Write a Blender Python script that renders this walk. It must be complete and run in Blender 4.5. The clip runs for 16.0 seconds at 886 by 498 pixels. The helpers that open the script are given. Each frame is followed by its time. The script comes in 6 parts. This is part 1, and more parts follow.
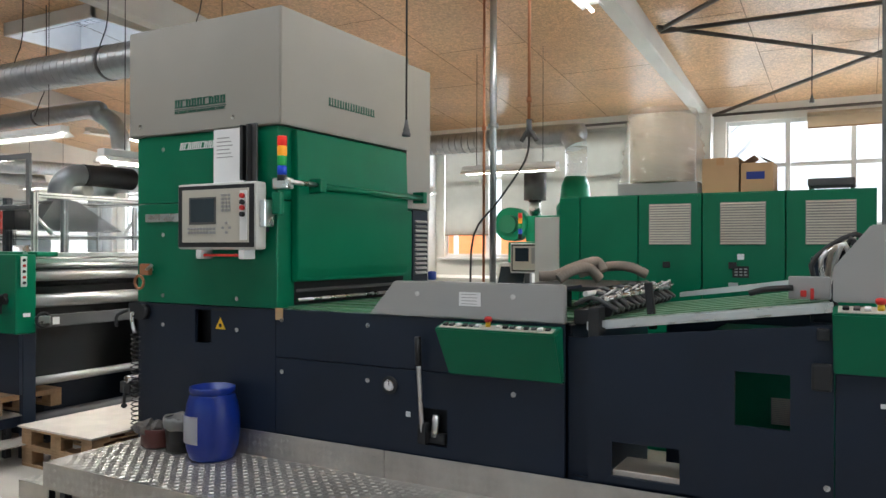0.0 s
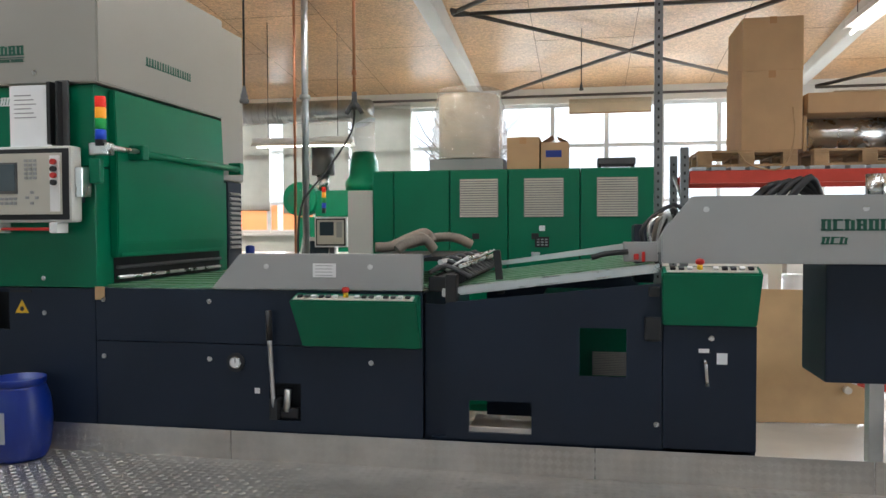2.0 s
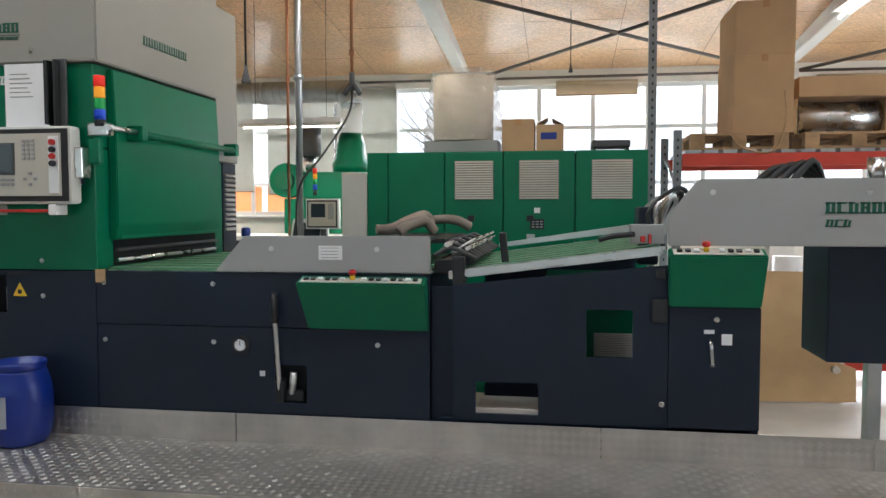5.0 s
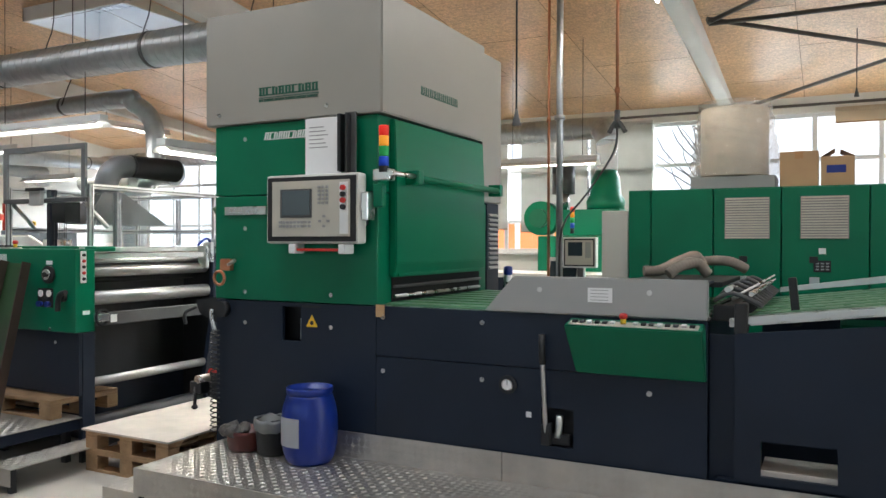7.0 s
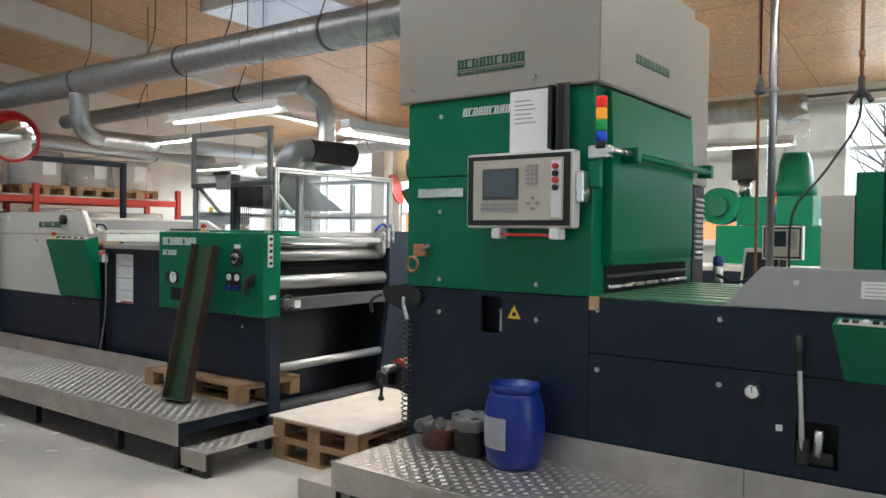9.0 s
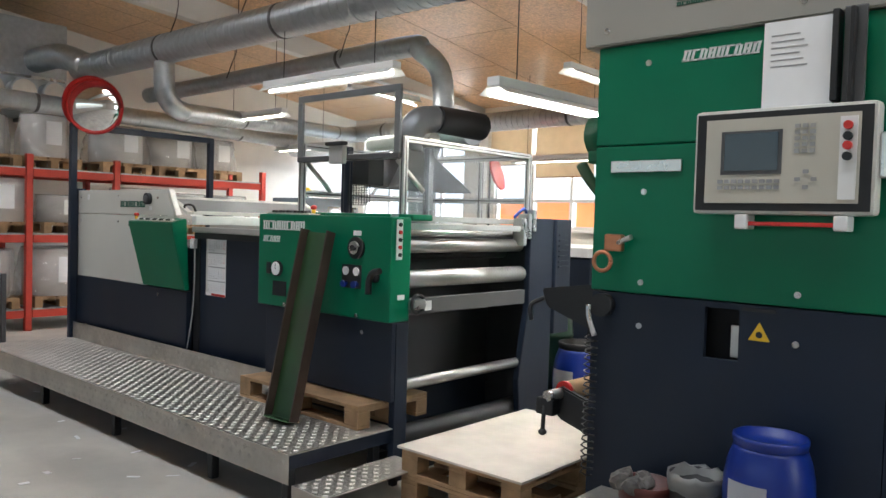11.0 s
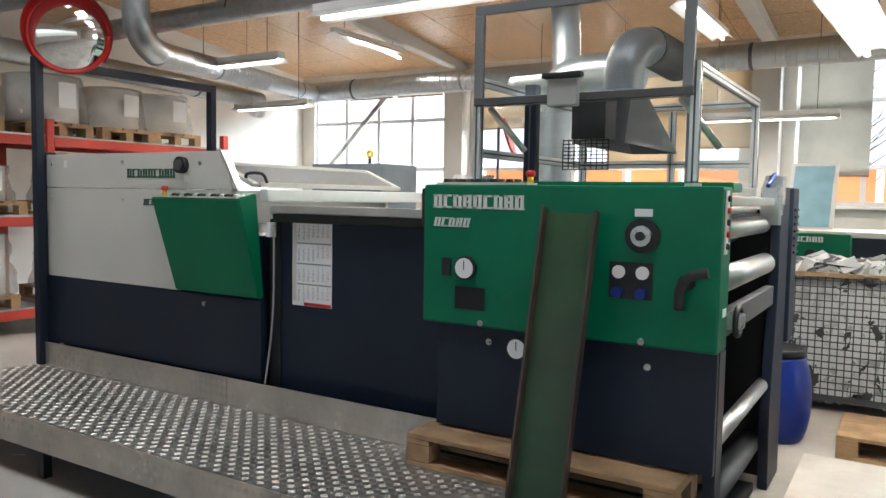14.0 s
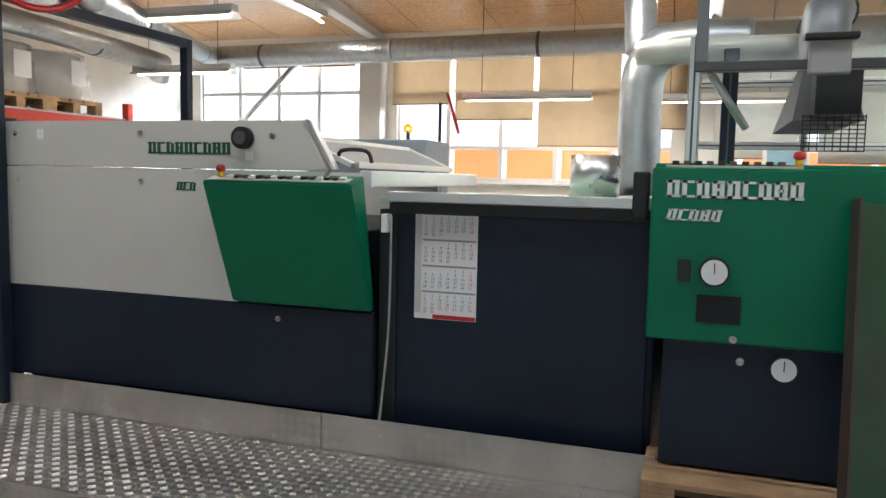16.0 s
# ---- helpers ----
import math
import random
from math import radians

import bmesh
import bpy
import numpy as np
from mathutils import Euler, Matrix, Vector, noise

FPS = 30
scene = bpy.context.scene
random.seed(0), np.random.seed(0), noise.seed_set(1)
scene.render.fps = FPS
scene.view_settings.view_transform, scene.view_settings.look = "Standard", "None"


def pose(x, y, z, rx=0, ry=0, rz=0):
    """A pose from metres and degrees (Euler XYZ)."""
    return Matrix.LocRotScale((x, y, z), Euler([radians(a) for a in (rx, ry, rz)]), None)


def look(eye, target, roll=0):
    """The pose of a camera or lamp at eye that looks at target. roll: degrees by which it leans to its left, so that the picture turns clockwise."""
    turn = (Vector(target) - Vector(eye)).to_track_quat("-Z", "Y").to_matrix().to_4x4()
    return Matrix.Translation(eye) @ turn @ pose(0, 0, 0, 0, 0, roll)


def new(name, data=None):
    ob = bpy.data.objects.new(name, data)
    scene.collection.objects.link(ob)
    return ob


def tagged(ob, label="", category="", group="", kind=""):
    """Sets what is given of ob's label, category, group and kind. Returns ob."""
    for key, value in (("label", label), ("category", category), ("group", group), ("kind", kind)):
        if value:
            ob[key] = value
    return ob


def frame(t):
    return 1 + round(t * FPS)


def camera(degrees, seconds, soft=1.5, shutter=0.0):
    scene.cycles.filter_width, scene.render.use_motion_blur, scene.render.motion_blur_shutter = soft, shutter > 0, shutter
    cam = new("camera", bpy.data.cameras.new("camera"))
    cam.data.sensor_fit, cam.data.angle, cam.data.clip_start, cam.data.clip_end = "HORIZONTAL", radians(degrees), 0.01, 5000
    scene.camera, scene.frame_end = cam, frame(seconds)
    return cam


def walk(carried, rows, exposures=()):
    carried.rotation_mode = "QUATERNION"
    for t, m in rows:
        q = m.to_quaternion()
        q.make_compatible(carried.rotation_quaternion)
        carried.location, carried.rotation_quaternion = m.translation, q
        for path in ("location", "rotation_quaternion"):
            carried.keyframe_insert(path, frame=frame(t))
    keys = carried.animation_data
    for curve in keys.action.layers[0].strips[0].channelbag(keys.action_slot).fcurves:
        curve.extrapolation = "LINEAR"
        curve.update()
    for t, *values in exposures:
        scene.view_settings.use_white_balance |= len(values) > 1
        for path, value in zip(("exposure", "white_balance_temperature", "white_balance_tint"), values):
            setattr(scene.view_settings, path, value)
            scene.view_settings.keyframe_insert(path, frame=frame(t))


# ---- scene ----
cam = camera(60.3, 16.0)
METRES, EYE, TILT, LEAN, TURN = 7.3, 1.65, 0.0, 0.0, 29.1
ROWS = [
    (0.0, 0.0, 0.0, 0.0, 0.0, -0.03, -0.16),
    (0.5, -0.0263, -0.0045, -0.0009, -3.98, -0.18, 0.06),
    (1.0, -0.0482, -0.0083, -0.0015, -8.62, -0.67, 0.1),
    (1.5, -0.0621, -0.0009, -0.0042, -13.7, -1.18, 0.17),
    (2.0, -0.0755, 0.006, -0.0052, -18.57, -1.71, 0.18),
    (2.5, -0.0881, 0.0059, -0.0041, -23.1, -2.53, 0.04),
    (3.0, -0.0949, 0.0029, -0.0071, -26.13, -3.39, -0.18),
    (5.5, -0.0993, 0.016, -0.0034, -16.26, -2.78, 0.21),
    (6.0, -0.105, 0.0183, -0.0019, -11.15, -1.78, 0.18),
    (6.5, -0.1099, 0.0223, -0.0005, -6.48, -0.95, 0.03),
    (7.0, -0.113, 0.025, -0.0005, -2.21, -0.44, -0.15),
    (7.5, -0.1146, 0.0285, -0.0009, 1.43, -0.3, -0.24),
    (8.0, -0.1239, 0.0394, -0.0023, 4.17, -0.43, -0.26),
    (8.5, -0.1529, 0.0555, -0.0018, 5.99, -0.72, -0.45),
    (9.0, -0.1791, 0.0795, -0.006, 7.44, -1.17, -0.64),
    (11.5, -0.3291, 0.26, -0.0107, 12.56, -2.07, -1.76),
    (12.0, -0.3779, 0.2922, -0.0089, 12.07, -2.23, -1.54),
    (12.5, -0.4236, 0.33, -0.0101, 10.86, -2.55, -1.18),
    (13.0, -0.4755, 0.3606, -0.013, 8.77, -3.07, -0.99),
    (13.5, -0.5304, 0.3887, -0.0121, 6.06, -3.5, -0.94),
    (14.0, -0.5799, 0.4247, -0.0149, 2.71, -3.96, -0.96),
    (14.5, -0.6362, 0.4529, -0.017, -0.03, -4.33, -0.97),
    (15.0, -0.6901, 0.4852, -0.0156, -3.17, -4.74, -1.05),
    (15.5, -0.7363, 0.5204, -0.0155, -6.8, -5.12, -1.15),
    (16.0, -0.7867, 0.5464, -0.0151, -10.51, -5.33, -1.24),
]
walk(cam, [(t, pose(0, 0, EYE, TILT, LEAN, TURN) @ pose(METRES * x, METRES * y, METRES * z, 90 + pitch, roll, yaw)) for t, x, y, z, yaw, pitch, roll in ROWS], exposures=((0, 0.15, 6180, 10.5), (16, 0.15, 6180, 10.5)))

# ---- world and light ----
world = bpy.data.worlds.new("world")
scene.world = world
world.use_nodes = True
_bg = world.node_tree.nodes["Background"]
_sky = world.node_tree.nodes.new("ShaderNodeTexSky")
_sky.sky_type = "NISHITA"
_sky.sun_disc = False
_sky.sun_elevation = radians(38)
_sky.sun_rotation = radians(20)
world.node_tree.links.new(_sky.outputs[0], _bg.inputs[0])
_bg.inputs[1].default_value = 0.15
sun = new("sun", bpy.data.lights.new("sun", "SUN"))
sun.data.energy, sun.data.angle, sun.data.color = 1.2, radians(12), (1, 0.96, 0.9)
sun.matrix_world = look((4, 30, 24), (0, 0, 0))


def area(name, eye, target, w, h, power, color=(1, 1, 1)):
    l = new(name, bpy.data.lights.new(name, "AREA"))
    l.data.shape, l.data.size, l.data.size_y, l.data.energy, l.data.color = "RECTANGLE", w, h, power, color
    l.matrix_world = look(eye, target)
    return l


# the bright sky over the yard, above what the windows show of it
area("sky_light", (-3.5, 20.5, 7.6), (-3.5, 6.0, 1.0), 34.0, 4.2, 23000, (0.9, 0.96, 1))
area("sky_light", (-8.7, 7.0, 10.0), (-8.7, 6.3, 4.0), 7.0, 7.0, 420, (0.93, 0.97, 1))
# the hall's other long side has the same row of windows, behind the walker
area("window_light", (-4.0, -5.6, 2.6), (-4.0, 4, 1.2), 16.0, 1.8, 25, (0.9, 0.96, 1))


def roof_at(y):
    return 3.78 + 0.115 * (12.0 - max(y, 1.0))


# unseen roof lamps added over the aisle to brighten it, and the gable end's windows
AISLE = [-12.2, -9.6, -7.0, -4.4, -1.8, 0.8, 3.4]
for x in AISLE:
    area("skylight_light", (x, 2.45, roof_at(2.45) + 0.15), (x, 2.45, 0), 1.7, 0.9, 50, (0.94, 0.98, 1))
area("window_light", (8.2, 5.5, 2.4), (0.0, 5.0, 1.9), 8.5, 2.0, 300, (0.9, 0.96, 1))

# ---- materials ----


def mat(name, color, rough=0.5, metal=0.0, vary=0.12, scale=6.0, bump=0.02, fine=120.0, stain=None, stain_amt=0.0, spec=0.5, coat=0.0, alpha=None):
    m = bpy.data.materials.new(name)
    m.use_nodes = True
    nt = m.node_tree
    b = nt.nodes["Principled BSDF"]
    b.inputs["Metallic"].default_value = metal
    b.inputs["Specular IOR Level"].default_value = spec
    b.inputs["Coat Weight"].default_value = coat
    tc = nt.nodes.new("ShaderNodeTexCoord")
    n1 = nt.nodes.new("ShaderNodeTexNoise")
    n1.inputs["Scale"].default_value, n1.inputs["Detail"].default_value = scale, 6
    n2 = nt.nodes.new("ShaderNodeTexNoise")
    n2.inputs["Scale"].default_value, n2.inputs["Detail"].default_value = fine, 3
    for n in (n1, n2):
        nt.links.new(tc.outputs["Object"], n.inputs["Vector"])
    ramp = nt.nodes.new("ShaderNodeValToRGB")
    lo, hi = [max(0, c * (1 - vary)) for c in color], [min(1, c * (1 + vary)) for c in color]
    ramp.color_ramp.elements[0].position, ramp.color_ramp.elements[0].color = 0.3, (*lo, 1)
    ramp.color_ramp.elements[1].position, ramp.color_ramp.elements[1].color = 0.7, (*hi, 1)
    nt.links.new(n1.outputs["Fac"], ramp.inputs[0])
    out = ramp.outputs[0]
    if stain:
        r2 = nt.nodes.new("ShaderNodeValToRGB")
        r2.color_ramp.elements[0].position, r2.color_ramp.elements[1].position = 0.52, 0.68
        n3 = nt.nodes.new("ShaderNodeTexNoise")
        n3.inputs["Scale"].default_value, n3.inputs["Detail"].default_value = scale * 0.45, 8
        nt.links.new(tc.outputs["Object"], n3.inputs["Vector"])
        nt.links.new(n3.outputs["Fac"], r2.inputs[0])
        mul = nt.nodes.new("ShaderNodeMath")
        mul.operation = "MULTIPLY"
        mul.inputs[1].default_value = stain_amt
        nt.links.new(r2.outputs[0], mul.inputs[0])
        mx = nt.nodes.new("ShaderNodeMix")
        mx.data_type = "RGBA"
        nt.links.new(mul.outputs[0], mx.inputs[0])
        nt.links.new(out, mx.inputs[6])
        mx.inputs[7].default_value = (*stain, 1)
        out = mx.outputs[2]
    nt.links.new(out, b.inputs["Base Color"])
    mr = nt.nodes.new("ShaderNodeMapRange")
    mr.inputs[3].default_value, mr.inputs[4].default_value = max(0.02, rough - 0.09), min(1, rough + 0.09)
    nt.links.new(n1.outputs["Fac"], mr.inputs[0])
    nt.links.new(mr.outputs[0], b.inputs["Roughness"])
    if bump:
        bp = nt.nodes.new("ShaderNodeBump")
        bp.inputs["Strength"].default_value, bp.inputs["Distance"].default_value = min(1, bump * 5), 0.004
        nt.links.new(n2.outputs["Fac"], bp.inputs["Height"])
        nt.links.new(bp.outputs[0], b.inputs["Normal"])
    if alpha is not None:
        b.inputs["Alpha"].default_value = alpha
    return m


def emit(name, color, strength):
    m = bpy.data.materials.new(name)
    m.use_nodes = True
    b = m.node_tree.nodes["Principled BSDF"]
    b.inputs["Base Color"].default_value = (*color, 1)
    b.inputs["Emission Color"].default_value = (*color, 1)
    b.inputs["Emission Strength"].default_value = strength
    return m


def clear(name, color=(1, 1, 1), rough=0.02, ior=1.45, mix=0.0):
    m = bpy.data.materials.new(name)
    m.use_nodes = True
    nt = m.node_tree
    b = nt.nodes["Principled BSDF"]
    b.inputs["Base Color"].default_value = (*color, 1)
    b.inputs["Roughness"].default_value = rough
    t = nt.nodes.new("ShaderNodeBsdfTransparent")
    t.inputs[0].default_value = (*color, 1)
    g = nt.nodes.new("ShaderNodeBsdfGlossy")
    g.inputs["Roughness"].default_value = rough
    lw = nt.nodes.new("ShaderNodeLayerWeight")
    lw.inputs[0].default_value = 0.2
    pw = nt.nodes.new("ShaderNodeMath")
    pw.operation = "POWER"
    pw.inputs[1].default_value = 2.5
    nt.links.new(lw.outputs["Facing"], pw.inputs[0])
    f = nt.nodes.new("ShaderNodeMath")
    f.operation = "MULTIPLY_ADD"
    f.inputs[1].default_value, f.inputs[2].default_value = 0.5, 0.035 * ior / 1.45
    nt.links.new(pw.outputs[0], f.inputs[0])
    mx = nt.nodes.new("ShaderNodeMixShader")
    nt.links.new(f.outputs[0], mx.inputs[0])
    nt.links.new(t.outputs[0], mx.inputs[1])
    nt.links.new(g.outputs[0], mx.inputs[2])
    last = mx
    if mix:
        d = nt.nodes.new("ShaderNodeBsdfDiffuse")
        d.inputs[0].default_value = (0.8, 0.8, 0.78, 1)
        m2 = nt.nodes.new("ShaderNodeMixShader")
        m2.inputs[0].default_value = mix
        tl = nt.nodes.new("ShaderNodeBsdfTranslucent")
        tl.inputs[0].default_value = (0.85, 0.85, 0.83, 1)
        m3 = nt.nodes.new("ShaderNodeMixShader")
        m3.inputs[0].default_value = 0.6
        nt.links.new(d.outputs[0], m3.inputs[1])
        nt.links.new(tl.outputs[0], m3.inputs[2])
        d = m3
        nt.links.new(mx.outputs[0], m2.inputs[1])
        nt.links.new(d.outputs[0], m2.inputs[2])
        last = m2
    nt.links.new(last.outputs[0], nt.nodes["Material Output"].inputs[0])
    return m


GREEN = mat("green_enamel", (0.001, 0.145, 0.07), 0.36, vary=0.08, scale=2.5, bump=0.012, fine=300, spec=0.28)
DGREEN = mat("dark_green_enamel", (0.004, 0.10, 0.045), 0.38, vary=0.1, scale=3, bump=0.012, fine=300)
DARK = mat("anthracite_enamel", (0.010, 0.0165, 0.031), 0.42, vary=0.14, spec=0.3, scale=2, bump=0.012, fine=300, stain=(0.024, 0.028, 0.034), stain_amt=0.35)
CREAM = mat("light_grey_enamel", (0.58, 0.57, 0.525), 0.42, vary=0.04, scale=2, bump=0.01, fine=300)
HOODC = mat("warm_grey_enamel", (0.285, 0.272, 0.242), 0.42, vary=0.04, scale=2, bump=0.01, fine=300)
ROLLER = mat("roller_steel", (0.5, 0.5, 0.49), 0.4, 0.9, vary=0.06, scale=6, bump=0.01)
GREY = mat("mid_grey_enamel", (0.33, 0.33, 0.32), 0.42, vary=0.05, scale=2.2, bump=0.01, fine=300)
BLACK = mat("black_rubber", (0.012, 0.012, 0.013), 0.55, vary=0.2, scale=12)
# near-black that puts the shade inside openings into the colour
SHADEGAP = mat("interior_shade_black", (0.006, 0.006, 0.007), 0.8, vary=0.2)
STEEL = mat("brushed_steel", (0.58, 0.58, 0.57), 0.28, 1.0, vary=0.1, scale=9, bump=0.015, fine=200)
ALU = mat("aluminium_profile", (0.62, 0.63, 0.62), 0.36, 0.9, vary=0.07, scale=8, bump=0.01, fine=200)
GALV = mat("galvanised_sheet", (0.42, 0.45, 0.47), 0.36, 0.9, vary=0.1, scale=14, bump=0.03, fine=60)
TREADBAR = mat("worn_tread_bar", (0.52, 0.495, 0.45), 0.46, 0.9, vary=0.12, scale=5, bump=0)
TREAD = mat("aluminium_tread_plate", (0.52, 0.49, 0.445), 0.4, 0.9, vary=0.16, scale=5, bump=0.03, fine=90, stain=(0.4, 0.365, 0.32), stain_amt=0.6)
CONC = mat("painted_concrete_floor", (0.47, 0.44, 0.385), 0.55, vary=0.16, scale=1.6, bump=0.03, fine=40, stain=(0.33, 0.31, 0.27), stain_amt=0.8)
PLASTER = mat("whitewashed_wall", (0.72, 0.70, 0.65), 0.85, vary=0.06, scale=2, bump=0.05, fine=60)


def strand_board(name):
    """Pressed wood strands: small chips of different browns lying both ways, under varnish."""
    m = mat(name, (0.56, 0.34, 0.175), 0.32, vary=0.14, scale=1.3, bump=0.03, fine=45, spec=0.5)
    nt = m.node_tree
    b = nt.nodes["Principled BSDF"]
    was = b.inputs["Base Color"].links[0].from_socket
    tc = nt.nodes.new("ShaderNodeTexCoord")
    last = was
    for stretch, low in (((30, 62, 40), 0.8), ((70, 32, 40), 0.84)):
        mp = nt.nodes.new("ShaderNodeMapping")
        mp.inputs["Scale"].default_value = stretch
        nt.links.new(tc.outputs["Object"], mp.inputs[0])
        v = nt.nodes.new("ShaderNodeTexVoronoi")
        v.inputs["Scale"].default_value = 1.0
        nt.links.new(mp.outputs[0], v.inputs["Vector"])
        r = nt.nodes.new("ShaderNodeMapRange")
        r.inputs[3].default_value, r.inputs[4].default_value = low, 1.16
        sep = nt.nodes.new("ShaderNodeSeparateColor")
        nt.links.new(v.outputs["Color"], sep.inputs[0])
        nt.links.new(sep.outputs[0], r.inputs[0])
        mx = nt.nodes.new("ShaderNodeMix")
        mx.data_type, mx.blend_type = "RGBA", "MULTIPLY"
        mx.inputs[0].default_value = 1.0
        nt.links.new(last, mx.inputs[6])
        nt.links.new(r.outputs[0], mx.inputs[7])
        last = mx.outputs[2]
    nt.links.new(last, b.inputs["Base Color"])
    return m


BRACE = mat("brown_grey_steel", (0.10, 0.085, 0.075), 0.5, 0.3)
OSB = strand_board("strand_board_ceiling")
JOINT = mat("dark_board_joint", (0.17, 0.10, 0.05), 0.7, vary=0.1)
HOODG = mat("blue_grey_sheet", (0.2, 0.21, 0.22), 0.4, 0.5, vary=0.08)
BEAMW = mat("painted_beam", (0.62, 0.61, 0.58), 0.6, vary=0.06, scale=2)
WOOD = mat("pallet_timber", (0.38, 0.24, 0.125), 0.75, vary=0.28, scale=7, bump=0.08, fine=60, stain=(0.2, 0.12, 0.06), stain_amt=0.6)
PLY = mat("plywood", (0.55, 0.36, 0.18), 0.55, vary=0.12, scale=3, bump=0.03)
BOARD = mat("grey_chipboard_sheet", (0.58, 0.53, 0.46), 0.7, vary=0.1, scale=5, bump=0.04)
CARD = mat("cardboard", (0.47, 0.30, 0.16), 0.8, vary=0.07, scale=4, bump=0.03, fine=80)
TAPE = mat("parcel_tape", (0.42, 0.22, 0.09), 0.3)
BLUE = mat("blue_polyethylene", (0.006, 0.026, 0.22), 0.33, vary=0.12, scale=4, bump=0.02)
PAPER = mat("white_paper", (0.8, 0.8, 0.8), 0.7, vary=0.04, scale=5)
INK = mat("print_grey", (0.3, 0.3, 0.3), 0.7)
RED = mat("red_plastic", (0.5, 0.02, 0.015), 0.35)
REDSTEEL = mat("red_rack_steel", (0.52, 0.05, 0.03), 0.45, vary=0.12)
YELLOW = mat("yellow_plastic", (0.8, 0.5, 0.02), 0.4)
# emission stands in for daylight coming through the film
ORANGE = emit("orange_glow_film", (0.95, 0.33, 0.13), 0.75)
COPPER = mat("copper_pipe", (0.5, 0.22, 0.12), 0.4, 0.8, vary=0.2)
BLIND = mat("tan_roller_blind", (0.6, 0.5, 0.37), 0.9, vary=0.05)
GBLIND = mat("grey_roller_blind", (0.52, 0.51, 0.47), 0.9, vary=0.05)
FRAME = mat("white_window_frame", (0.75, 0.75, 0.74), 0.45, vary=0.03)
CREAMHMI = mat("control_panel_face", (0.5, 0.475, 0.405), 0.45, vary=0.03)
SCREEN = mat("dark_lcd", (0.03, 0.045, 0.055), 0.15, vary=0.05)
for _m in (BLIND, GBLIND):
    _t = _m.node_tree
    _b = _t.nodes["Principled BSDF"]
    _l = _t.nodes.new("ShaderNodeBsdfTranslucent")
    _t.links.new(_b.inputs["Base Color"].links[0].from_socket, _l.inputs[0])
    _x = _t.nodes.new("ShaderNodeMixShader")
    _x.inputs[0].default_value = 0.35
    _t.links.new(_b.outputs[0], _x.inputs[1])
    _t.links.new(_l.outputs[0], _x.inputs[2])
    _t.links.new(_x.outputs[0], _t.nodes["Material Output"].inputs[0])
GLASS = clear("clear_glass")
ACRYL = clear("scuffed_acrylic", (0.95, 0.97, 0.98), 0.05, 1.45, 0.025)
WRAP = clear("stretch_film", (0.97, 0.96, 0.95), 0.16, 2.6, 0.26)
_wt = WRAP.node_tree
_wn = _wt.nodes.new("ShaderNodeTexNoise")
_wn.inputs["Scale"].default_value, _wn.inputs["Detail"].default_value, _wn.inputs["Distortion"].default_value = 14, 5, 1.4
_wb = _wt.nodes.new("ShaderNodeBump")
_wb.inputs["Strength"].default_value, _wb.inputs["Distance"].default_value = 1.0, 0.03
_wt.links.new(_wt.nodes.new("ShaderNodeTexCoord").outputs["Object"], _wn.inputs["Vector"])
_wt.links.new(_wn.outputs["Fac"], _wb.inputs["Height"])
for _n in [n for n in _wt.nodes if n.bl_idname == "ShaderNodeBsdfGlossy"]:
    _wt.links.new(_wb.outputs[0], _n.inputs["Normal"])
MIRROR = mat("convex_mirror_face", (0.9, 0.9, 0.9), 0.03, 1.0, vary=0.0, bump=0)
TUBE = emit("fluorescent_tube", (1.0, 0.94, 0.82), 9.0)
BELT = mat("green_conveyor_belt", (0.10, 0.24, 0.13), 0.35, vary=0.1)
MARK = mat("dark_green_print", (0.006, 0.09, 0.055), 0.5, vary=0.03)
WMARK = mat("white_print", (0.72, 0.74, 0.72), 0.5, vary=0.03)
HOSE = mat("grey_brown_hose", (0.24, 0.20, 0.16), 0.7, vary=0.2, scale=10)
RUST = mat("brown_pot_enamel", (0.10, 0.025, 0.02), 0.4, vary=0.3)
SCRAP = mat("paper_scrap", (0.6, 0.6, 0.58), 0.8, vary=0.4, scale=9)
DGREY = mat("dark_grey_plastic", (0.07, 0.07, 0.072), 0.5, vary=0.1)

# ---- helpers for building ----


def part(name, bm, material, parent, label=""):
    bm.normal_update()
    me = bpy.data.meshes.new(name)
    bm.to_mesh(me)
    bm.free()
    me.materials.append(material)
    ob = new(name, me)
    if parent:
        ob.parent = parent
        ob.matrix_parent_inverse = parent.matrix_basis.inverted()
    if label:
        ob["label"] = label
    return ob


def thing(name, at, label, category, group="", kind=""):
    ob = new(name)
    ob.matrix_basis = Matrix.Translation(at)
    ob.empty_display_size = 0.1
    return tagged(ob, label, category, group, kind)


def solid(name, bm, material, label, category, group="", kind=""):
    return tagged(part(name, bm, material, None), label, category, group, kind)


def bx(x0, x1, y0, y1, z0, z1, bev=0.006, bm=None, m=None):
    own = bmesh.new()
    bmesh.ops.create_cube(own, size=1)
    for v in own.verts:
        v.co = Vector((x0 + (v.co.x + 0.5) * (x1 - x0), y0 + (v.co.y + 0.5) * (y1 - y0), z0 + (v.co.z + 0.5) * (z1 - z0)))
    b = min(bev, 0.3 * min(abs(x1 - x0), abs(y1 - y0), abs(z1 - z0)))
    if b > 0.0004:
        bmesh.ops.bevel(own, geom=own.edges[:], offset=b, segments=2, affect="EDGES", profile=0.6)
    return join(own, bm, m)


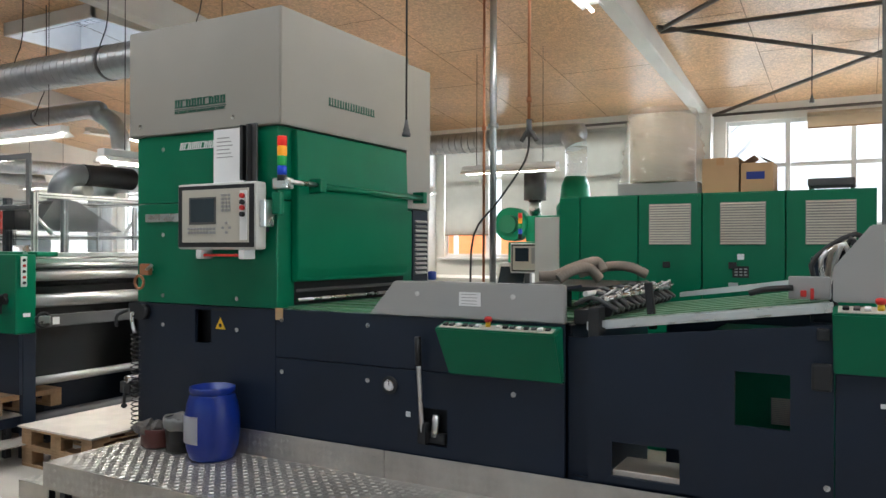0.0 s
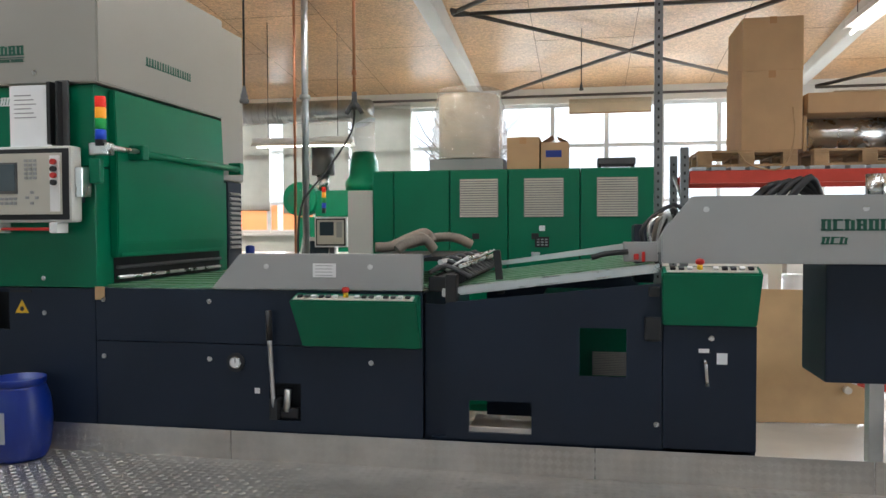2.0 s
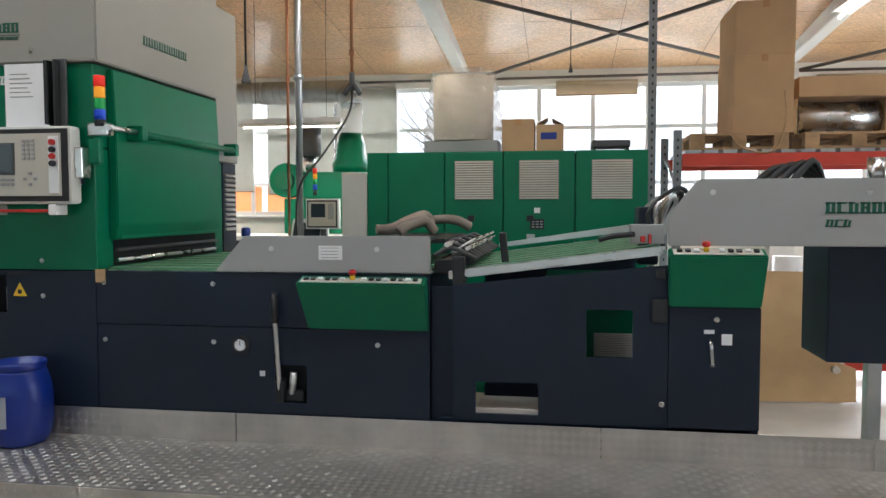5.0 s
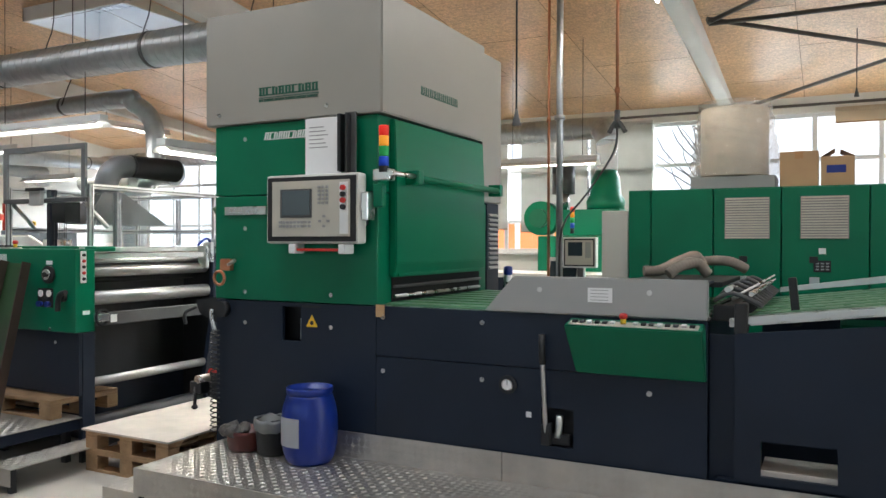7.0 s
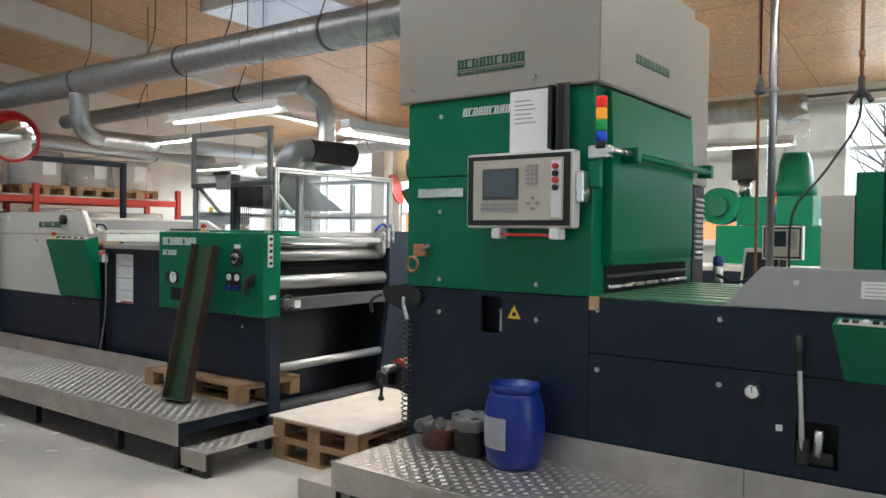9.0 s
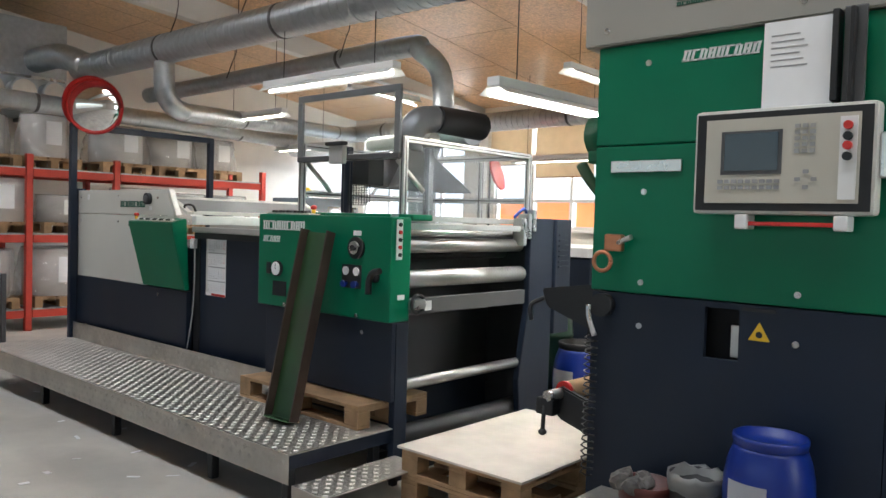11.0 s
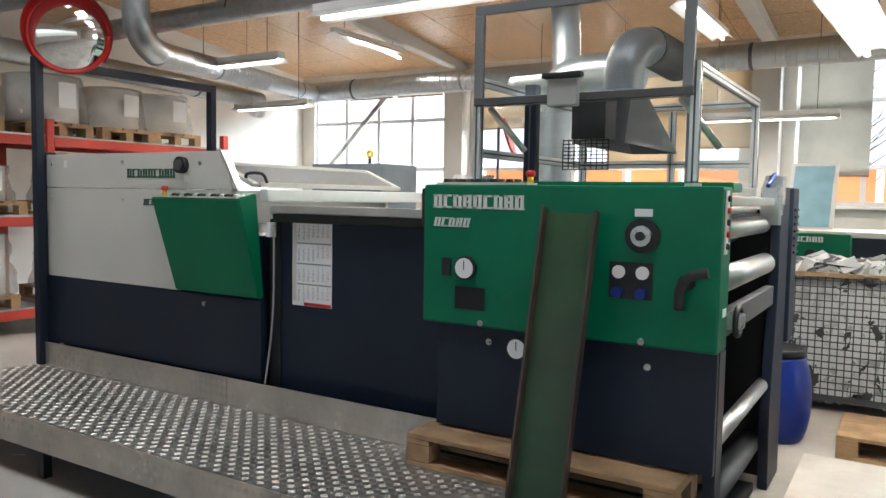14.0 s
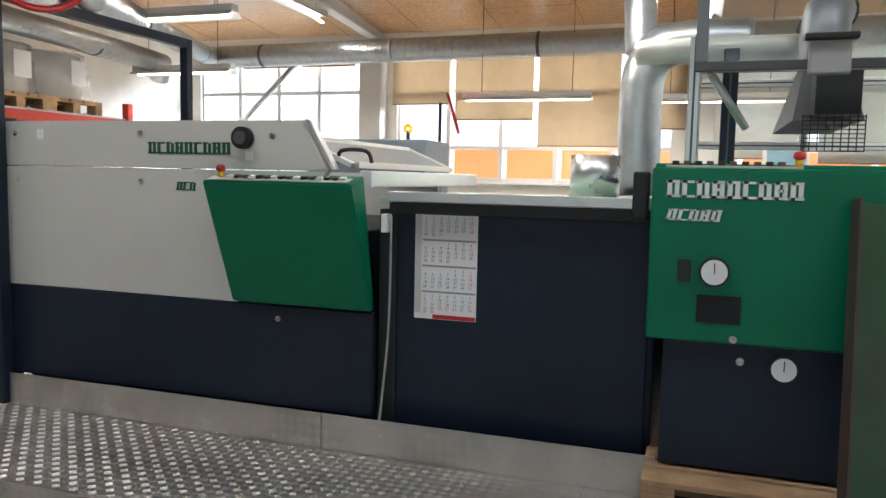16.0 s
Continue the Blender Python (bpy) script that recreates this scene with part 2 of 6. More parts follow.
def join(own, bm=None, m=None):
    if m is not None:
        own.transform(m)
    if bm is None:
        return own
    tmp = bpy.data.meshes.new("t")
    own.to_mesh(tmp)
    own.free()
    bm.from_mesh(tmp)
    bpy.data.meshes.remove(tmp)
    return bm


def prism(pts, a0, a1, axis="y", bev=0.005, bm=None):
    """Polygon in the plane across the axis, drawn out from a0 to a1."""
    own = bmesh.new()

    def put(p, a):
        return (p[0], a, p[1]) if axis == "y" else (a, p[0], p[1]) if axis == "x" else (p[0], p[1], a)
    lo = [own.verts.new(put(p, a0)) for p in pts]
    hi = [own.verts.new(put(p, a1)) for p in pts]
    n = len(pts)
    own.faces.new(lo)
    own.faces.new(hi[::-1])
    for i in range(n):
        own.faces.new((lo[i], hi[i], hi[(i + 1) % n], lo[(i + 1) % n]))
    bmesh.ops.recalc_face_normals(own, faces=own.faces[:])
    if bev:
        bmesh.ops.bevel(own, geom=own.edges[:], offset=bev, segments=2, affect="EDGES")
    return join(own, bm)


def panel(x0, x1, z0, z1, holes, y0, y1, bm=None):
    """An upright plate in x and z with rectangular holes through it."""
    own = bmesh.new()
    xs = sorted({x0, x1, *[h[0] for h in holes], *[h[1] for h in holes]})
    zs = sorted({z0, z1, *[h[2] for h in holes], *[h[3] for h in holes]})
    for i in range(len(xs) - 1):
        for j in range(len(zs) - 1):
            cx, cz = (xs[i] + xs[i + 1]) / 2, (zs[j] + zs[j + 1]) / 2
            if any(h[0] < cx < h[1] and h[2] < cz < h[3] for h in holes):
                continue
            bx(xs[i], xs[i + 1], y0, y1, zs[j], zs[j + 1], 0, own)
    bmesh.ops.remove_doubles(own, verts=own.verts[:], dist=1e-5)
    return join(own, bm)


def cyl(p, q, r, r2=None, seg=20, bm=None, cap=True):
    p, q = Vector(p), Vector(q)
    own = bmesh.new()
    bmesh.ops.create_cone(own, cap_ends=cap, segments=seg, radius1=r, radius2=r if r2 is None else r2, depth=(q - p).length)
    own.transform(Matrix.Translation((p + q) / 2) @ (q - p).to_track_quat("Z", "Y").to_matrix().to_4x4())
    for f in own.faces:
        f.smooth = len(f.verts) == 4
    return join(own, bm)


def tube(pts, r, seg=10, bm=None, closed=False, smooth=4):
    """A round tube along a smoothed line of points."""
    P = [Vector(p) for p in pts]
    if smooth > 1 and len(P) > 2:
        Q = []
        for i in range(len(P) - 1):
            a, b, c, d = P[max(i - 1, 0)], P[i], P[i + 1], P[min(i + 2, len(P) - 1)]
            for k in range(smooth):
                t = k / smooth
                Q.append(0.5 * ((2 * b) + (c - a) * t + (2 * a - 5 * b + 4 * c - d) * t * t + (3 * b - a - 3 * c + d) * t ** 3))
        P = Q + [P[-1]]
    own = bmesh.new()
    rings, up = [], Vector((0.13, 0.21, 0.97)).normalized()
    for i, p in enumerate(P):
        d = (P[min(i + 1, len(P) - 1)] - P[max(i - 1, 0)]).normalized()
        if abs(d.dot(up)) > 0.97:
            up = Vector((0.97, 0.2, 0.1))
        u = (up - d * up.dot(d)).normalized()
        up = u
        w = d.cross(u)
        rr = r(i / (len(P) - 1)) if callable(r) else r
        rings.append([own.verts.new(p + (u * math.cos(2 * math.pi * k / seg) + w * math.sin(2 * math.pi * k / seg)) * rr) for k in range(seg)])
    for a, b in zip(rings, rings[1:]):
        for k in range(seg):
            own.faces.new((a[k], a[(k + 1) % seg], b[(k + 1) % seg], b[k])).smooth = True
    own.faces.new(rings[0][::-1])
    own.faces.new(rings[-1])
    return join(own, bm)


def lathe(profile, at, seg=32, bm=None):
    own = bmesh.new()
    rings = [[own.verts.new((at[0] + r * math.cos(2 * math.pi * k / seg), at[1] + r * math.sin(2 * math.pi * k / seg), at[2] + z)) for k in range(seg)] for r, z in profile]
    for a, b in zip(rings, rings[1:]):
        for k in range(seg):
            own.faces.new((a[k], a[(k + 1) % seg], b[(k + 1) % seg], b[k])).smooth = True
    own.faces.new(rings[0][::-1])
    own.faces.new(rings[-1])
    return join(own, bm)


def disc(c, r, depth, bm=None, seg=24):
    """A round face that looks along -y, standing proud of y = c[1]."""
    return cyl((c[0], c[1] - depth, c[2]), (c[0], c[1], c[2]), r, seg=seg, bm=bm)


def bolt(x, y, z, parent):
    bm = disc((x, y, z), 0.014, 0.004, seg=14)
    disc((x, y - 0.003, z), 0.007, 0.005, bm, 6)
    return part("bolt", bm, STEEL, parent)


def word(x, y, z, w, h, n, material, parent, lean=0.0, name="lettering"):
    """A maker's mark as plain upright bars with feet."""
    bm = bmesh.new()
    step = w / n
    for i in range(n):
        a = x + i * step
        k = i % 4
        sh = lean * h
        def bar(p0, p1, q0, q1):
            prism([(a + p0 * step + sh * q0, z + q0 * h), (a + p1 * step + sh * q0, z + q0 * h), (a + p1 * step + sh * q1, z + q1 * h), (a + p0 * step + sh * q1, z + q1 * h)], y - 0.002, y + 0.0005, "y", 0, bm)
        bar(0.08, 0.4, 0, 1)
        bar(0.02, 0.95, 0, 0.15)
        bar(0.02, 0.9 if k != 2 else 0.55, 0.85, 1)
        if k != 1:
            bar(0.58, 0.88, 0.1, 0.9)
        if k == 3:
            bar(0.3, 0.7, 0.42, 0.58)
    return part(name, bm, material, parent)

# ---- the hall ----
X0, X1, Y0, Y1 = -15.5, 8.0, -5.5, 12.0


roof = roof_at


def setting(name, bm, material, label, category):
    return solid(name, bm, material, label, category, kind="structure")


setting("floor", bx(X0, X1, Y0, Y1, -0.2, 0.0, 0), CONC, "worn painted grey concrete workshop floor", "floor")
# yard coloured pale so that it bounces daylight up to the ceiling
setting("ground", bx(-400, 400, Y1 + 0.3, 500, -1.2, -0.25, 0), mat("pale_bounce_yard", (0.42, 0.41, 0.38), 0.9, vary=0.2, scale=0.5), "yard outside the windows, made pale to bounce light inside", "ground")
setting("wall_left", bx(X0 - 0.3, X0, Y0, Y1 + 0.3, 0, 5.4, 0), PLASTER, "white painted end wall", "wall")
b = panel(Y0, Y1 + 0.3, 0, 5.4, [(1.2, 9.8, 1.4, 3.4)], -X1 - 0.3, -X1)
b.transform(Matrix.Rotation(math.pi / 2, 4, "Z"))
setting("wall_right", b, PLASTER, "white painted end wall", "wall")
WINS = [(-15.2, -12.2), (-11.55, -7.35), (-6.65, -2.5), (-1.85, 2.35), (3.0, 7.2)]
setting("wall_back", panel(X0, X1, 0, 3.9, [(a, b, 1.5, 3.55) for a, b in WINS], Y1, Y1 + 0.3), PLASTER, "white wall with a row of windows", "wall")
setting("wall_front", panel(X0, X1, 0, 5.4, [(-12, 4, 1.7, 3.5)], Y0 - 0.3, Y0), PLASTER, "white wall behind the walker", "wall")
c = bmesh.new()
SK = (-9.6, -7.86, 5.75, 6.85)
# the gaps at AISLE let the added roof lamps shine in
for x0, x1, y0, y1 in ((X0, X1, Y0, 1.0), (X0, X1, 1.0, 1.95), *((a_, b_, 1.95, 2.95) for a_, b_ in zip([X0] + [x_ + 0.9 for x_ in AISLE], [x_ - 0.9 for x_ in AISLE] + [X1])), (X0, X1, 2.95, SK[2]), (X0, SK[0], SK[2], SK[3]), (SK[1], X1, SK[2], SK[3]), (X0, X1, SK[3], Y1 + 0.3)):
    vs = [c.verts.new((x, y, roof(y) + dz)) for dz in (0, 0.2) for x, y in ((x0, y0), (x1, y0), (x1, y1), (x0, y1))]
    for f in ((0, 1, 2, 3), (7, 6, 5, 4), (0, 4, 5, 1), (1, 5, 6, 2), (2, 6, 7, 3), (3, 7, 4, 0)):
        c.faces.new([vs[i] for i in f])
bmesh.ops.recalc_face_normals(c, faces=c.faces[:])
setting("ceiling", c, OSB, "varnished strand board ceiling, honey brown", "ceiling")
# dark joints between the boards
c = bmesh.new()
for i in range(19):
    x = X0 + 0.6 + i * 1.25
    prism([(3.0, roof(3.0) - 0.002), (Y1, roof(Y1) - 0.002), (Y1, roof(Y1) - 0.004), (3.0, roof(3.0) - 0.004)], x, x + 0.007, "x", 0, c)
    for k in range(4):
        y = 3.6 + k * 2.5 + (1.25 if i % 2 else 0)
        if y < Y1 - 0.2:
            prism([(y, roof(y) - 0.002), (y + 0.007, roof(y) - 0.002), (y + 0.007, roof(y) - 0.004), (y, roof(y) - 0.004)], x + 0.007, x + 1.25, "x", 0, c)
setting("trim", c, JOINT, "narrow dark joints between the ceiling boards", "trim")
s = thing("skylight", ((SK[0] + SK[1]) / 2, 6.3, roof(6.3)), "white framed roof light with a wire grid", "skylight", kind="structure")
b = bmesh.new()
for x0, x1, y0, y1 in ((SK[0], SK[0] + 0.04, SK[2], SK[3]), (SK[1] - 0.04, SK[1], SK[2], SK[3]), (SK[0], SK[1], SK[2], SK[2] + 0.04), (SK[0], SK[1], SK[3] - 0.04, SK[3])):
    bx(x0, x1, y0, y1, roof(6.5) - 0.08, roof(6.5) + 0.5, 0.003, b)
part("kerb", b, FRAME, s)
b = bmesh.new()
for i in range(14):
    bx(SK[0] + 0.05 + i * 0.125, SK[0] + 0.058 + i * 0.125, SK[2], SK[3], roof(6.5) + 0.3, roof(6.5) + 0.306, 0, b)
for i in range(9):
    bx(SK[0], SK[1], SK[2] + 0.05 + i * 0.125, SK[2] + 0.058 + i * 0.125, roof(6.5) + 0.307, roof(6.5) + 0.313, 0, b)
part("wire_grid", b, STEEL, s)
p = part("pane", bx(SK[0], SK[1], SK[2], SK[3], roof(6.5) + 0.45, roof(6.5) + 0.46, 0), clear("opal_dome", (0.95, 0.97, 1), 0.3), s)
p.visible_shadow = False
for x in (-11.9, -7.0, -2.2, 2.6, 7.4):
    setting("roof_beam", prism([(Y0, 4.35), (3.5, 4.3), (Y1, 3.66), (Y1, roof(Y1)), (1.0, roof(1.0)), (Y0, roof(Y0))], x - 0.09, x + 0.09, "x", 0.01), BEAMW, "white painted laminated roof beam", "beam")
    setting("column", bx(x - 0.18, x + 0.18, Y1 - 0.28, Y1 - 0.002, 0, 3.66, 0.01), BEAMW, "white painted wall column", "column")
# wind bracing between the roof beams
def brace(p, q, label="dark steel diagonal roof brace"):
    (xa, ya), (xb, yb) = p, q
    setting("roof_brace", tube([(xa, ya, roof(ya) - 0.14), (xb, yb, roof(yb) - 0.14)], 0.026, 8, smooth=1), BRACE, label, "brace")


for x in (-2.1, 2.7):
    brace((x + 0.1, 8.35), (x + 4.7, 12.0))
    brace((x + 0.1, 11.9), (x + 4.7, 7.6))
    brace((x + 0.1, 8.5), (x + 4.7, 8.5), "dark steel strut between the roof beams")
    brace((x + 0.1, 8.45), (x + 4.7, 4.6))
    setting("roof_brace", tube([(x + 0.1, 11.75, 3.62), (x + 4.6, 11.75, 3.62)], 0.022, 8, smooth=1), BRACE, "dark steel rail along the wall head", "brace")
setting("roof_brace", tube([(-6.9, 11.75, 3.62), (-2.3, 11.75, 3.62)], 0.022, 8, smooth=1), BRACE, "dark steel rail along the wall head", "brace")
setting("roof_brace", tube([(-14.4, 11.3, 1.9), (-12.9, 11.3, 3.3)], 0.04, 8, smooth=1), ALU, "grey steel diagonal before the window", "brace")

setting("backdrop", bx(-120, 120, 70, 70.1, -2, 70, 0), emit("white_overcast_sky", (0.96, 0.98, 1.0), 1.05), "white overcast sky beyond the windows", "sky")
for n, (a, e) in enumerate(WINS):
    w = thing("window_%d" % (n + 1), ((a + e) / 2, Y1 + 0.12, 1.5), "white framed workshop window in a long row", "window", kind="structure")
    b = bmesh.new()
    k = round((e - a) / 0.84)
    st = (e - a) / k
    for i in range(k + 1):
        xx = a + i * st
        bx(max(a, xx - 0.035), min(e, xx + 0.035), Y1 + 0.06, Y1 + 0.13, 1.5, 3.55, 0.004, b)
    for z in (1.5, 1.98, 2.85, 3.49):
        bx(a, e, Y1 + 0.065, Y1 + 0.125, z, z + 0.06, 0.004, b)
    part("window_frame", b, FRAME, w)
    part("window_sill", bx(a - 0.05, e + 0.05, Y1 - 0.15, Y1 + 0.05, 1.46, 1.496, 0.006), FRAME, w)
    for i in range(k):
        p = part("pane", bx(a + i * st + 0.035, a + (i + 1) * st - 0.035, Y1 + 0.09, Y1 + 0.096, 1.56, 3.49, 0), GLASS, w)
        p.visible_shadow = False
for i in range(9):
    x = -11.5 + i * 0.84
    setting("orange_film", bx(x + 0.04, x + 0.79, Y1 + 0.10, Y1 + 0.104, 1.56, 1.98, 0), ORANGE, "orange film on the lower panes, glowing to show daylight behind", "window film")


def blind(x0, x1, z0, material, label, z1=3.56):
    t = thing("roller_blind", ((x0 + x1) / 2, Y1 - 0.06, z1), label, "blind", "roller blinds on the windows")
    part("cloth", bx(x0, x1, Y1 - 0.06, Y1 - 0.055, z0, z1, 0), material, t)
    part("roller", cyl((x0, Y1 - 0.06, z1), (x1, Y1 - 0.06, z1), 0.03, seg=12), material, t)
    part("hem_bar", bx(x0, x1, Y1 - 0.068, Y1 - 0.048, z0 - 0.02, z0, 0.003), WOOD, t)


for x0, x1, z0, m_, l_ in ((-11.6, -10.67, 2.68, BLIND, "tan roller blind, half down"), (-10.57, -9.36, 2.44, BLIND, "tan roller blind, two thirds down"),
                           (-9.28, -8.1, 2.05, BLIND, "tan roller blind, nearly down"), (-7.95, -7.2, 2.3, BLIND, "tan roller blind, two thirds down"),
                           (-15.1, -14.4, 3.35, BLIND, "tan roller blind rolled nearly up"), (-14.3, -13.3, 3.3, BLIND, "tan roller blind rolled nearly up"), (-13.2, -12.25, 3.3, BLIND, "tan roller blind rolled nearly up"),
                           (-6.6, -5.75, 1.9, GBLIND, "grey roller blind, let down"), (-5.5, -4.35, 1.85, GBLIND, "grey roller blind, let down"), (-4.3, -3.3, 1.9, GBLIND, "grey roller blind, let down"),
                           (-0.75, 0.5, 3.38, BLIND, "tan roller blind rolled nearly up"), (3.1, 5.0, 2.9, BLIND, "tan roller blind, half down")):
    blind(x0, x1, z0, m_, l_)

# ---- platforms of tread plate ----


def treads(x0, x1, y0, y1, z, upright=False):
    """Raised bars in groups of five, the groups turned against each other."""
    vs, fs = [], []
    c = 0.044
    for i in range(int((x1 - x0) / c)):
        for j in range(max(1, round((y1 - y0) / c))):
            a = 0.785 if (i + j) % 2 else -0.785
            ux, uy = math.cos(a), math.sin(a)
            for k in range(-2, 3):
                cx, cy = x0 + (i + 0.5) * c - k * 0.0066 * uy, y0 + (j + 0.5) * c + k * 0.0066 * ux
                base = len(vs)
                for l, w, h in ((0.0155, 0.0024, 0), (0.0125, 0.0009, 0.0009)):
                    for s1, s2 in ((-1, -1), (1, -1), (1, 1), (-1, 1)):
                        px, py = cx + s1 * l * ux - s2 * w * uy, cy + s1 * l * uy + s2 * w * ux
                        vs.append((px, z - h, py) if upright else (px, py, z + h))
                q = [(4, 5, 6, 7)] + [(m, (m + 1) % 4, 4 + (m + 1) % 4, 4 + m) for m in range(4)]
                fs += [tuple(base + m for m in (f if not upright else f[::-1])) for f in q]
    me = bpy.data.meshes.new("tread_pattern")
    me.from_pydata(vs, [], fs)
    me.materials.append(TREADBAR)
    return me


def platform(x0, x1, y0, y1, kick, label, legs):
    t = thing("tread_plate_platform", ((x0 + x1) / 2, (y0 + y1) / 2, 0), label, "platform", "platforms in front of the machines")
    n = max(1, round((x1 - x0) / 1.5))
    st = (x1 - x0) / n
    for i in range(n):
        part("deck_plate", bx(x0 + i * st + 0.001, x0 + (i + 1) * st - 0.001, y0, y1, 0.322, 0.33, 0.002), TREAD, t)
        part("fascia_plate", bx(x0 + i * st + 0.001, x0 + (i + 1) * st - 0.001, y0 - 0.006, y0 - 0.0005, 0.17, 0.331, 0.002), TREAD, t)
    for i in range(len(kick) - 1):
        part("kick_plate", bx(kick[i] + 0.002, kick[i + 1] - 0.002, y1 - 0.012, y1 - 0.004, 0.331, 0.49, 0.002), TREAD, t)
    for me in (treads(x0, x1, y0 + 0.01, y1 - 0.02, 0.33), treads(x0, x1, 0.18, 0.325, y0 - 0.006, True), treads(kick[0], kick[-1], 0.34, 0.485, y1 - 0.012, True)):
        o = new("tread_pattern", me)
        o.parent = t
        o.matrix_parent_inverse = t.matrix_basis.inverted()
        o["kind"] = "stuff"
    part("frame", bx(x0 + 0.02, x1 - 0.02, y0 + 0.01, y1 - 0.02, 0.24, 0.321, 0.004), DARK, t)
    for x in legs:
        for y in (y0 + 0.06, y1 - 0.1):
            part("leg", bx(x - 0.025, x + 0.025, y - 0.025, y + 0.025, 0, 0.24, 0.003), BLACK, t)
    return t


platform(-4.43, 3.4, 2.91, 3.672, (-4.0, -2.42, -0.45, 0.85, 3.4), "aluminium tread plate platform, scuffed and stained", (-4.3, -3, -1.5, 0, 1.5, 3.2))
platform(-10.37, -5.82, 2.88, 3.665, (-10.3, -8.5, -7.07), "aluminium tread plate platform on dark legs", (-10.3, -9.11, -7.87, -6.63, -5.9))


def step(x0, x1, y0, y1, label):
    t = thing("step", ((x0 + x1) / 2, (y0 + y1) / 2, 0), label, "step", "steps up to the platforms")
    part("tread", bx(x0, x1, y0, y1, 0.157, 0.165, 0.002), TREAD, t)
    part("fascia", bx(x0, x1, y0 - 0.006, y0 - 0.0005, 0.02 + 0.03, 0.166, 0.002), TREAD, t)
    o = new("tread_pattern", treads(x0, x1, y0, y1, 0.165))
    o.parent = t
    o.matrix_parent_inverse = t.matrix_basis.inverted()
    o["kind"] = "stuff"
    for x in (x0 + 0.03, x1 - 0.03):
        part("leg", bx(x - 0.02, x + 0.02, y0 + 0.01, y0 + 0.05, 0, 0.156, 0.003), BLACK, t)
        part("leg", bx(x - 0.02, x + 0.02, y1 - 0.06, y1 - 0.02, 0, 0.156, 0.003), BLACK, t)


step(-5.815, -5.55, 2.9, 3.66, "low aluminium tread plate step beside the platform")
step(-4.74, -4.436, 2.95, 3.45, "low aluminium tread plate step beside the platform")

# ---- right-hand line: coating tower ----
F = 3.68


def louvres(x0, x1, z0, z1, y, n, material, parent, name="vent"):
    v = part(name, bx(x0, x1, y - 0.006, y - 0.001, z0, z1, 0.002), INK, parent)
    h = (z1 - z0) / n
    b = bmesh.new()
    for i in range(n):
        z = z0 + (i + 0.25) * h
        prism([(y - 0.014, z), (y - 0.006, z + h * 0.55), (y - 0.006, z)], x0 + 0.006, x1 - 0.006, "x", 0, b)
    part("slats", b, material, v)
    return v


def estop(x, y, z, parent):
    e = part("emergency_stop", cyl((x, y, z), (x, y, z + 0.025), 0.014, seg=14), YELLOW, parent)
    part("button", lathe([(0.012, 0), (0.02, 0.004), (0.022, 0.016), (0.018, 0.026), (0.006, 0.03)], (x, y, z + 0.025), 16), RED, e)


tw = thing("coating_tower", (-3.9, 4.6, 0), "tall green and grey coating machine tower with control panel", "machine")
part("base", panel(-4.52, -3.252, 0.02, 1.262, [(-3.96, -3.81, 1.016, 1.237)], F, F + 0.03), DARK, tw)
part("base_body", bx(-4.5, -3.27, F + 0.2, 5.5, 0.02, 1.25, 0.01), DARK, tw)
part("side_plate", bx(-4.52, -4.49, F + 0.031, 5.52, 0.02, 1.262, 0.004), DARK, tw)
# black sheet paints the slot's shade, the aluminium block its glint
part("slot_back", bx(-3.99, -3.78, F + 0.1, F + 0.11, 0.99, 1.24, 0), SHADEGAP, tw)
part("slot_glint", bx(-3.87, -3.82, F + 0.07, F + 0.09, 1.02, 1.16, 0.003), ALU, tw)
part("lower_housing", bx(-4.53, -3.24, F, 5.3, 1.268, 1.955, 0.008), GREEN, tw)
part("upper_housing", bx(-4.53, -3.24, F, 5.3, 1.959, 2.425, 0.008), GREEN, tw)
part("left_box", bx(-4.66, -4.535, F + 0.25, 5.0, 1.75, 2.35, 0.02), DGREEN, tw)
bw = part("blower", cyl((-4.73, F + 0.32, 2.05), (-4.535, F + 0.32, 2.05), 0.105, seg=28), DGREEN, tw)
part("motor_cap", cyl((-4.75, F + 0.32, 2.05), (-4.731, F + 0.32, 2.05), 0.075, seg=24), BLACK, bw)
part("outlet", bx(-4.72, -4.6, F + 0.24, F + 0.4, 1.9, 1.97, 0.015), DGREEN, bw)
hood = part("hood", prism([(-4.6, 2.43), (-3.2, 2.43), (-3.2, 3.17), (-4.6, 3.17)], F - 0.02, 5.18, "y", 0.008), HOODC, tw)
part("rear_hood", bx(-4.58, -3.22, 5.183, 5.56, 1.97, 3.13, 0.008), HOODC, tw)
part("rear_base", bx(-4.5, -3.235, 5.305, 5.55, 0.02, 1.965, 0.008), DARK, tw)
b = bmesh.new()
for i in range(12):
    prism([(-3.235, 1.44 + i * 0.038), (-3.215, 1.445 + i * 0.038), (-3.235, 1.465 + i * 0.038)], 5.34, 5.52, "y", 0, b)
part("side_louvres", b, GREY, tw)
# black sheet on the housing stands for the shade under the flap
part("outlet_gap", bx(-3.239, -3.234, 3.84, 5.16, 1.282, 1.432, 0), SHADEGAP, tw)
part("outlet_roller", cyl((-3.222, 3.85, 1.315), (-3.222, 5.15, 1.315), 0.011, seg=10), STEEL, tw)
part("outlet_roller", cyl((-3.222, 3.85, 1.375), (-3.222, 5.15, 1.375), 0.011, seg=10), DGREY, tw)
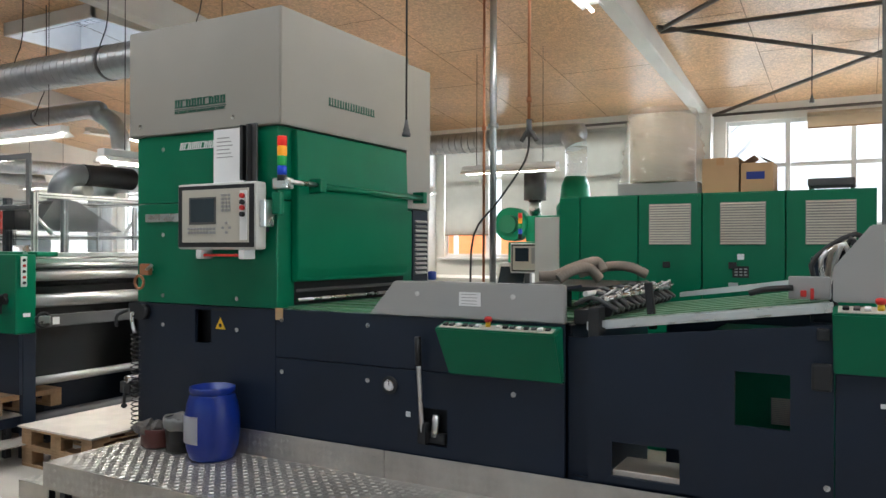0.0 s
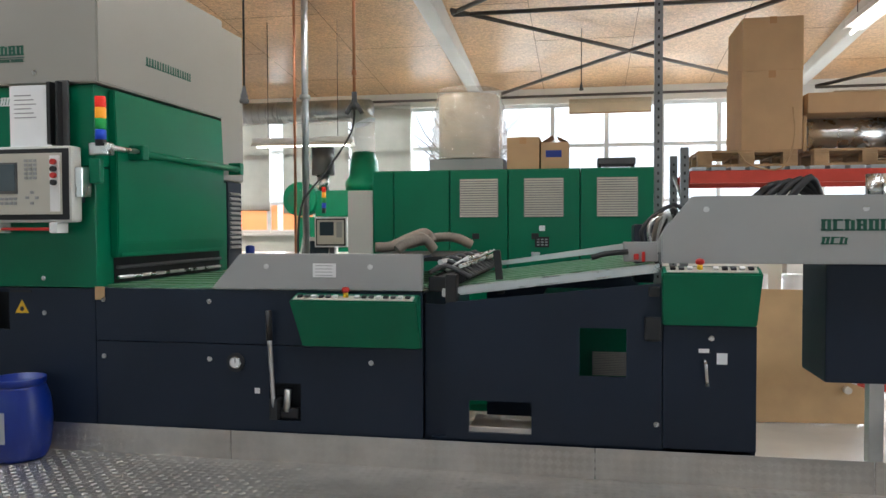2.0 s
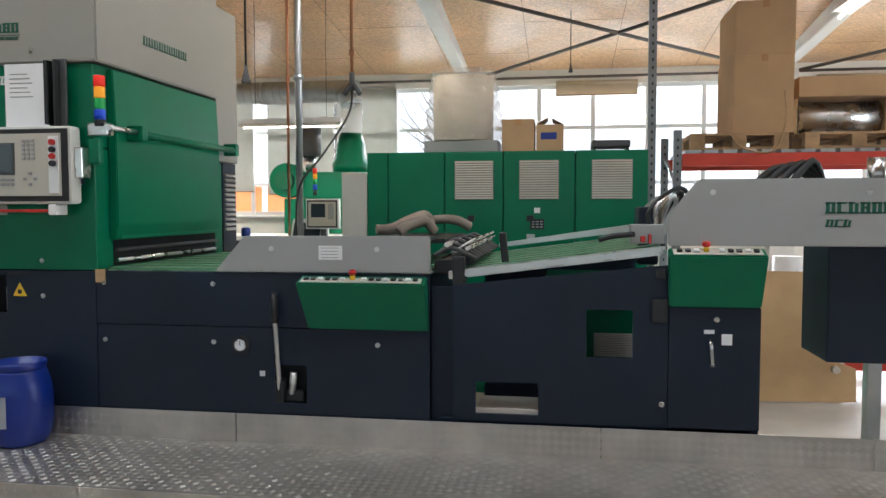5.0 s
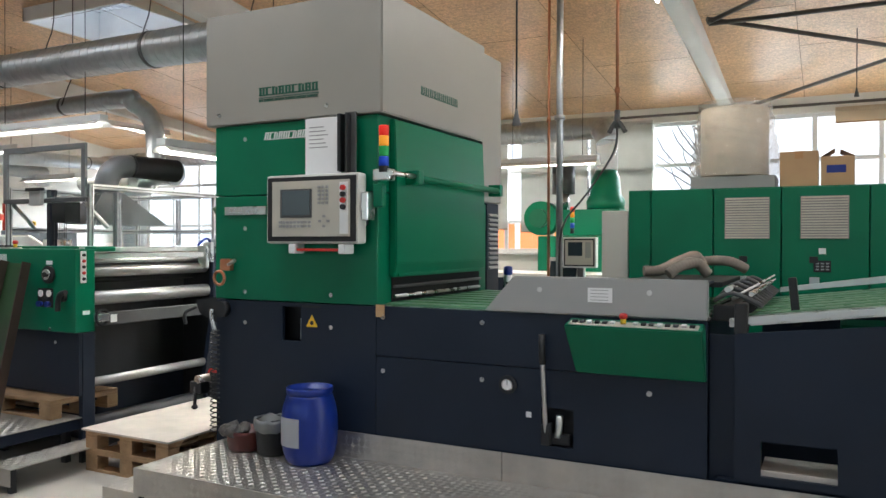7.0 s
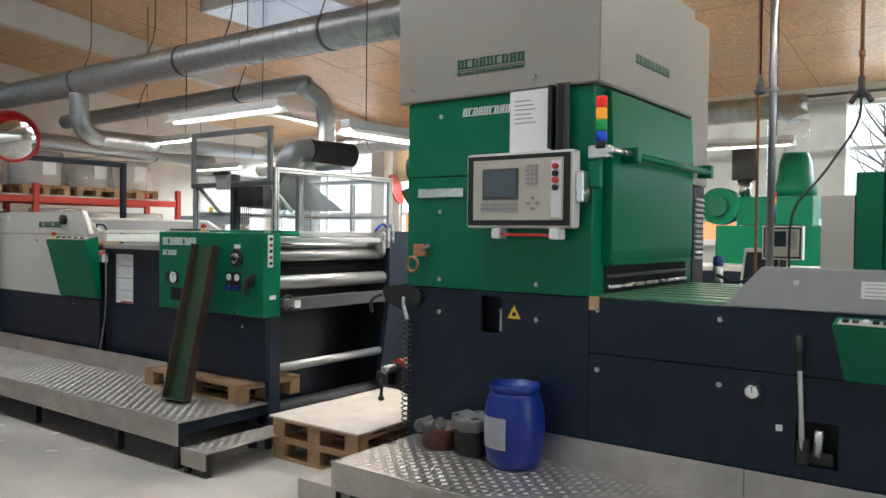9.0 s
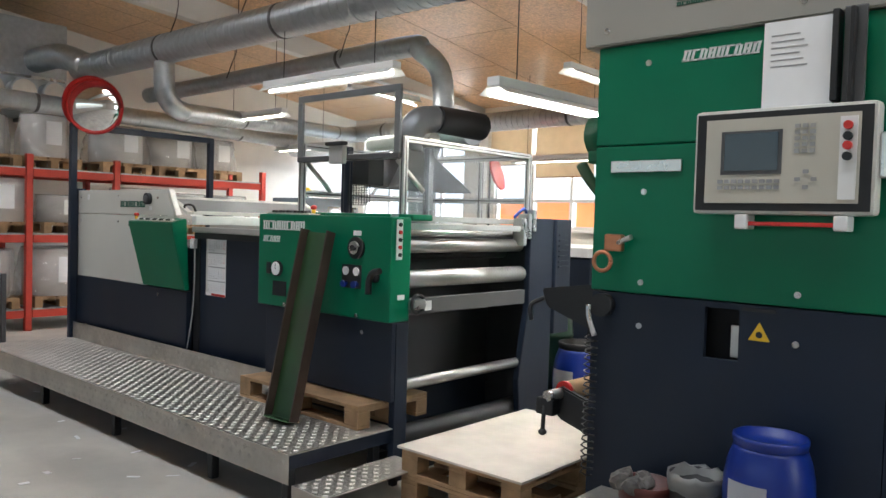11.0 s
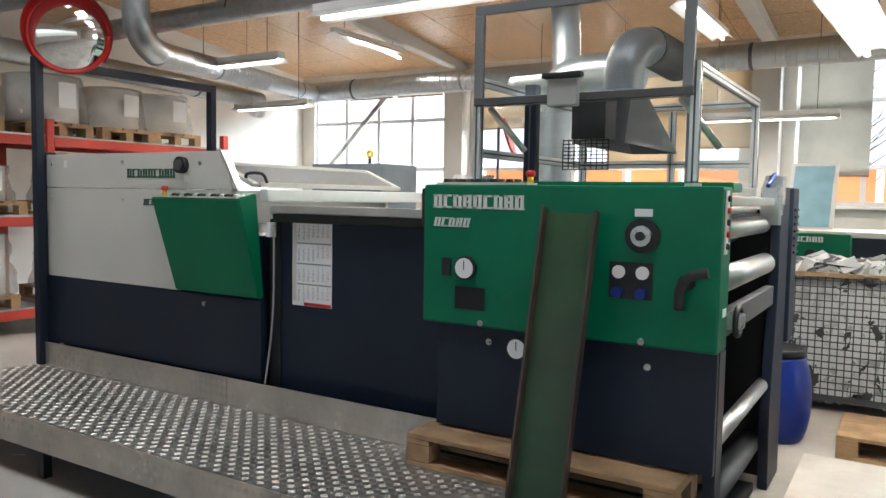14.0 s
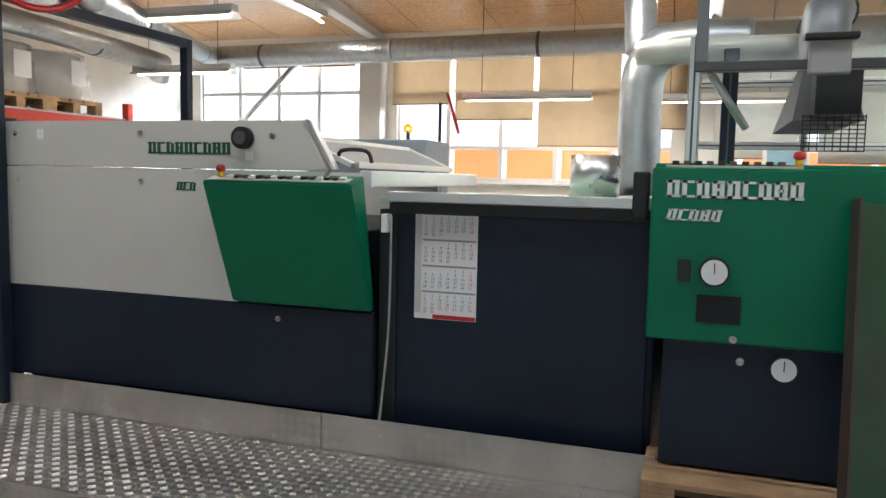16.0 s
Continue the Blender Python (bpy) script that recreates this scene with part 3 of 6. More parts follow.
# side access flap with its lifting bar
fl = part("side_flap", prism([(-3.238, 1.435), (-3.20, 1.435), (-3.185, 1.52), (-3.185, 2.06), (-3.20, 2.41), (-3.238, 2.41)], F + 0.13, 5.15, "y", 0.006), GREEN, tw, "green sheet steel access flap")
part("flap_rim", prism([(-3.186, 1.44), (-3.18, 1.44), (-3.18, 1.46), (-3.186, 1.46)], F + 0.15, 5.13, "y", 0.001), GREEN, fl)
part("lifting_bar", cyl((-3.11, 3.95, 2.05), (-3.11, 5.28, 2.05), 0.022, seg=16), GREEN, fl)
for y in (3.95, 5.25):
    part("bar_bracket", bx(-3.185, -3.085, y - 0.03, y + 0.03, 2.01, 2.1, 0.008), GREEN, fl)
part("hinge_block", bx(-3.26, -3.14, F - 0.03, F + 0.04, 2.02, 2.09, 0.008), STEEL, fl)
part("hinge_pin", cyl((-3.12, F - 0.05, 2.06), (-3.12, F + 0.3, 2.06), 0.016, seg=12), STEEL, fl)
part("hinge_bracket", bx(-3.25, -3.18, F - 0.045, F - 0.002, 1.86, 2.0, 0.01), GREEN, tw)
part("seam_strip", bx(-4.44, -4.09, F - 0.012, F - 0.001, 1.83, 1.885, 0.006), STEEL, tw)
for x in (-4.27, -3.58):
    for z in (2.33, 1.74, 1.32, 1.118):
        if not (x > -4 and z in (2.33, 1.74)):
            bolt(x, F, z, tw)
bolt(-3.6, F - 0.02, 2.5, tw)
bolt(-4.48, F - 0.02, 2.5, tw)
word(-4.137, F - 0.0205, 2.6, 0.475, 0.055, 9, MARK, tw)
part("mark_rule", bx(-4.137, -3.66, F - 0.0225, F - 0.0195, 2.585, 2.589, 0), MARK, tw)
word(-4.137, F - 0.0205, 2.562, 0.475, 0.016, 22, MARK, tw)
word(-4.113, F - 0.0005, 2.315, 0.34, 0.05, 9, WMARK, tw, 0.25)
b = bmesh.new()
for i in range(9):
    y = 4.15 + i * 0.062
    bx(-3.2005, -3.198, y, y + 0.018, 2.62, 2.675, 0, b)
    bx(-3.2005, -3.198, y - 0.004, y + 0.05, 2.62, 2.628, 0, b)
    bx(-3.2005, -3.198, y + 0.034, y + 0.046, 2.62, 2.675, 0, b)
part("lettering", b, MARK, tw)
w = part("warning_sign", prism([(-3.77, 1.115), (-3.68, 1.115), (-3.725, 1.193)], F - 0.002, F - 0.0005, "y", 0), YELLOW, tw, "yellow warning triangle")
part("symbol", disc((-3.725, F - 0.002, 1.14), 0.014, 0.001, seg=10), BLACK, w)
# raised black strip paints the shade of a narrow hollow
part("recess", bx(-3.80, -3.66, F - 0.004, F - 0.001, 1.235, 1.25, 0.002), BLACK, tw)

h = thing("control_terminal", (-3.63, F, 1.63), "cream control terminal with dark screen and keypad, hung on the tower", "control panel")
part("housing", bx(-3.98, -3.29, 3.545, 3.64, 1.64, 2.066, 0.02), CREAM, h)
part("gasket", bx(-3.965, -3.305, 3.541, 3.5445, 1.655, 2.05, 0.0), BLACK, h)
part("face", bx(-3.925, -3.345, 3.536, 3.5405, 1.685, 2.025, 0.001), CREAMHMI, h)
part("screen_bezel", bx(-3.86, -3.62, 3.533, 3.5355, 1.80, 1.975, 0), DGREY, h)
part("screen", bx(-3.845, -3.635, 3.531, 3.5328, 1.815, 1.965, 0), SCREEN, h)
for r in range(2):
    for i in range(9):
        part("key", bx(-3.87 + i * 0.028, -3.85 + i * 0.028, 3.531, 3.5358, 1.74 + r * 0.025, 1.755 + r * 0.025, 0), INK, h)
for r in range(5):
    for i in range(3):
        part("key", bx(-3.575 + i * 0.028, -3.556 + i * 0.028, 3.531, 3.5358, 1.88 + r * 0.024, 1.895 + r * 0.024, 0), GREY, h)
for i, (dx, dz) in enumerate(((0, 0.03), (0, -0.03), (-0.03, 0), (0.03, 0))):
    part("key", bx(-3.54 + dx, -3.52 + dx, 3.531, 3.5358, 1.77 + dz, 1.785 + dz, 0), INK, h)
part("switch_plate", bx(-3.415, -3.355, 3.531, 3.5358, 1.7, 2.01, 0), FRAME, h)
for z, m_ in ((1.975, RED), (1.935, BLACK), (1.9, RED), (1.86, BLACK)):
    part("knob", disc((-3.385, 3.531, z), 0.016, 0.02, seg=14), m_, h)
part("hinge", bx(-3.29, -3.245, 3.57, 3.66, 1.78, 1.95, 0.008), STEEL, h)
part("mount_arm", bx(-3.5, -3.3, 3.64, F - 0.001, 1.75, 1.95, 0.01), DARK, h)
for x in (-3.77, -3.4):
    part("hook", bx(x - 0.025, x + 0.025, 3.53, 3.63, 1.58, 1.64, 0.008), FRAME, h)
part("red_bar", bx(-3.75, -3.41, 3.55, 3.57, 1.595, 1.612, 0.004), RED, h)
pf = thing("paper_folder", (-3.6, F, 2.08), "clip folder with printed sheets hung above the control terminal", "folder")
b = bmesh.new()
bx(-3.74, -3.475, F - 0.05, F - 0.045, 2.07, 2.42, 0, b)
part("sheet", b, PAPER, pf)
part("cover", bx(-3.475, -3.45, F - 0.09, F - 0.02, 2.08, 2.43, 0.005), BLACK, pf)
part("cover", bx(-3.44, -3.36, F - 0.06, F - 0.045, 2.06, 2.44, 0.006), DGREY, pf)
part("cover", bx(-3.41, -3.395, F - 0.10, F - 0.02, 2.07, 2.43, 0.005), BLACK, pf)
b = bmesh.new()
for i in range(6):
    bx(-3.71, -3.6 + 0.015 * (i % 3), F - 0.0515, F - 0.0505, 2.36 - i * 0.025, 2.366 - i * 0.025, 0, b)
part("print_lines", b, INK, pf)
sl = thing("signal_light", (-3.19, F - 0.01, 2.07), "stacked red amber green blue signal light", "signal light")
for i, (m_, n_) in enumerate(((BLACK, "foot"), (emit("blue_lens", (0.01, 0.06, 0.5), 0.15), "blue_lens"), (emit("green_lens", (0.01, 0.3, 0.06), 0.1), "green_lens"), (emit("amber_lens", (0.9, 0.35, 0.02), 0.25), "amber_lens"), (emit("red_lens", (0.7, 0.02, 0.01), 0.25), "red_lens"))):
    z = 2.07 + i * 0.062 - (0.03 if i else 0)
    part(n_, lathe([(0.028, 0), (0.03, 0.004), (0.03, 0.055), (0.028, 0.06)], (-3.185, F - 0.02, z), 18), m_, sl)
sc = thing("scissors_holder", (-4.33, F - 0.05, 1.45), "brass cutter and tape ring hung on a bracket", "tool")
part("bracket", tube([(-4.38, F, 1.5), (-4.36, F - 0.06, 1.5), (-4.28, F - 0.09, 1.53)], 0.012), STEEL, sc)
part("clamp", bx(-4.43, -4.34, F - 0.07, F - 0.03, 1.46, 1.54, 0.01), COPPER, sc)
part("ring", tube([(-4.44 + 0.045 * math.cos(a * 0.5236), F - 0.06, 1.41 + 0.045 * math.sin(a * 0.5236)) for a in range(13)], 0.01, 8, smooth=2), COPPER, sc)
ag = thing("air_gun", (-4.46, F - 0.05, 1.15), "steel air blow gun on a coiled black hose", "air gun")
part("holder", disc((-4.45, F, 1.2), 0.055, 0.05), BLACK, ag)
part("gun_body", tube([(-4.5, F - 0.07, 1.2), (-4.49, F - 0.08, 1.14), (-4.45, F - 0.09, 1.06)], 0.013), STEEL, ag)
part("coiled_hose", tube([(-4.49 + 0.03 * math.cos(i * 1.2), F - 0.05 + 0.03 * math.sin(i * 1.2), 1.06 - i * 0.0062) for i in range(112)], 0.004, 5, smooth=1), BLACK, ag)

# ---- right-hand line: register table ----
rg = thing("register_table", (-2.3, 4.4, 0), "dark machine section with grey guard and hand lever", "machine")
part("front_plate", panel(-3.248, -1.342, 0.49, 0.963, [(-2.2, -2.018, 0.553, 0.76)], F, F + 0.02), DARK, rg)
part("upper_plate", bx(-3.248, -1.342, F, F + 0.02, 0.968, 1.266, 0.003), DARK, rg)
part("body", bx(-3.24, -1.35, F + 0.14, 5.4, 0.02, 1.25, 0.01), DARK, rg)
# black sheet paints the shade behind the lever's opening
part("lever_recess", bx(-2.22, -2.0, F + 0.06, F + 0.07, 0.53, 0.78, 0), SHADEGAP, rg)
gd = part("guard", prism([(-2.533, 1.27), (-1.34, 1.27), (-1.34, 1.466), (-2.36, 1.466)], F - 0.012, F + 0.035, "y", 0.006), GREY, rg, "grey sheet metal guard")
part("guard_top", bx(-2.35, -1.35, F + 0.035, F + 0.3, 1.44, 1.456, 0.004), DARK, rg)
part("label_plate", bx(-1.94, -1.81, F - 0.0145, F - 0.0125, 1.34, 1.415, 0), PAPER, gd)
for i in range(4):
    part("label_line", bx(-1.925, -1.83, F - 0.0155, F - 0.0147, 1.35 + i * 0.017, 1.353 + i * 0.017, 0), INK, gd)
for x in (-2.206, -1.621):
    bolt(x, F - 0.012, 1.397, rg)
for x, z in ((-3.2, 1.2), (-2.55, 1.2), (-3.2, 0.878), (-2.55, 0.88), (-1.622, 0.884)):
    bolt(x, F, z, rg)
for i in range(8):
    part("belt", bx(-3.24, -1.4, F + 0.1 + i * 0.2, F + 0.22 + i * 0.2, 1.262 + 0.001, 1.278, 0.002), BELT, rg)
part("table_top", bx(-3.24, -1.36, F + 0.02, 5.4, 1.251, 1.262, 0.002), STEEL, rg)
part("brass_tag", bx(-3.25, -3.19, F - 0.004, F - 0.0005, 1.2, 1.275, 0), PLY, rg)
part("square_tag", bx(-2.285, -2.255, F - 0.003, F - 0.0005, 0.697, 0.727, 0), PAPER, rg)
ga = part("pressure_gauge", disc((-2.392, F, 0.866), 0.052, 0.012), BLACK, rg)
part("dial", disc((-2.392, F - 0.0122, 0.866), 0.027, 0.004), PAPER, ga)
part("needle", bx(-2.394, -2.39, F - 0.018, F - 0.0165, 0.866, 0.893, 0), BLACK, ga)
part("ring", tube([(-2.392 + 0.03 * math.cos(a * 0.5236), F - 0.015, 0.866 + 0.03 * math.sin(a * 0.5236)) for a in range(13)], 0.004, 6, smooth=2), STEEL, ga)
lv = part("hand_lever", tube([(-2.165, F - 0.02, 0.6), (-2.17, F - 0.035, 0.8), (-2.178, F - 0.045, 1.02)], 0.013), STEEL, rg)
part("grip", tube([(-2.178, F - 0.045, 1.0), (-2.18, F - 0.05, 1.16)], 0.018, 12, smooth=1), BLACK, lv)
part("pivot", bx(-2.19, -2.14, F - 0.035, F + 0.09, 0.56, 0.68, 0.01), BLACK, lv)
part("rod", cyl((-2.11, F + 0.02, 0.6), (-2.1, F + 0.02, 0.72), 0.02), ALU, lv)
part("foot_block", bx(-2.18, -2.04, F + 0.01, F + 0.055, 0.56, 0.62, 0.01), BLACK, lv)


def console(name, pts, ytop, ybot, x0, x1, z0, z1, parent, buttons, es):
    """Box console whose face leans outwards to the top, with a sloping button strip."""
    bm = bmesh.new()
    (bl, br, tl, tr) = pts
    back = ybot + 0.02
    co = [(bl, ybot - 0.02, z0), (br, ybot - 0.02, z0), (br, back, z0), (bl, back, z0), (tl, ytop, z1), (tr, ytop, z1), (tr, back, z1 + 0.035), (tl, back, z1 + 0.035)]
    v = [bm.verts.new(p) for p in co]
    for f in ((0, 3, 2, 1), (4, 5, 6, 7), (0, 1, 5, 4), (1, 2, 6, 5), (2, 3, 7, 6), (3, 0, 4, 7)):
        bm.faces.new([v[i] for i in f])
    bmesh.ops.bevel(bm, geom=bm.edges[:], offset=0.006, segments=2, affect="EDGES")
    c_ = part(name, bm, GREEN, parent, "green control console")
    sl_ = 0.035 / (back - ytop)
    m_ = Matrix.Translation((0, ytop, z1)) @ Matrix.Rotation(math.atan(sl_), 4, "X")
    part("button_strip", bx(tl + 0.02, tr - 0.02, 0.012, 0.075, 0.001, 0.005, 0.001, None, m_), CREAMHMI, c_)
    for i in range(buttons):
        x = tl + 0.05 + (tr - tl - 0.1) * i / (buttons - 1)
        if abs(x - es) < 0.035:
            continue
        part("push_button", bx(x - 0.013, x + 0.013, 0.03, 0.056, 0.0055, 0.018, 0.004, None, m_), (BLACK, DGREY, FRAME)[i % 3], c_)
    estop(es, ytop + 0.045, z1 + 0.018, c_)
    return c_


console("console", (-2.0, -1.345, -2.04, -1.352), F - 0.11, F, 0, 0, 0.968, 1.222, rg, 16, -1.74)

# ---- right-hand line: inclined conveyor ----
cv = thing("inclined_conveyor", (-0.7, 4.4, 0), "dark side plate under a sloping belt conveyor", "machine")
b = bmesh.new()
# side plate with window and foot opening, cut as strips under the slope
def slope(x):
    return 1.212 + (x + 1.217) * 0.105
for x0, x1, gaps in ((-1.217, -1.097, ()), (-1.097, -0.771, ((0.536, 0.705),)), (-0.771, -0.527, ()), (-0.527, -0.296, ((0.849, 1.095),)), (-0.296, -0.124, ())):
    z = 0.5
    for g0, g1 in gaps:
        part("side_plate", bx(x0, x1, F, F + 0.02, z, g0, 0), DARK, cv)
        z = g1
    part("side_plate", prism([(x0, z), (x1, z), (x1, slope(x1)), (x0, slope(x0))], F, F + 0.02, "y", 0), DARK, cv)
part("far_side_plate", prism([(-1.217, 0.1), (-0.124, 0.1), (-0.124, 1.3), (-1.217, 1.2)], 5.38, 5.4, "y", 0), DARK, cv)
part("recess_panel", bx(-1.34, -1.22, F + 0.05, F + 0.07, 0.3, 1.2, 0.003), DARK, cv)
part("foot_tray", bx(-1.1, -0.76, F + 0.03, F + 0.3, 0.5, 0.56, 0.004), BOARD, cv)
part("floor_beam", bx(-1.3, 0.3, F + 0.02, F + 0.06, 0.33, 0.5, 0.004), DARK, cv)
bed = part("conveyor_bed", prism([(-1.25, 1.235), (-0.13, 1.375), (-0.13, 1.42), (-1.25, 1.28)], F + 0.07, 5.3, "y", 0.004), STEEL, cv)
for i in range(7):
    y = F + 0.16 + i * 0.2
    part("belt", prism([(-1.22, 1.2845), (-0.15, 1.4185), (-0.15, 1.422), (-1.22, 1.288)], y, y + 0.12, "y", 0), BELT, bed)
part("edge_profile", prism([(-1.22, 1.25), (-0.2, 1.378), (-0.2, 1.40), (-1.22, 1.285)], F + 0.045, F + 0.068, "y", 0.003), ALU, bed)
part("rear_guide", prism([(-1.1, 1.33), (-0.15, 1.45), (-0.15, 1.5), (-1.1, 1.36)], 5.24, 5.28, "y", 0.003), ALU, bed)
hd = part("sheet_head", bx(-1.33, -1.22, F + 0.1, 5.2, 1.26, 1.34, 0.01), BLACK, cv, "black sheet feed head with rods and wheels")
for i in range(14):
    y = F + 0.12 + i * 0.1
    part("finger", tube([(-1.33, y, 1.36), (-1.24, y + 0.01, 1.4 + 0.02 * (i % 3)), (-1.1, y, 1.34)], 0.012, 8), DGREY, hd)
    part("wheel", cyl((-1.17, y + 0.03, 1.335), (-1.17, y + 0.055, 1.335), 0.035, seg=14), BLACK, hd)
    part("rod", tube([(-1.3, y + 0.04, 1.34), (-1.12, y + 0.05, 1.45 - 0.03 * (i % 2))], 0.006, 6, smooth=1), STEEL, hd)
part("cross_shaft", cyl((-1.26, F + 0.08, 1.42), (-1.26, 5.2, 1.42), 0.014), STEEL, hd)
part("cross_shaft", cyl((-1.15, F + 0.08, 1.4), (-1.15, 5.2, 1.4), 0.012), STEEL, hd)
part("upright_handle", bx(-1.12, -1.08, F + 0.2, F + 0.24, 1.36, 1.6, 0.01, None, Matrix.Translation((0.28, 0, 0)) @ Matrix.Rotation(-0.1, 4, "Y")), BLACK, hd)
part("near_block", bx(-1.22, -1.16, F + 0.0, F + 0.1, 1.21, 1.36, 0.01), BLACK, hd)
ck = part("clamp_block", bx(-0.31, -0.14, F + 0.06, F + 0.12, 1.43, 1.53, 0.006), GREY, cv, "white plate with red levers")
part("lever", tube([(-0.29, F + 0.05, 1.48), (-0.4, F + 0.03, 1.47), (-0.47, F + 0.03, 1.45)], 0.014), BLACK, ck)
part("red_lever", bx(-0.26, -0.235, F + 0.04, F + 0.06, 1.44, 1.47, 0.005), RED, ck)
part("red_lever", bx(-0.22, -0.205, F + 0.04, F + 0.06, 1.43, 1.48, 0.005), RED, ck)
for z in (1.05, 0.62):
    bolt(-0.15, F, z, cv)
part("grab_handle", bx(-0.21, -0.13, F - 0.04, F - 0.001, 1.04, 1.16, 0.015), BLACK, cv)
part("grab_handle", bx(-0.19, -0.14, F - 0.03, F - 0.001, 1.26, 1.31, 0.01), BLACK, cv)
# green switch cabinet seen through the window of the side plate
gc = thing("switch_cabinet", (-0.4, 4.6, 0), "green switch cabinet with pale vent under the conveyor", "cabinet")
part("body", bx(-0.75, -0.1, 4.5, 4.9, 0.0, 1.2, 0.006), GREEN, gc)
louvres(-0.457, -0.22, 0.70, 0.845, 4.5, 14, CREAMHMI, gc)

# ---- right-hand line: delivery stacker ----
stx = thing("delivery_stacker", (0.6, 4.4, 0), "delivery unit with long grey beam and green console", "machine")
part("pedestal", bx(-0.12, 0.322, F, F + 0.55, 0.5, 1.118, 0.006), DARK, stx)
part("foot", bx(-0.12, 0.322, F + 0.02, F + 0.5, 0.0, 0.499, 0.004), DARK, stx)
console("console", (-0.125, 0.318, -0.129, 0.335), F - 0.07, F, 0, 0, 1.12, 1.378, stx, 10, 0.05)
bmg = part("side_beam", prism([(-0.129, 1.425), (-0.129, 1.574), (0.014, 1.756), (2.9, 1.756), (2.9, 1.425)], F - 0.01, F + 0.03, "y", 0.006), GREY, stx, "grey sheet metal side beam")
part("far_beam", prism([(-0.129, 1.425), (-0.129, 1.574), (0.014, 1.7), (2.9, 1.7), (2.9, 1.425)], 5.3, 5.34, "y", 0.006), GREY, stx)
word(0.60, F - 0.0105, 1.585, 0.47, 0.055, 9, MARK, bmg)
word(0.60, F - 0.0105, 1.52, 0.12, 0.036, 3, MARK, bmg, 0.2)
for x in (0.08, 0.8):
    bolt(x, F - 0.01, 1.69, stx)
for x, z in ((0.93, 1.72), (1.08, 1.725), (1.31, 1.65), (1.44, 1.72)):
    part("hole_plug", disc((x, F - 0.01, z), 0.012, 0.003), BLACK, bmg)
hb = part("hanging_cabinet", bx(0.655, 1.085, F + 0.08, F + 0.5, 0.84, 1.424, 0.012), DARK, stx, "dark switch box under the beam")
part("door_line", bx(0.95, 0.955, F + 0.077, F + 0.0795, 0.86, 1.4, 0), BLACK, hb)
part("post", bx(0.93, 1.0, F + 0.3, F + 0.37, 0.0, 0.838, 0.004), ALU, stx)
part("post", bx(1.10, 1.15, F + 0.1, F + 0.15, 0.0, 2.02, 0.004), DARK, stx)
part("gate_arm", tube([(1.11, F + 0.12, 2.0), (2.4, F + 0.4, 2.25)], 0.02, 8, smooth=1), DARK, stx)
part("floor_rail", bx(0.33, 3.0, F + 0.2, F + 0.3, 0.0, 0.4, 0.004), ALU, stx)
bolt(0.11, F, 1.057, stx)
part("white_tag", bx(0.135, 0.185, F - 0.003, F - 0.0005, 0.93, 0.985, 0), PAPER, stx)
part("name_tag", bx(0.05, 0.1, F - 0.003, F - 0.0005, 0.985, 1.005, 0), PAPER, stx)
part("crank", tube([(0.075, F, 0.945), (0.075, F - 0.05, 0.945), (0.085, F - 0.05, 0.83)], 0.009), STEEL, stx)
for i in range(5):
    part("cable", tube([(-0.12 - 0.02 * i, F + 0.15 + 0.05 * i, 1.4), (-0.22 + 0.04 * i, F + 0.1, 1.58 + 0.03 * i), (-0.05, F + 0.2, 1.72 - 0.04 * i), (0.05, F + 0.3, 1.62)], 0.012, 8), (BLACK, STEEL, HOSE, PAPER, BLACK)[i], stx)
part("motor_block", bx(-0.24, -0.131, F + 0.35, F + 0.6, 1.3, 1.62, 0.02), DARK, stx)
for i in range(4):
    part("top_hose", tube([(0.35 + 0.06 * i, F + 0.3, 1.74), (0.5 + 0.05 * i, F + 0.35, 1.83 + 0.01 * i), (0.72, F + 0.4, 1.74)], 0.02, 8), BLACK, stx)
part("top_cylinder", cyl((0.95, F + 0.3, 1.7), (0.95, F + 0.3, 1.87), 0.05), STEEL, stx)
part("top_drum", cyl((0.28, F + 0.9, 1.6), (0.5, F + 0.9, 1.6), 0.18), FRAME, stx)

# ---- left-hand line: laminator ----
U = 3.58
lm = thing("laminator", (-6.5, 4.4, 0), "green fronted laminating machine with rollers at its side", "machine")
part("front_box", bx(-7.125, -5.812, U, U + 0.17, 0.966, 1.595, 0.01), GREEN, lm)
part("box_lid", bx(-7.125, -5.812, U + 0.175, U + 0.36, 1.575, 1.615, 0.01), GREEN, lm)
part("base_front", bx(-7.06, -5.815, U + 0.03, U + 0.06, 0.49, 0.964, 0.004), DARK, lm)
part("base_body", bx(-7.05, -6.25, U + 0.07, 5.2, 0.49, 1.55, 0.01), DARK, lm)
part("plinth", bx(-7.0, -6.2, 4.07, 5.2, 0.0, 0.489, 0.01), DARK, lm)
part("drip_tray", bx(-6.19, -5.87, 3.78, 4.9, 0.0, 0.05, 0.006), BLACK, lm)
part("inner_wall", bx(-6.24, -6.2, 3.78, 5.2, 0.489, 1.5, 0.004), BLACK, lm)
# black sheet added behind the rollers to paint the shade between the plates
part("back_wall", bx(-6.2, -5.864, 5.02, 5.04, 0.05, 1.5, 0.003), SHADEGAP, lm)
part("front_leg", bx(-5.86, -5.812, U + 0.062, U + 0.17, 0.0, 0.964, 0.005), DARK, lm)
part("rear_plate", prism([(4.95, 0.0), (5.3, 0.0), (5.3, 1.62), (5.0, 1.62), (5.0, 1.0), (4.9, 0.45)], -5.86, -5.81, "x", 0.004), DARK, lm)
rp = part("rear_cabinet", bx(-5.86, -5.79, 5.31, 5.52, 0.75, 1.62, 0.01), DARK, lm)
b = bmesh.new()
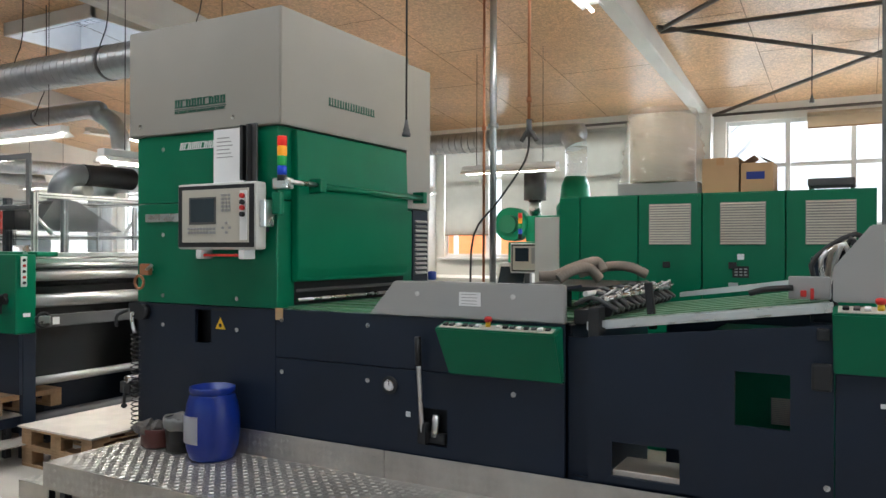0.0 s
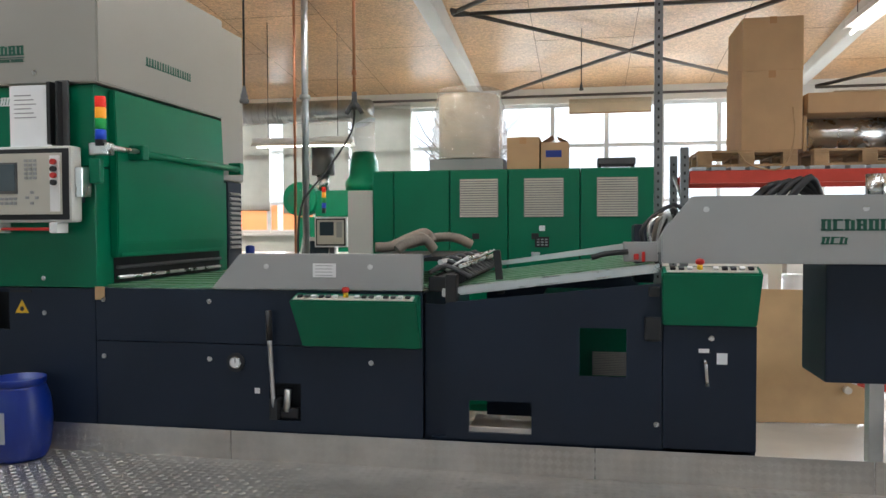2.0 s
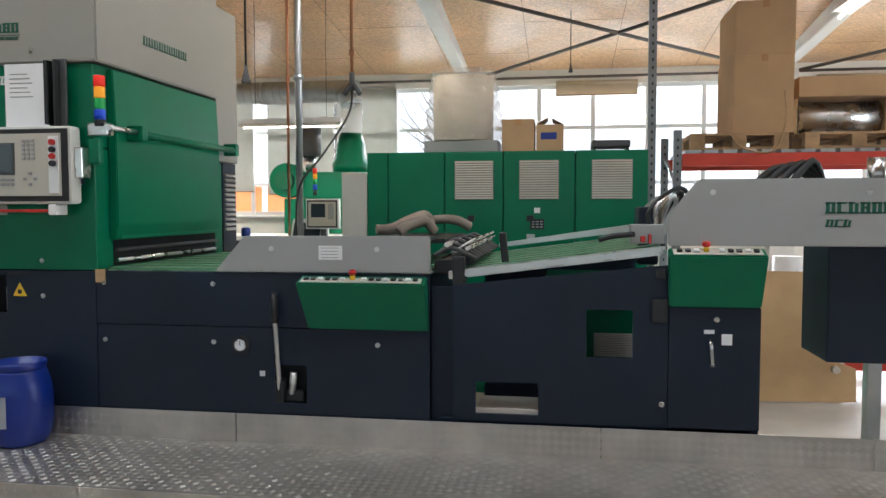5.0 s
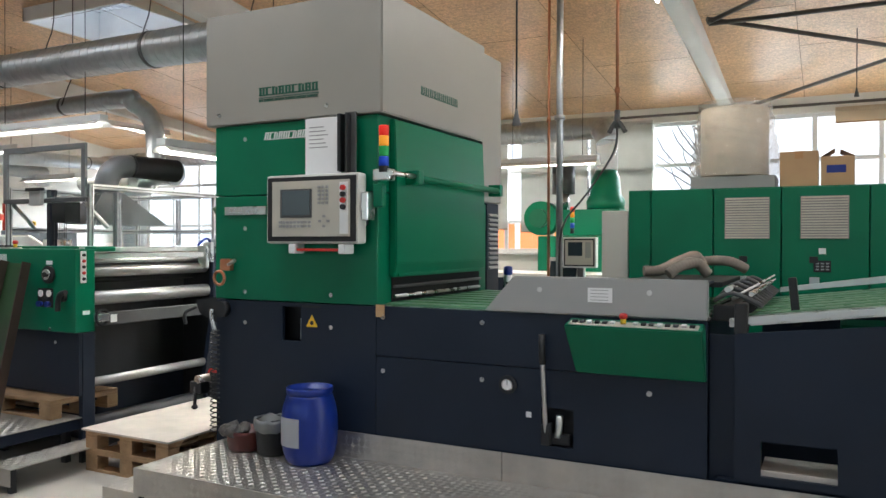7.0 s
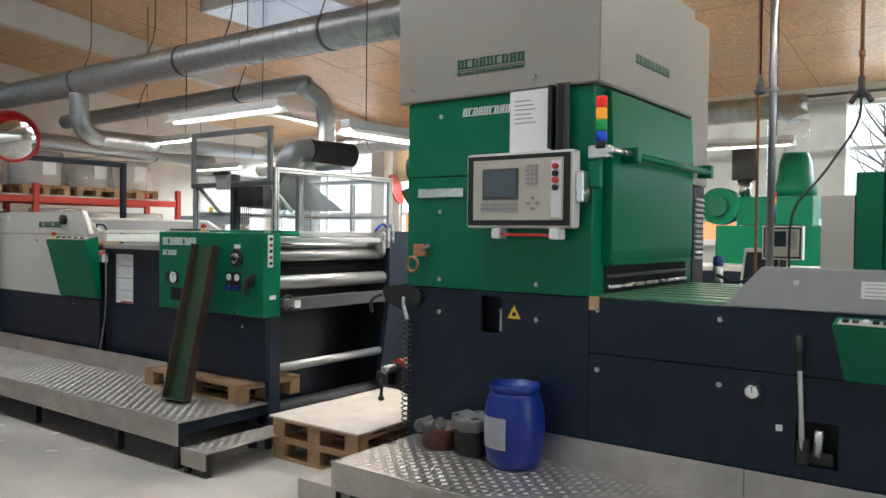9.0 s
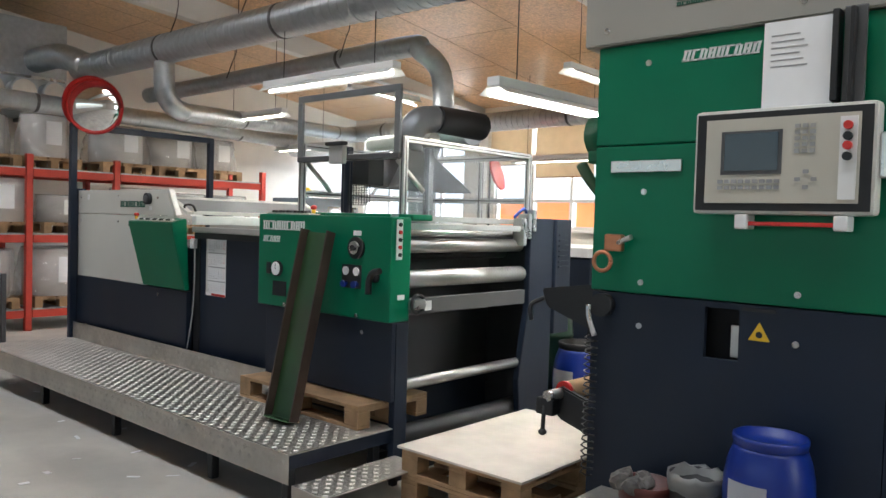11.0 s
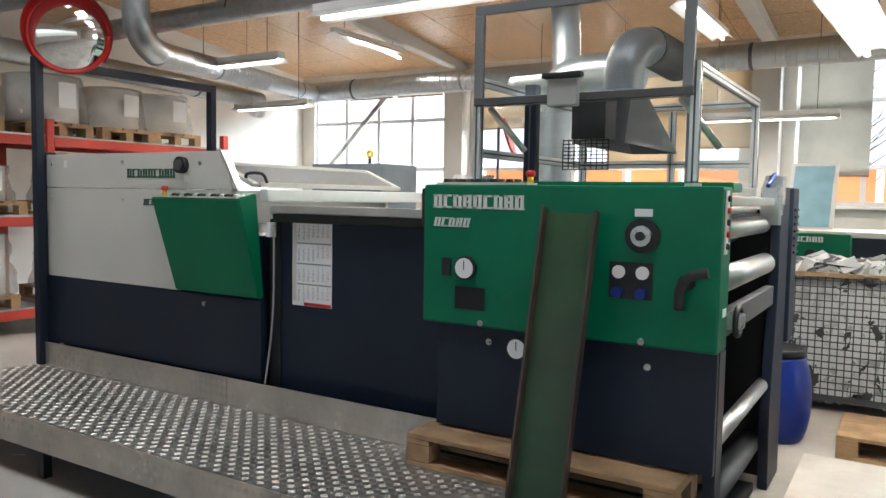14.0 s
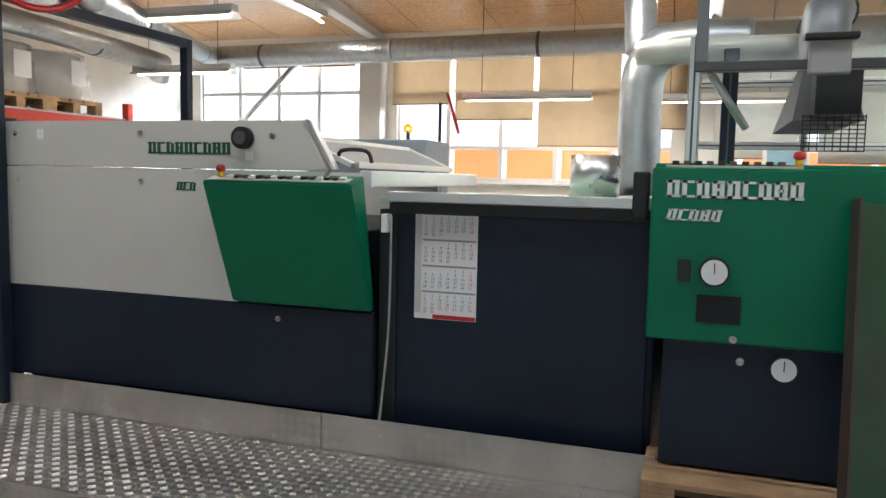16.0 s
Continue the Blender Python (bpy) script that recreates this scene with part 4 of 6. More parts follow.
for i in range(7):
    prism([(5.34, 1.25 + i * 0.04), (5.48, 1.25 + i * 0.04), (5.48, 1.265 + i * 0.04), (5.34, 1.265 + i * 0.04)], -5.792, -5.778, "x", 0.003, b)
part("louvres", b, DARK, rp)
for z, r, m_, x in ((1.42, 0.045, ROLLER, -5.9), (1.215, 0.055, ROLLER, -5.88), (1.5, 0.025, ALU, -5.95), (1.36, 0.04, BLACK, -6.05), (0.57, 0.035, ROLLER, -5.86), (0.24, 0.06, DGREY, -5.92)):
    ro = part("roller", cyl((x, U + 0.172, z), (x, 4.98, z), r, seg=22), m_, lm)
    part("journal", cyl((x, U + 0.15, z), (x, 5.03, z), r * 0.4, seg=12), BLACK, ro)
part("cross_bar", bx(-5.87, -5.825, U + 0.172, 4.97, 1.0, 1.1, 0.006), DGREY, lm)
part("tie_bar", bx(-5.88, -5.83, U + 0.172, 4.97, 1.52, 1.56, 0.006), ALU, lm)
part("tie_bar", bx(-6.0, -5.93, U + 0.172, 4.97, 1.57, 1.61, 0.006), ALU, lm)
part("deck", bx(-7.0, -6.05, U + 0.37, 5.0, 1.58, 1.6, 0.004), ALU, lm)
part("web_tray", bx(-5.95, -5.9, U + 0.172, 4.97, 1.44, 1.48, 0.005), DGREY, lm)
for i in range(3):
    part("clamp", bx(-5.9, -5.8, 4.9 + i * 0.06, 4.94 + i * 0.06, 1.42 + 0.05 * i, 1.62 + 0.03 * i, 0.008), STEEL, lm)
part("blue_tube", tube([(-5.86, 4.86, 1.62), (-5.84, 4.93, 1.68), (-5.87, 5.02, 1.66), (-5.9, 5.05, 1.58)], 0.012), BLUE, lm)
hw = part("hand_wheel", tube([(-5.78, 3.79 + 0.055 * math.cos(a * 0.5236), 1.07 + 0.055 * math.sin(a * 0.5236)) for a in range(13)], 0.012, 8, smooth=2), BLACK, lm)
part("hub", cyl((-5.82, 3.79, 1.07), (-5.77, 3.79, 1.07), 0.02), STEEL, hw)
part("gear_block", bx(-5.82, -5.76, 3.74, 3.84, 1.04, 1.1, 0.008), STEEL, hw)
sp = part("side_switches", bx(-5.811, -5.806, 3.62, 3.67, 1.34, 1.58, 0.001), FRAME, lm)
for i, m_ in enumerate((BLACK, RED, BLACK, RED, BLACK)):
    part("button", cyl((-5.806, 3.645, 1.37 + i * 0.045), (-5.795, 3.645, 1.37 + i * 0.045), 0.012, seg=12), m_, sp)
part("side_tag", bx(-5.811, -5.808, 3.64, 3.7, 1.1, 1.13, 0), PAPER, lm)
part("rating_plate", bx(-5.825, -5.822, 3.9, 3.96, 1.02, 1.08, 0), PAPER, lm)
word(-7.074, U - 0.0005, 1.488, 0.46, 0.062, 9, WMARK, lm)
word(-7.074, U - 0.0005, 1.405, 0.19, 0.042, 5, WMARK, lm, 0.25)


def gauge(x, y, z, r, parent, face=PAPER):
    g = part("gauge", disc((x, y, z), r * 1.18, 0.02), BLACK, parent)
    part("dial", disc((x, y - 0.0202, z), r, 0.004), face, g)
    part("needle", bx(x - 0.002, x + 0.002, y - 0.0265, y - 0.0247, z - 0.006, z + r * 0.75, 0), BLACK, g)
    return g


gauge(-6.895, U, 1.225, 0.045, lm)
gauge(-6.645, U + 0.03, 0.888, 0.042, lm)
part("toggle_plate", bx(-7.02, -6.975, U - 0.008, U - 0.0005, 1.185, 1.265, 0.003), BLACK, lm)
# flat black plate paints the dark, unlit inside of the window
part("square_window", bx(-6.95, -6.80, U - 0.004, U - 0.0005, 1.04, 1.14, 0.002), SHADEGAP, lm)
kn = part("adjust_knob", disc((-6.105, U, 1.40), 0.068, 0.02), BLACK, lm)
part("scale_ring", disc((-6.105, U - 0.0202, 1.40), 0.04, 0.015), STEEL, kn)
part("cap", disc((-6.105, U - 0.0355, 1.40), 0.018, 0.012), BLACK, kn)
part("knob_tag", bx(-6.14, -6.07, U - 0.003, U - 0.0005, 1.475, 1.505, 0), PAPER, lm)
pp = part("regulator_panel", bx(-6.235, -6.06, U - 0.006, U - 0.0005, 1.15, 1.295, 0.003), BLACK, lm)
for x in (-6.195, -6.1):
    part("small_dial", disc((x, U - 0.0062, 1.255), 0.026, 0.008), PAPER, pp)
    part("blue_knob", disc((x, U - 0.0062, 1.175), 0.022, 0.03, seg=14), BLUE, pp)
hl = part("lever_handle", disc((-5.93, U, 1.23), 0.03, 0.03), BLACK, lm)
part("lever_arm", tube([(-5.84, U - 0.06, 1.275), (-5.9, U - 0.06, 1.26), (-5.94, U - 0.05, 1.21), (-5.945, U - 0.05, 1.13)], 0.02), BLACK, hl)
for x, z in ((-6.82, 0.985), (-6.1, 0.985)):
    bolt(x, U, z, lm)
for x, z in ((-6.79, 0.9), (-6.08, 0.88)):
    bolt(x, U + 0.03, z, lm)
strip = part("button_strip", bx(-7.08, -6.62, U + 0.03, U + 0.13, 1.5955, 1.605, 0.002), CREAMHMI, lm)
for i in range(10):
    part("push_button", bx(-7.06 + i * 0.04, -7.035 + i * 0.04, U + 0.06, U + 0.09, 1.6055, 1.622, 0.004), (BLACK, DGREY)[i % 2], strip)
estop(-6.63, U + 0.08, 1.605, lm)

# safety cage of aluminium profile on the laminator
cg = thing("safety_cage", (-6.5, 4.4, 1.6), "aluminium profile guard cage with clear panels on the laminator", "machine guard")


def bar(p, q, name="profile", w=0.04, material=ALU, parent=cg):
    x0, x1 = sorted((p[0], q[0]))
    y0, y1 = sorted((p[1], q[1]))
    z0, z1 = sorted((p[2], q[2]))
    d = w / 2
    e = [x0, x1, y0, y1, z0, z1]
    for i in range(3):
        if e[2 * i + 1] - e[2 * i] < 1e-6:
            e[2 * i] -= d
            e[2 * i + 1] += d
    o = part(name, bx(*e, 0.004), material, parent)
    ax = max(range(3), key=lambda i: e[2 * i + 1] - e[2 * i])
    g = bmesh.new()
    for j in range(3):
        if j == ax:
            continue
        for s_ in (0, 1):
            k = list(e)
            k3 = 3 - ax - j
            mid = (e[2 * k3] + e[2 * k3 + 1]) / 2
            k[2 * k3], k[2 * k3 + 1] = mid - 0.004, mid + 0.004
            k[2 * j], k[2 * j + 1] = e[2 * j + s_] - 0.0015, e[2 * j + s_] + 0.0015
            bx(*k, 0, g)
    part("groove", g, DGREY, o)


XL, XR, YF, YB, ZT = -7.0, -5.99, 3.85, 5.2, 2.085
for x in (XL, XR):
    for y in (YF, YB):
        bar((x, y, 1.617), (x, y, ZT + 0.02))
    bar((x, YF + 0.02, ZT), (x, YB - 0.02, ZT))
    if x == XL:
        bar((x, YF + 0.02, 1.75), (x, YB - 0.02, 1.75))
for y in (YF, YB):
    bar((XL + 0.02, y, ZT - 0.1 if y == YF else ZT), (XR - 0.02, y, ZT - 0.1 if y == YF else ZT))
bar((XL + 0.02, YB, 1.75), (XR - 0.02, YB, 1.75))
bar((-6.45, YB, 1.617), (-6.45, YB, ZT - 0.03))
bar((-6.86, 4.15, 1.6), (-6.86, 4.15, 2.1), "dark_upright", 0.06, DARK)
bar((-6.08, 4.18, 1.6), (-6.08, 4.18, 2.06), "drilled_upright", 0.05, HOODG)
for x, y0, y1 in ((XR, YF + 0.03, YB - 0.03), (XL, YF + 0.03, YB - 0.03)):
    p = part("clear_panel", bx(x - 0.002, x + 0.002, y0, y1, 1.77 if x == XL else 1.64, ZT - 0.03, 0), ACRYL, cg)
    p.visible_shadow = False
fw = part("flap_window", bx(XL, XR + 0.0, YF - 0.05, YF - 0.025, 1.965, 2.0, 0.004), DGREY, cg, "raised clear flap in a grey frame")
for x0, x1, z0, z1 in ((XL, XR, 2.38, 2.425), (XL, XL + 0.045, 2.0, 2.38), (XR - 0.045, XR, 2.0, 2.38)):
    part("flap_frame", bx(x0, x1, YF - 0.05, YF - 0.025, z0, z1, 0.004), HOODG, fw)
p = part("flap_glass", bx(XL + 0.03, XR - 0.03, YF - 0.04, YF - 0.036, 1.99, 2.4, 0), ACRYL, fw)
p.visible_shadow = False
part("flap_handle", bx(-6.61, -6.47, YF - 0.09, YF - 0.051, 1.94, 2.06, 0.008), GREY, fw)
part("handle_grip", bx(-6.63, -6.45, YF - 0.11, YF - 0.06, 2.061, 2.085, 0.008), BLACK, fw)
for x in (XL + 0.06, XR - 0.06):
    part("gas_strut", tube([(x, YF, 1.96), (x + 0.14, YF + 0.1, 1.76)], 0.016, 8, smooth=1), ALU, cg)

# suction hood, bellows and ducts over the laminator
sh = thing("suction_hood", (-6.2, 4.6, 1.75), "dark sheet metal suction hood with flexible black duct", "extractor hood")
b = bmesh.new()
lo_ = [(-6.62, 4.08, 1.8), (-6.36, 4.08, 1.8), (-6.36, 4.99, 1.8), (-6.62, 4.99, 1.8)]
hi_ = [(-6.56, 4.3, 2.08), (-6.4, 4.3, 2.08), (-6.4, 4.52, 2.08), (-6.56, 4.52, 2.08)]
vs = [b.verts.new(q) for q in lo_ + hi_]
for f in ((4, 5, 6, 7), (0, 1, 5, 4), (1, 2, 6, 5), (2, 3, 7, 6), (3, 0, 4, 7)):
    b.faces.new([vs[i] for i in f])
bmesh.ops.solidify(b, geom=b.faces[:], thickness=0.006)
part("cone", b, HOODG, sh)
PALE = mat("pale_sheet_pipe", (0.55, 0.56, 0.5), 0.4, 0.3)
part("elbow", tube([(-6.48, 4.4, 2.07), (-6.48, 4.41, 2.2), (-6.46, 4.48, 2.3), (-6.43, 4.62, 2.33)], 0.1, 16), HOODG, sh)
part("bellows", tube([(-6.42, 4.6 + i * 0.0145, 2.33) for i in range(38)], lambda t: 0.1 + 0.008 * math.sin(t * 115), 16, smooth=1), BLACK, sh)
part("side_pipe", tube([(-6.55, 4.75, 2.2), (-6.9, 4.75, 2.2), (-7.3, 4.8, 2.2)], 0.06, 14), PALE, sh)
part("neck", bx(-6.56, -6.4, 3.93, 4.075, 1.81, 2.02, 0.004), BLACK, sh)
part("neck_top", prism([(3.95, 2.021), (4.06, 2.021), (4.3, 2.06), (4.3, 2.075)], -6.54, -6.42, "x", 0), DGREY, sh)
g = bmesh.new()
for i in range(9):
    bx(-6.6 + i * 0.027, -6.596 + i * 0.027, 3.93, 3.934, 1.67, 1.81, 0, g)
    bx(-6.6, -6.38, 3.9295, 3.9335, 1.67 + i * 0.0165, 1.674 + i * 0.0165, 0, g)
part("grille", g, BLACK, sh)

# ---- left-hand line: register table and feeder ----
S = 3.71
fd = thing("sheet_feeder", (-9.3, 4.4, 0), "light grey and dark sheet feeder with a green console", "machine")
part("cover", prism([(-10.34, 0.946), (-8.97, 0.946), (-8.5, 1.566), (-8.63, 1.555), (-10.34, 1.555)], S, S + 0.04, "y", 0.005), CREAM, fd)
part("top_cover", prism([(-10.34, 1.558), (-8.502, 1.558), (-8.63, 1.78), (-10.34, 1.78)], S, S + 0.04, "y", 0.005), CREAM, fd)
part("far_cover", prism([(-10.34, 0.5), (-8.4, 0.5), (-8.5, 1.56), (-10.34, 1.56)], 5.15, 5.19, "y", 0.005), CREAM, fd)
part("edge_frame", bx(-10.40, -10.345, S - 0.01, S + 0.08, 0.34, 1.80, 0.006), DARK, fd)
part("base", bx(-10.36, -8.285, S - 0.002, S + 0.04, 0.48, 0.943, 0.005), DARK, fd)
part("body", bx(-10.3, -8.35, S + 0.08, 5.1, 0.05, 1.3, 0.01), DARK, fd)
part("slope_edge", prism([(-8.62, 1.785), (-8.6, 1.785), (-8.47, 1.566), (-8.49, 1.566)], S - 0.004, S + 0.05, "y", 0.003), ALU, fd)
console("console", (-8.98, -8.285, -9.07, -8.34), S - 0.12, S, 0, 0, 0.955, 1.505, fd, 18, -9.0)
dk = part("dial_knob", disc((-8.925, S, 1.70), 0.05, 0.035), BLACK, fd)
part("knob_cap", disc((-8.925, S - 0.0352, 1.70), 0.03, 0.01), DGREY, dk)
word(-9.455, S - 0.0005, 1.625, 0.46, 0.055, 9, MARK, fd)
word(-9.3, S - 0.0005, 1.455, 0.11, 0.04, 3, MARK, fd, 0.2)
for x, z in ((-10.27, 1.72), (-9.5, 1.72), (-8.78, 1.71), (-10.27, 1.49), (-9.5, 1.49)):
    bolt(x, S, z, fd)
bolt(-8.75, S - 0.002, 0.885, fd)
part("small_tag", bx(-10.13, -10.09, S - 0.003, S - 0.0005, 1.69, 1.74, 0), PAPER, fd)
part("small_tag", bx(-8.92, -8.88, S - 0.003, S - 0.0005, 1.6, 1.64, 0), PAPER, fd)
lid = part("lid_frame", prism([(-8.73, 1.70), (-8.43, 1.575), (-8.42, 1.595), (-8.72, 1.722)], 3.78, 3.83, "y", 0.003), CREAM, fd, "pale framed clear lid")
part("lid_edge", prism([(-8.73, 1.70), (-8.43, 1.575), (-8.42, 1.595), (-8.72, 1.722)], 5.2, 5.25, "y", 0.003), CREAM, lid)
part("lid_edge", bx(-8.75, -8.70, 3.83, 5.2, 1.695, 1.725, 0.003), CREAM, lid)
part("lid_edge", bx(-8.45, -8.41, 3.83, 5.2, 1.575, 1.605, 0.003), CREAM, lid)
part("lid_pane", prism([(-8.70, 1.70), (-8.45, 1.595), (-8.45, 1.6), (-8.70, 1.705)], 3.83, 5.2, "y", 0), HOODG, lid)
part("white_guard", bx(-8.40, -8.34, S + 0.1, 5.5, 1.49, 1.565, 0.008), FRAME, fd)
part("handle", tube([(-8.5, S + 0.1, 1.6), (-8.48, S + 0.08, 1.65), (-8.36, S + 0.08, 1.65), (-8.34, S + 0.1, 1.6)], 0.009), BLACK, fd)
mt = thing("register_table", (-7.7, 4.4, 0), "dark panelled sheet table with an aluminium rail", "machine")
part("front_plate", bx(-8.2, -7.13, S + 0.07, S + 0.09, 0.4, 1.385, 0.004), DARK, mt)
# black strip paints the shade in the gap between feeder and table
part("recess", bx(-8.28, -8.2, S + 0.06, S + 0.12, 0.4, 1.4, 0.004), BLACK, mt)
part("body", bx(-8.25, -7.1, S + 0.1, 5.1, 0.05, 1.4, 0.01), DARK, mt)
part("table_top", bx(-8.28, -7.13, S + 0.06, 5.1, 1.425, 1.45, 0.003), mat("pale_green_table", (0.35, 0.5, 0.4), 0.35), mt)
part("front_rail", bx(-8.22, -7.13, S - 0.005, S + 0.055, 1.435, 1.478, 0.006), ALU, mt)
part("under_rail", bx(-8.22, -7.13, S + 0.02, S + 0.06, 1.385, 1.43, 0.003), BLACK, mt)
part("rail_end", bx(-7.2, -7.14, S - 0.04, S + 0.04, 1.4, 1.58, 0.01), BLACK, mt)
part("switch", bx(-8.25, -8.22, S + 0.0, S + 0.05, 1.3, 1.38, 0.004), FRAME, mt)
bl_ = thing("gearbox_block", (-8.9, 5.5, 0.0), "grey feeder head housing with yellow ring", "machine part")
part("housing", bx(-9.3, -8.62, 5.27, 5.75, 0.0, 1.78, 0.01), mat("blue_grey_enamel", (0.17, 0.2, 0.23), 0.4), bl_)
part("yellow_ring", tube([(-8.75 + 0.022 * math.cos(a * 0.5236), 5.3, 1.85 + 0.022 * math.sin(a * 0.5236)) for a in range(13)], 0.012, 8, smooth=2), YELLOW, bl_)
part("ring_stem", cyl((-8.75, 5.3, 1.775), (-8.75, 5.3, 1.835), 0.012), BLACK, bl_)
cb = thing("hanging_cable", (-8.2, S, 0.4), "thin grey cable hanging down from the table", "cable")
part("cord", tube([(-8.21, S + 0.02, 1.37), (-8.215, S + 0.02, 0.9), (-8.23, S - 0.005, 0.6), (-8.24, S - 0.05, 0.345)], 0.0055, 6), GREY, cb)

# calendar hung on the dark panel
cal = thing("wall_calendar", (-7.97, S + 0.07, 0.93), "four month wall calendar with red footer on the dark panel", "calendar")
CY = S + 0.0685
part("sheet", bx(-8.115, -7.835, CY - 0.002, CY, 0.93, 1.395, 0), PAPER, cal)
part("footer", bx(-8.03, -7.837, CY - 0.0035, CY - 0.0022, 0.932, 0.95, 0), RED, cal)
part("week_column", bx(-8.113, -8.085, CY - 0.0035, CY - 0.0022, 0.955, 1.39, 0), CREAM, cal)


def text(body, x, y, z, size, material, parent, name="lettering"):
    cu = bpy.data.curves.new("t", "FONT")
    cu.body, cu.size, cu.resolution_u = body, size, 1
    tmp = bpy.data.objects.new("t", cu)
    scene.collection.objects.link(tmp)
    me = bpy.data.meshes.new_from_object(tmp.evaluated_get(bpy.context.evaluated_depsgraph_get()))
    bpy.data.objects.remove(tmp)
    bpy.data.curves.remove(cu)
    me.transform(pose(x, y, z, 90))
    me.materials.clear()
    me.materials.append(material)
    o = new(name, me)
    o.parent = parent
    o.matrix_parent_inverse = parent.matrix_basis.inverted()
    return o


for mi, (first, days) in enumerate(((0, 31), (3, 29), (4, 31), (0, 30))):
    ztop = 1.385 - mi * 0.112
    part("month_band", bx(-8.08, -7.84, CY - 0.0032, CY - 0.0022, ztop - 0.004, ztop + 0.004, 0), INK, cal)
    for wd in range(7):
        rows_ = ["%2d" % (w_ * 7 + wd - first + 1) if 0 < w_ * 7 + wd - first + 1 <= days else " " for w_ in range(5)]
        o = text("\n".join(rows_), -8.075 + wd * 0.034, CY - 0.0034, ztop - 0.024, 0.0175, RED if wd > 5 else BLACK, cal, "date_column")

# leaning green chute
ch = thing("leaning_chute", (-6.5, 3.3, 0.33), "scuffed dark green steel channel leaning against the laminator", "channel")
OLIVE = mat("worn_olive_paint", (0.03, 0.075, 0.028), 0.42, vary=0.25, scale=5, bump=0.03, stain=(0.06, 0.045, 0.025), stain_amt=0.45)
foot_, head_ = Vector((-6.392, 3.275, 0.342)), Vector((-6.374, 3.515, 1.492))
zz = (head_ - foot_).normalized()
xx_ = (Vector((0.985, 0.17, 0)) - zz * zz.dot(Vector((0.985, 0.17, 0)))).normalized()
CHM = Matrix.Translation(foot_) @ Matrix((xx_, zz.cross(xx_), zz)).transposed().to_4x4()
part("web", bx(-0.10, 0.10, -0.004, 0.004, 0.0, 1.165, 0.001, None, CHM), OLIVE, ch)
for s_ in (-1, 1):
    part("flange", bx(s_ * 0.105 - 0.005, s_ * 0.105 + 0.005, -0.07, 0.012, 0.0, 1.175, 0.002, None, CHM), mat("rusty_flange", (0.06, 0.04, 0.03), 0.5, vary=0.3), ch)
part("end_plate", bx(-0.10, 0.10, -0.08, 0.01, -0.004, 0.004, 0.001, None, CHM), OLIVE, ch)


def pallet(x0, y0, z0, lx, ly, label, rz=0.0, group="wooden pallets"):
    t = thing("pallet", (x0 + lx / 2, y0 + ly / 2, z0), label, "pallet", group)
    for i in range(5):
        w_ = 0.1 if i % 2 else 0.145
        c_ = y0 + w_ / 2 + (ly - w_) * i / 4
        part("deck_board", bx(x0, x0 + lx, c_ - w_ / 2, c_ + w_ / 2, z0 + 0.122, z0 + 0.144, 0.003), WOOD, t)
    for i in range(3):
        xx = x0 + (lx - 0.12) * i / 2
        part("stringer", bx(xx, xx + 0.12, y0, y0 + ly, z0 + 0.1, z0 + 0.1215, 0.003), WOOD, t)
        for j in range(3):
            yy = y0 + (ly - 0.1) * j / 2
            part("block", bx(xx, xx + 0.12, yy, yy + 0.1, z0 + 0.022, z0 + 0.0995, 0.004), WOOD, t)
    for j in range(3):
        yy = y0 + (ly - 0.1) * j / 2
        part("bottom_board", bx(x0, x0 + lx, yy, yy + 0.1, z0, z0 + 0.0215, 0.003), WOOD, t)
    return t


pallet(-7.11, 3.44, 0.3335, 1.2, 0.6, "end of a worn wooden pallet pushed under the laminator")
for k in range(2):
    pallet(-5.6, 3.5, 0.145 * k, 0.82, 1.2, "stacked wooden pallet on the floor under a board")
solid("cover_board", bx(-5.62, -4.76, 3.48, 4.74, 0.2905, 0.305, 0.003), BOARD, "pale chipboard sheet lying on the stacked pallets", "board")

# ---- things on the right-hand platform ----


def drum(x, y, z, r, h, label, lid=False):
    t = thing("plastic_drum", (x, y, z), label, "drum", "blue plastic drums")
    part("body", lathe([(r * 0.76, 0), (r * 0.83, 0.018), (r * 0.92, h * 0.14), (r * 0.985, h * 0.3), (r, h * 0.46), (r * 0.985, h * 0.62), (r * 0.92, h * 0.77), (r * 0.82, h * 0.88), (r * 0.79, h * 0.91)], (x, y, z), 36), BLUE, t)
    part("rim", lathe([(r * 0.79, h * 0.91), (r * 0.82, h * 0.945), (r * 0.83, h * 0.975), (r * 0.82, h), (r * 0.77, h), (r * 0.75, h * 0.93), (r * 0.02, h * 0.92)], (x, y, z), 36), BLUE if not lid else BLACK, t)
    a0 = -2.25
    g_ = bmesh.new()
    n_ = 8
    vs_ = [[g_.verts.new((x + (r + 0.0035) * math.cos(a0 + 0.95 * i / n_), y + (r + 0.0035) * math.sin(a0 + 0.95 * i / n_), z + h * (0.64 if q else 0.26))) for i in range(n_ + 1)] for q in (0, 1)]
    for i in range(n_):
        g_.faces.new((vs_[0][i], vs_[0][i + 1], vs_[1][i + 1], vs_[1][i])).smooth = True
    bmesh.ops.solidify(g_, geom=g_.faces[:], thickness=0.001)
    bmesh.ops.recalc_face_normals(g_, faces=g_.faces[:])
    for f in g_.faces:
        f.smooth = False
    part("paper_label", g_, PAPER, t)
    return t


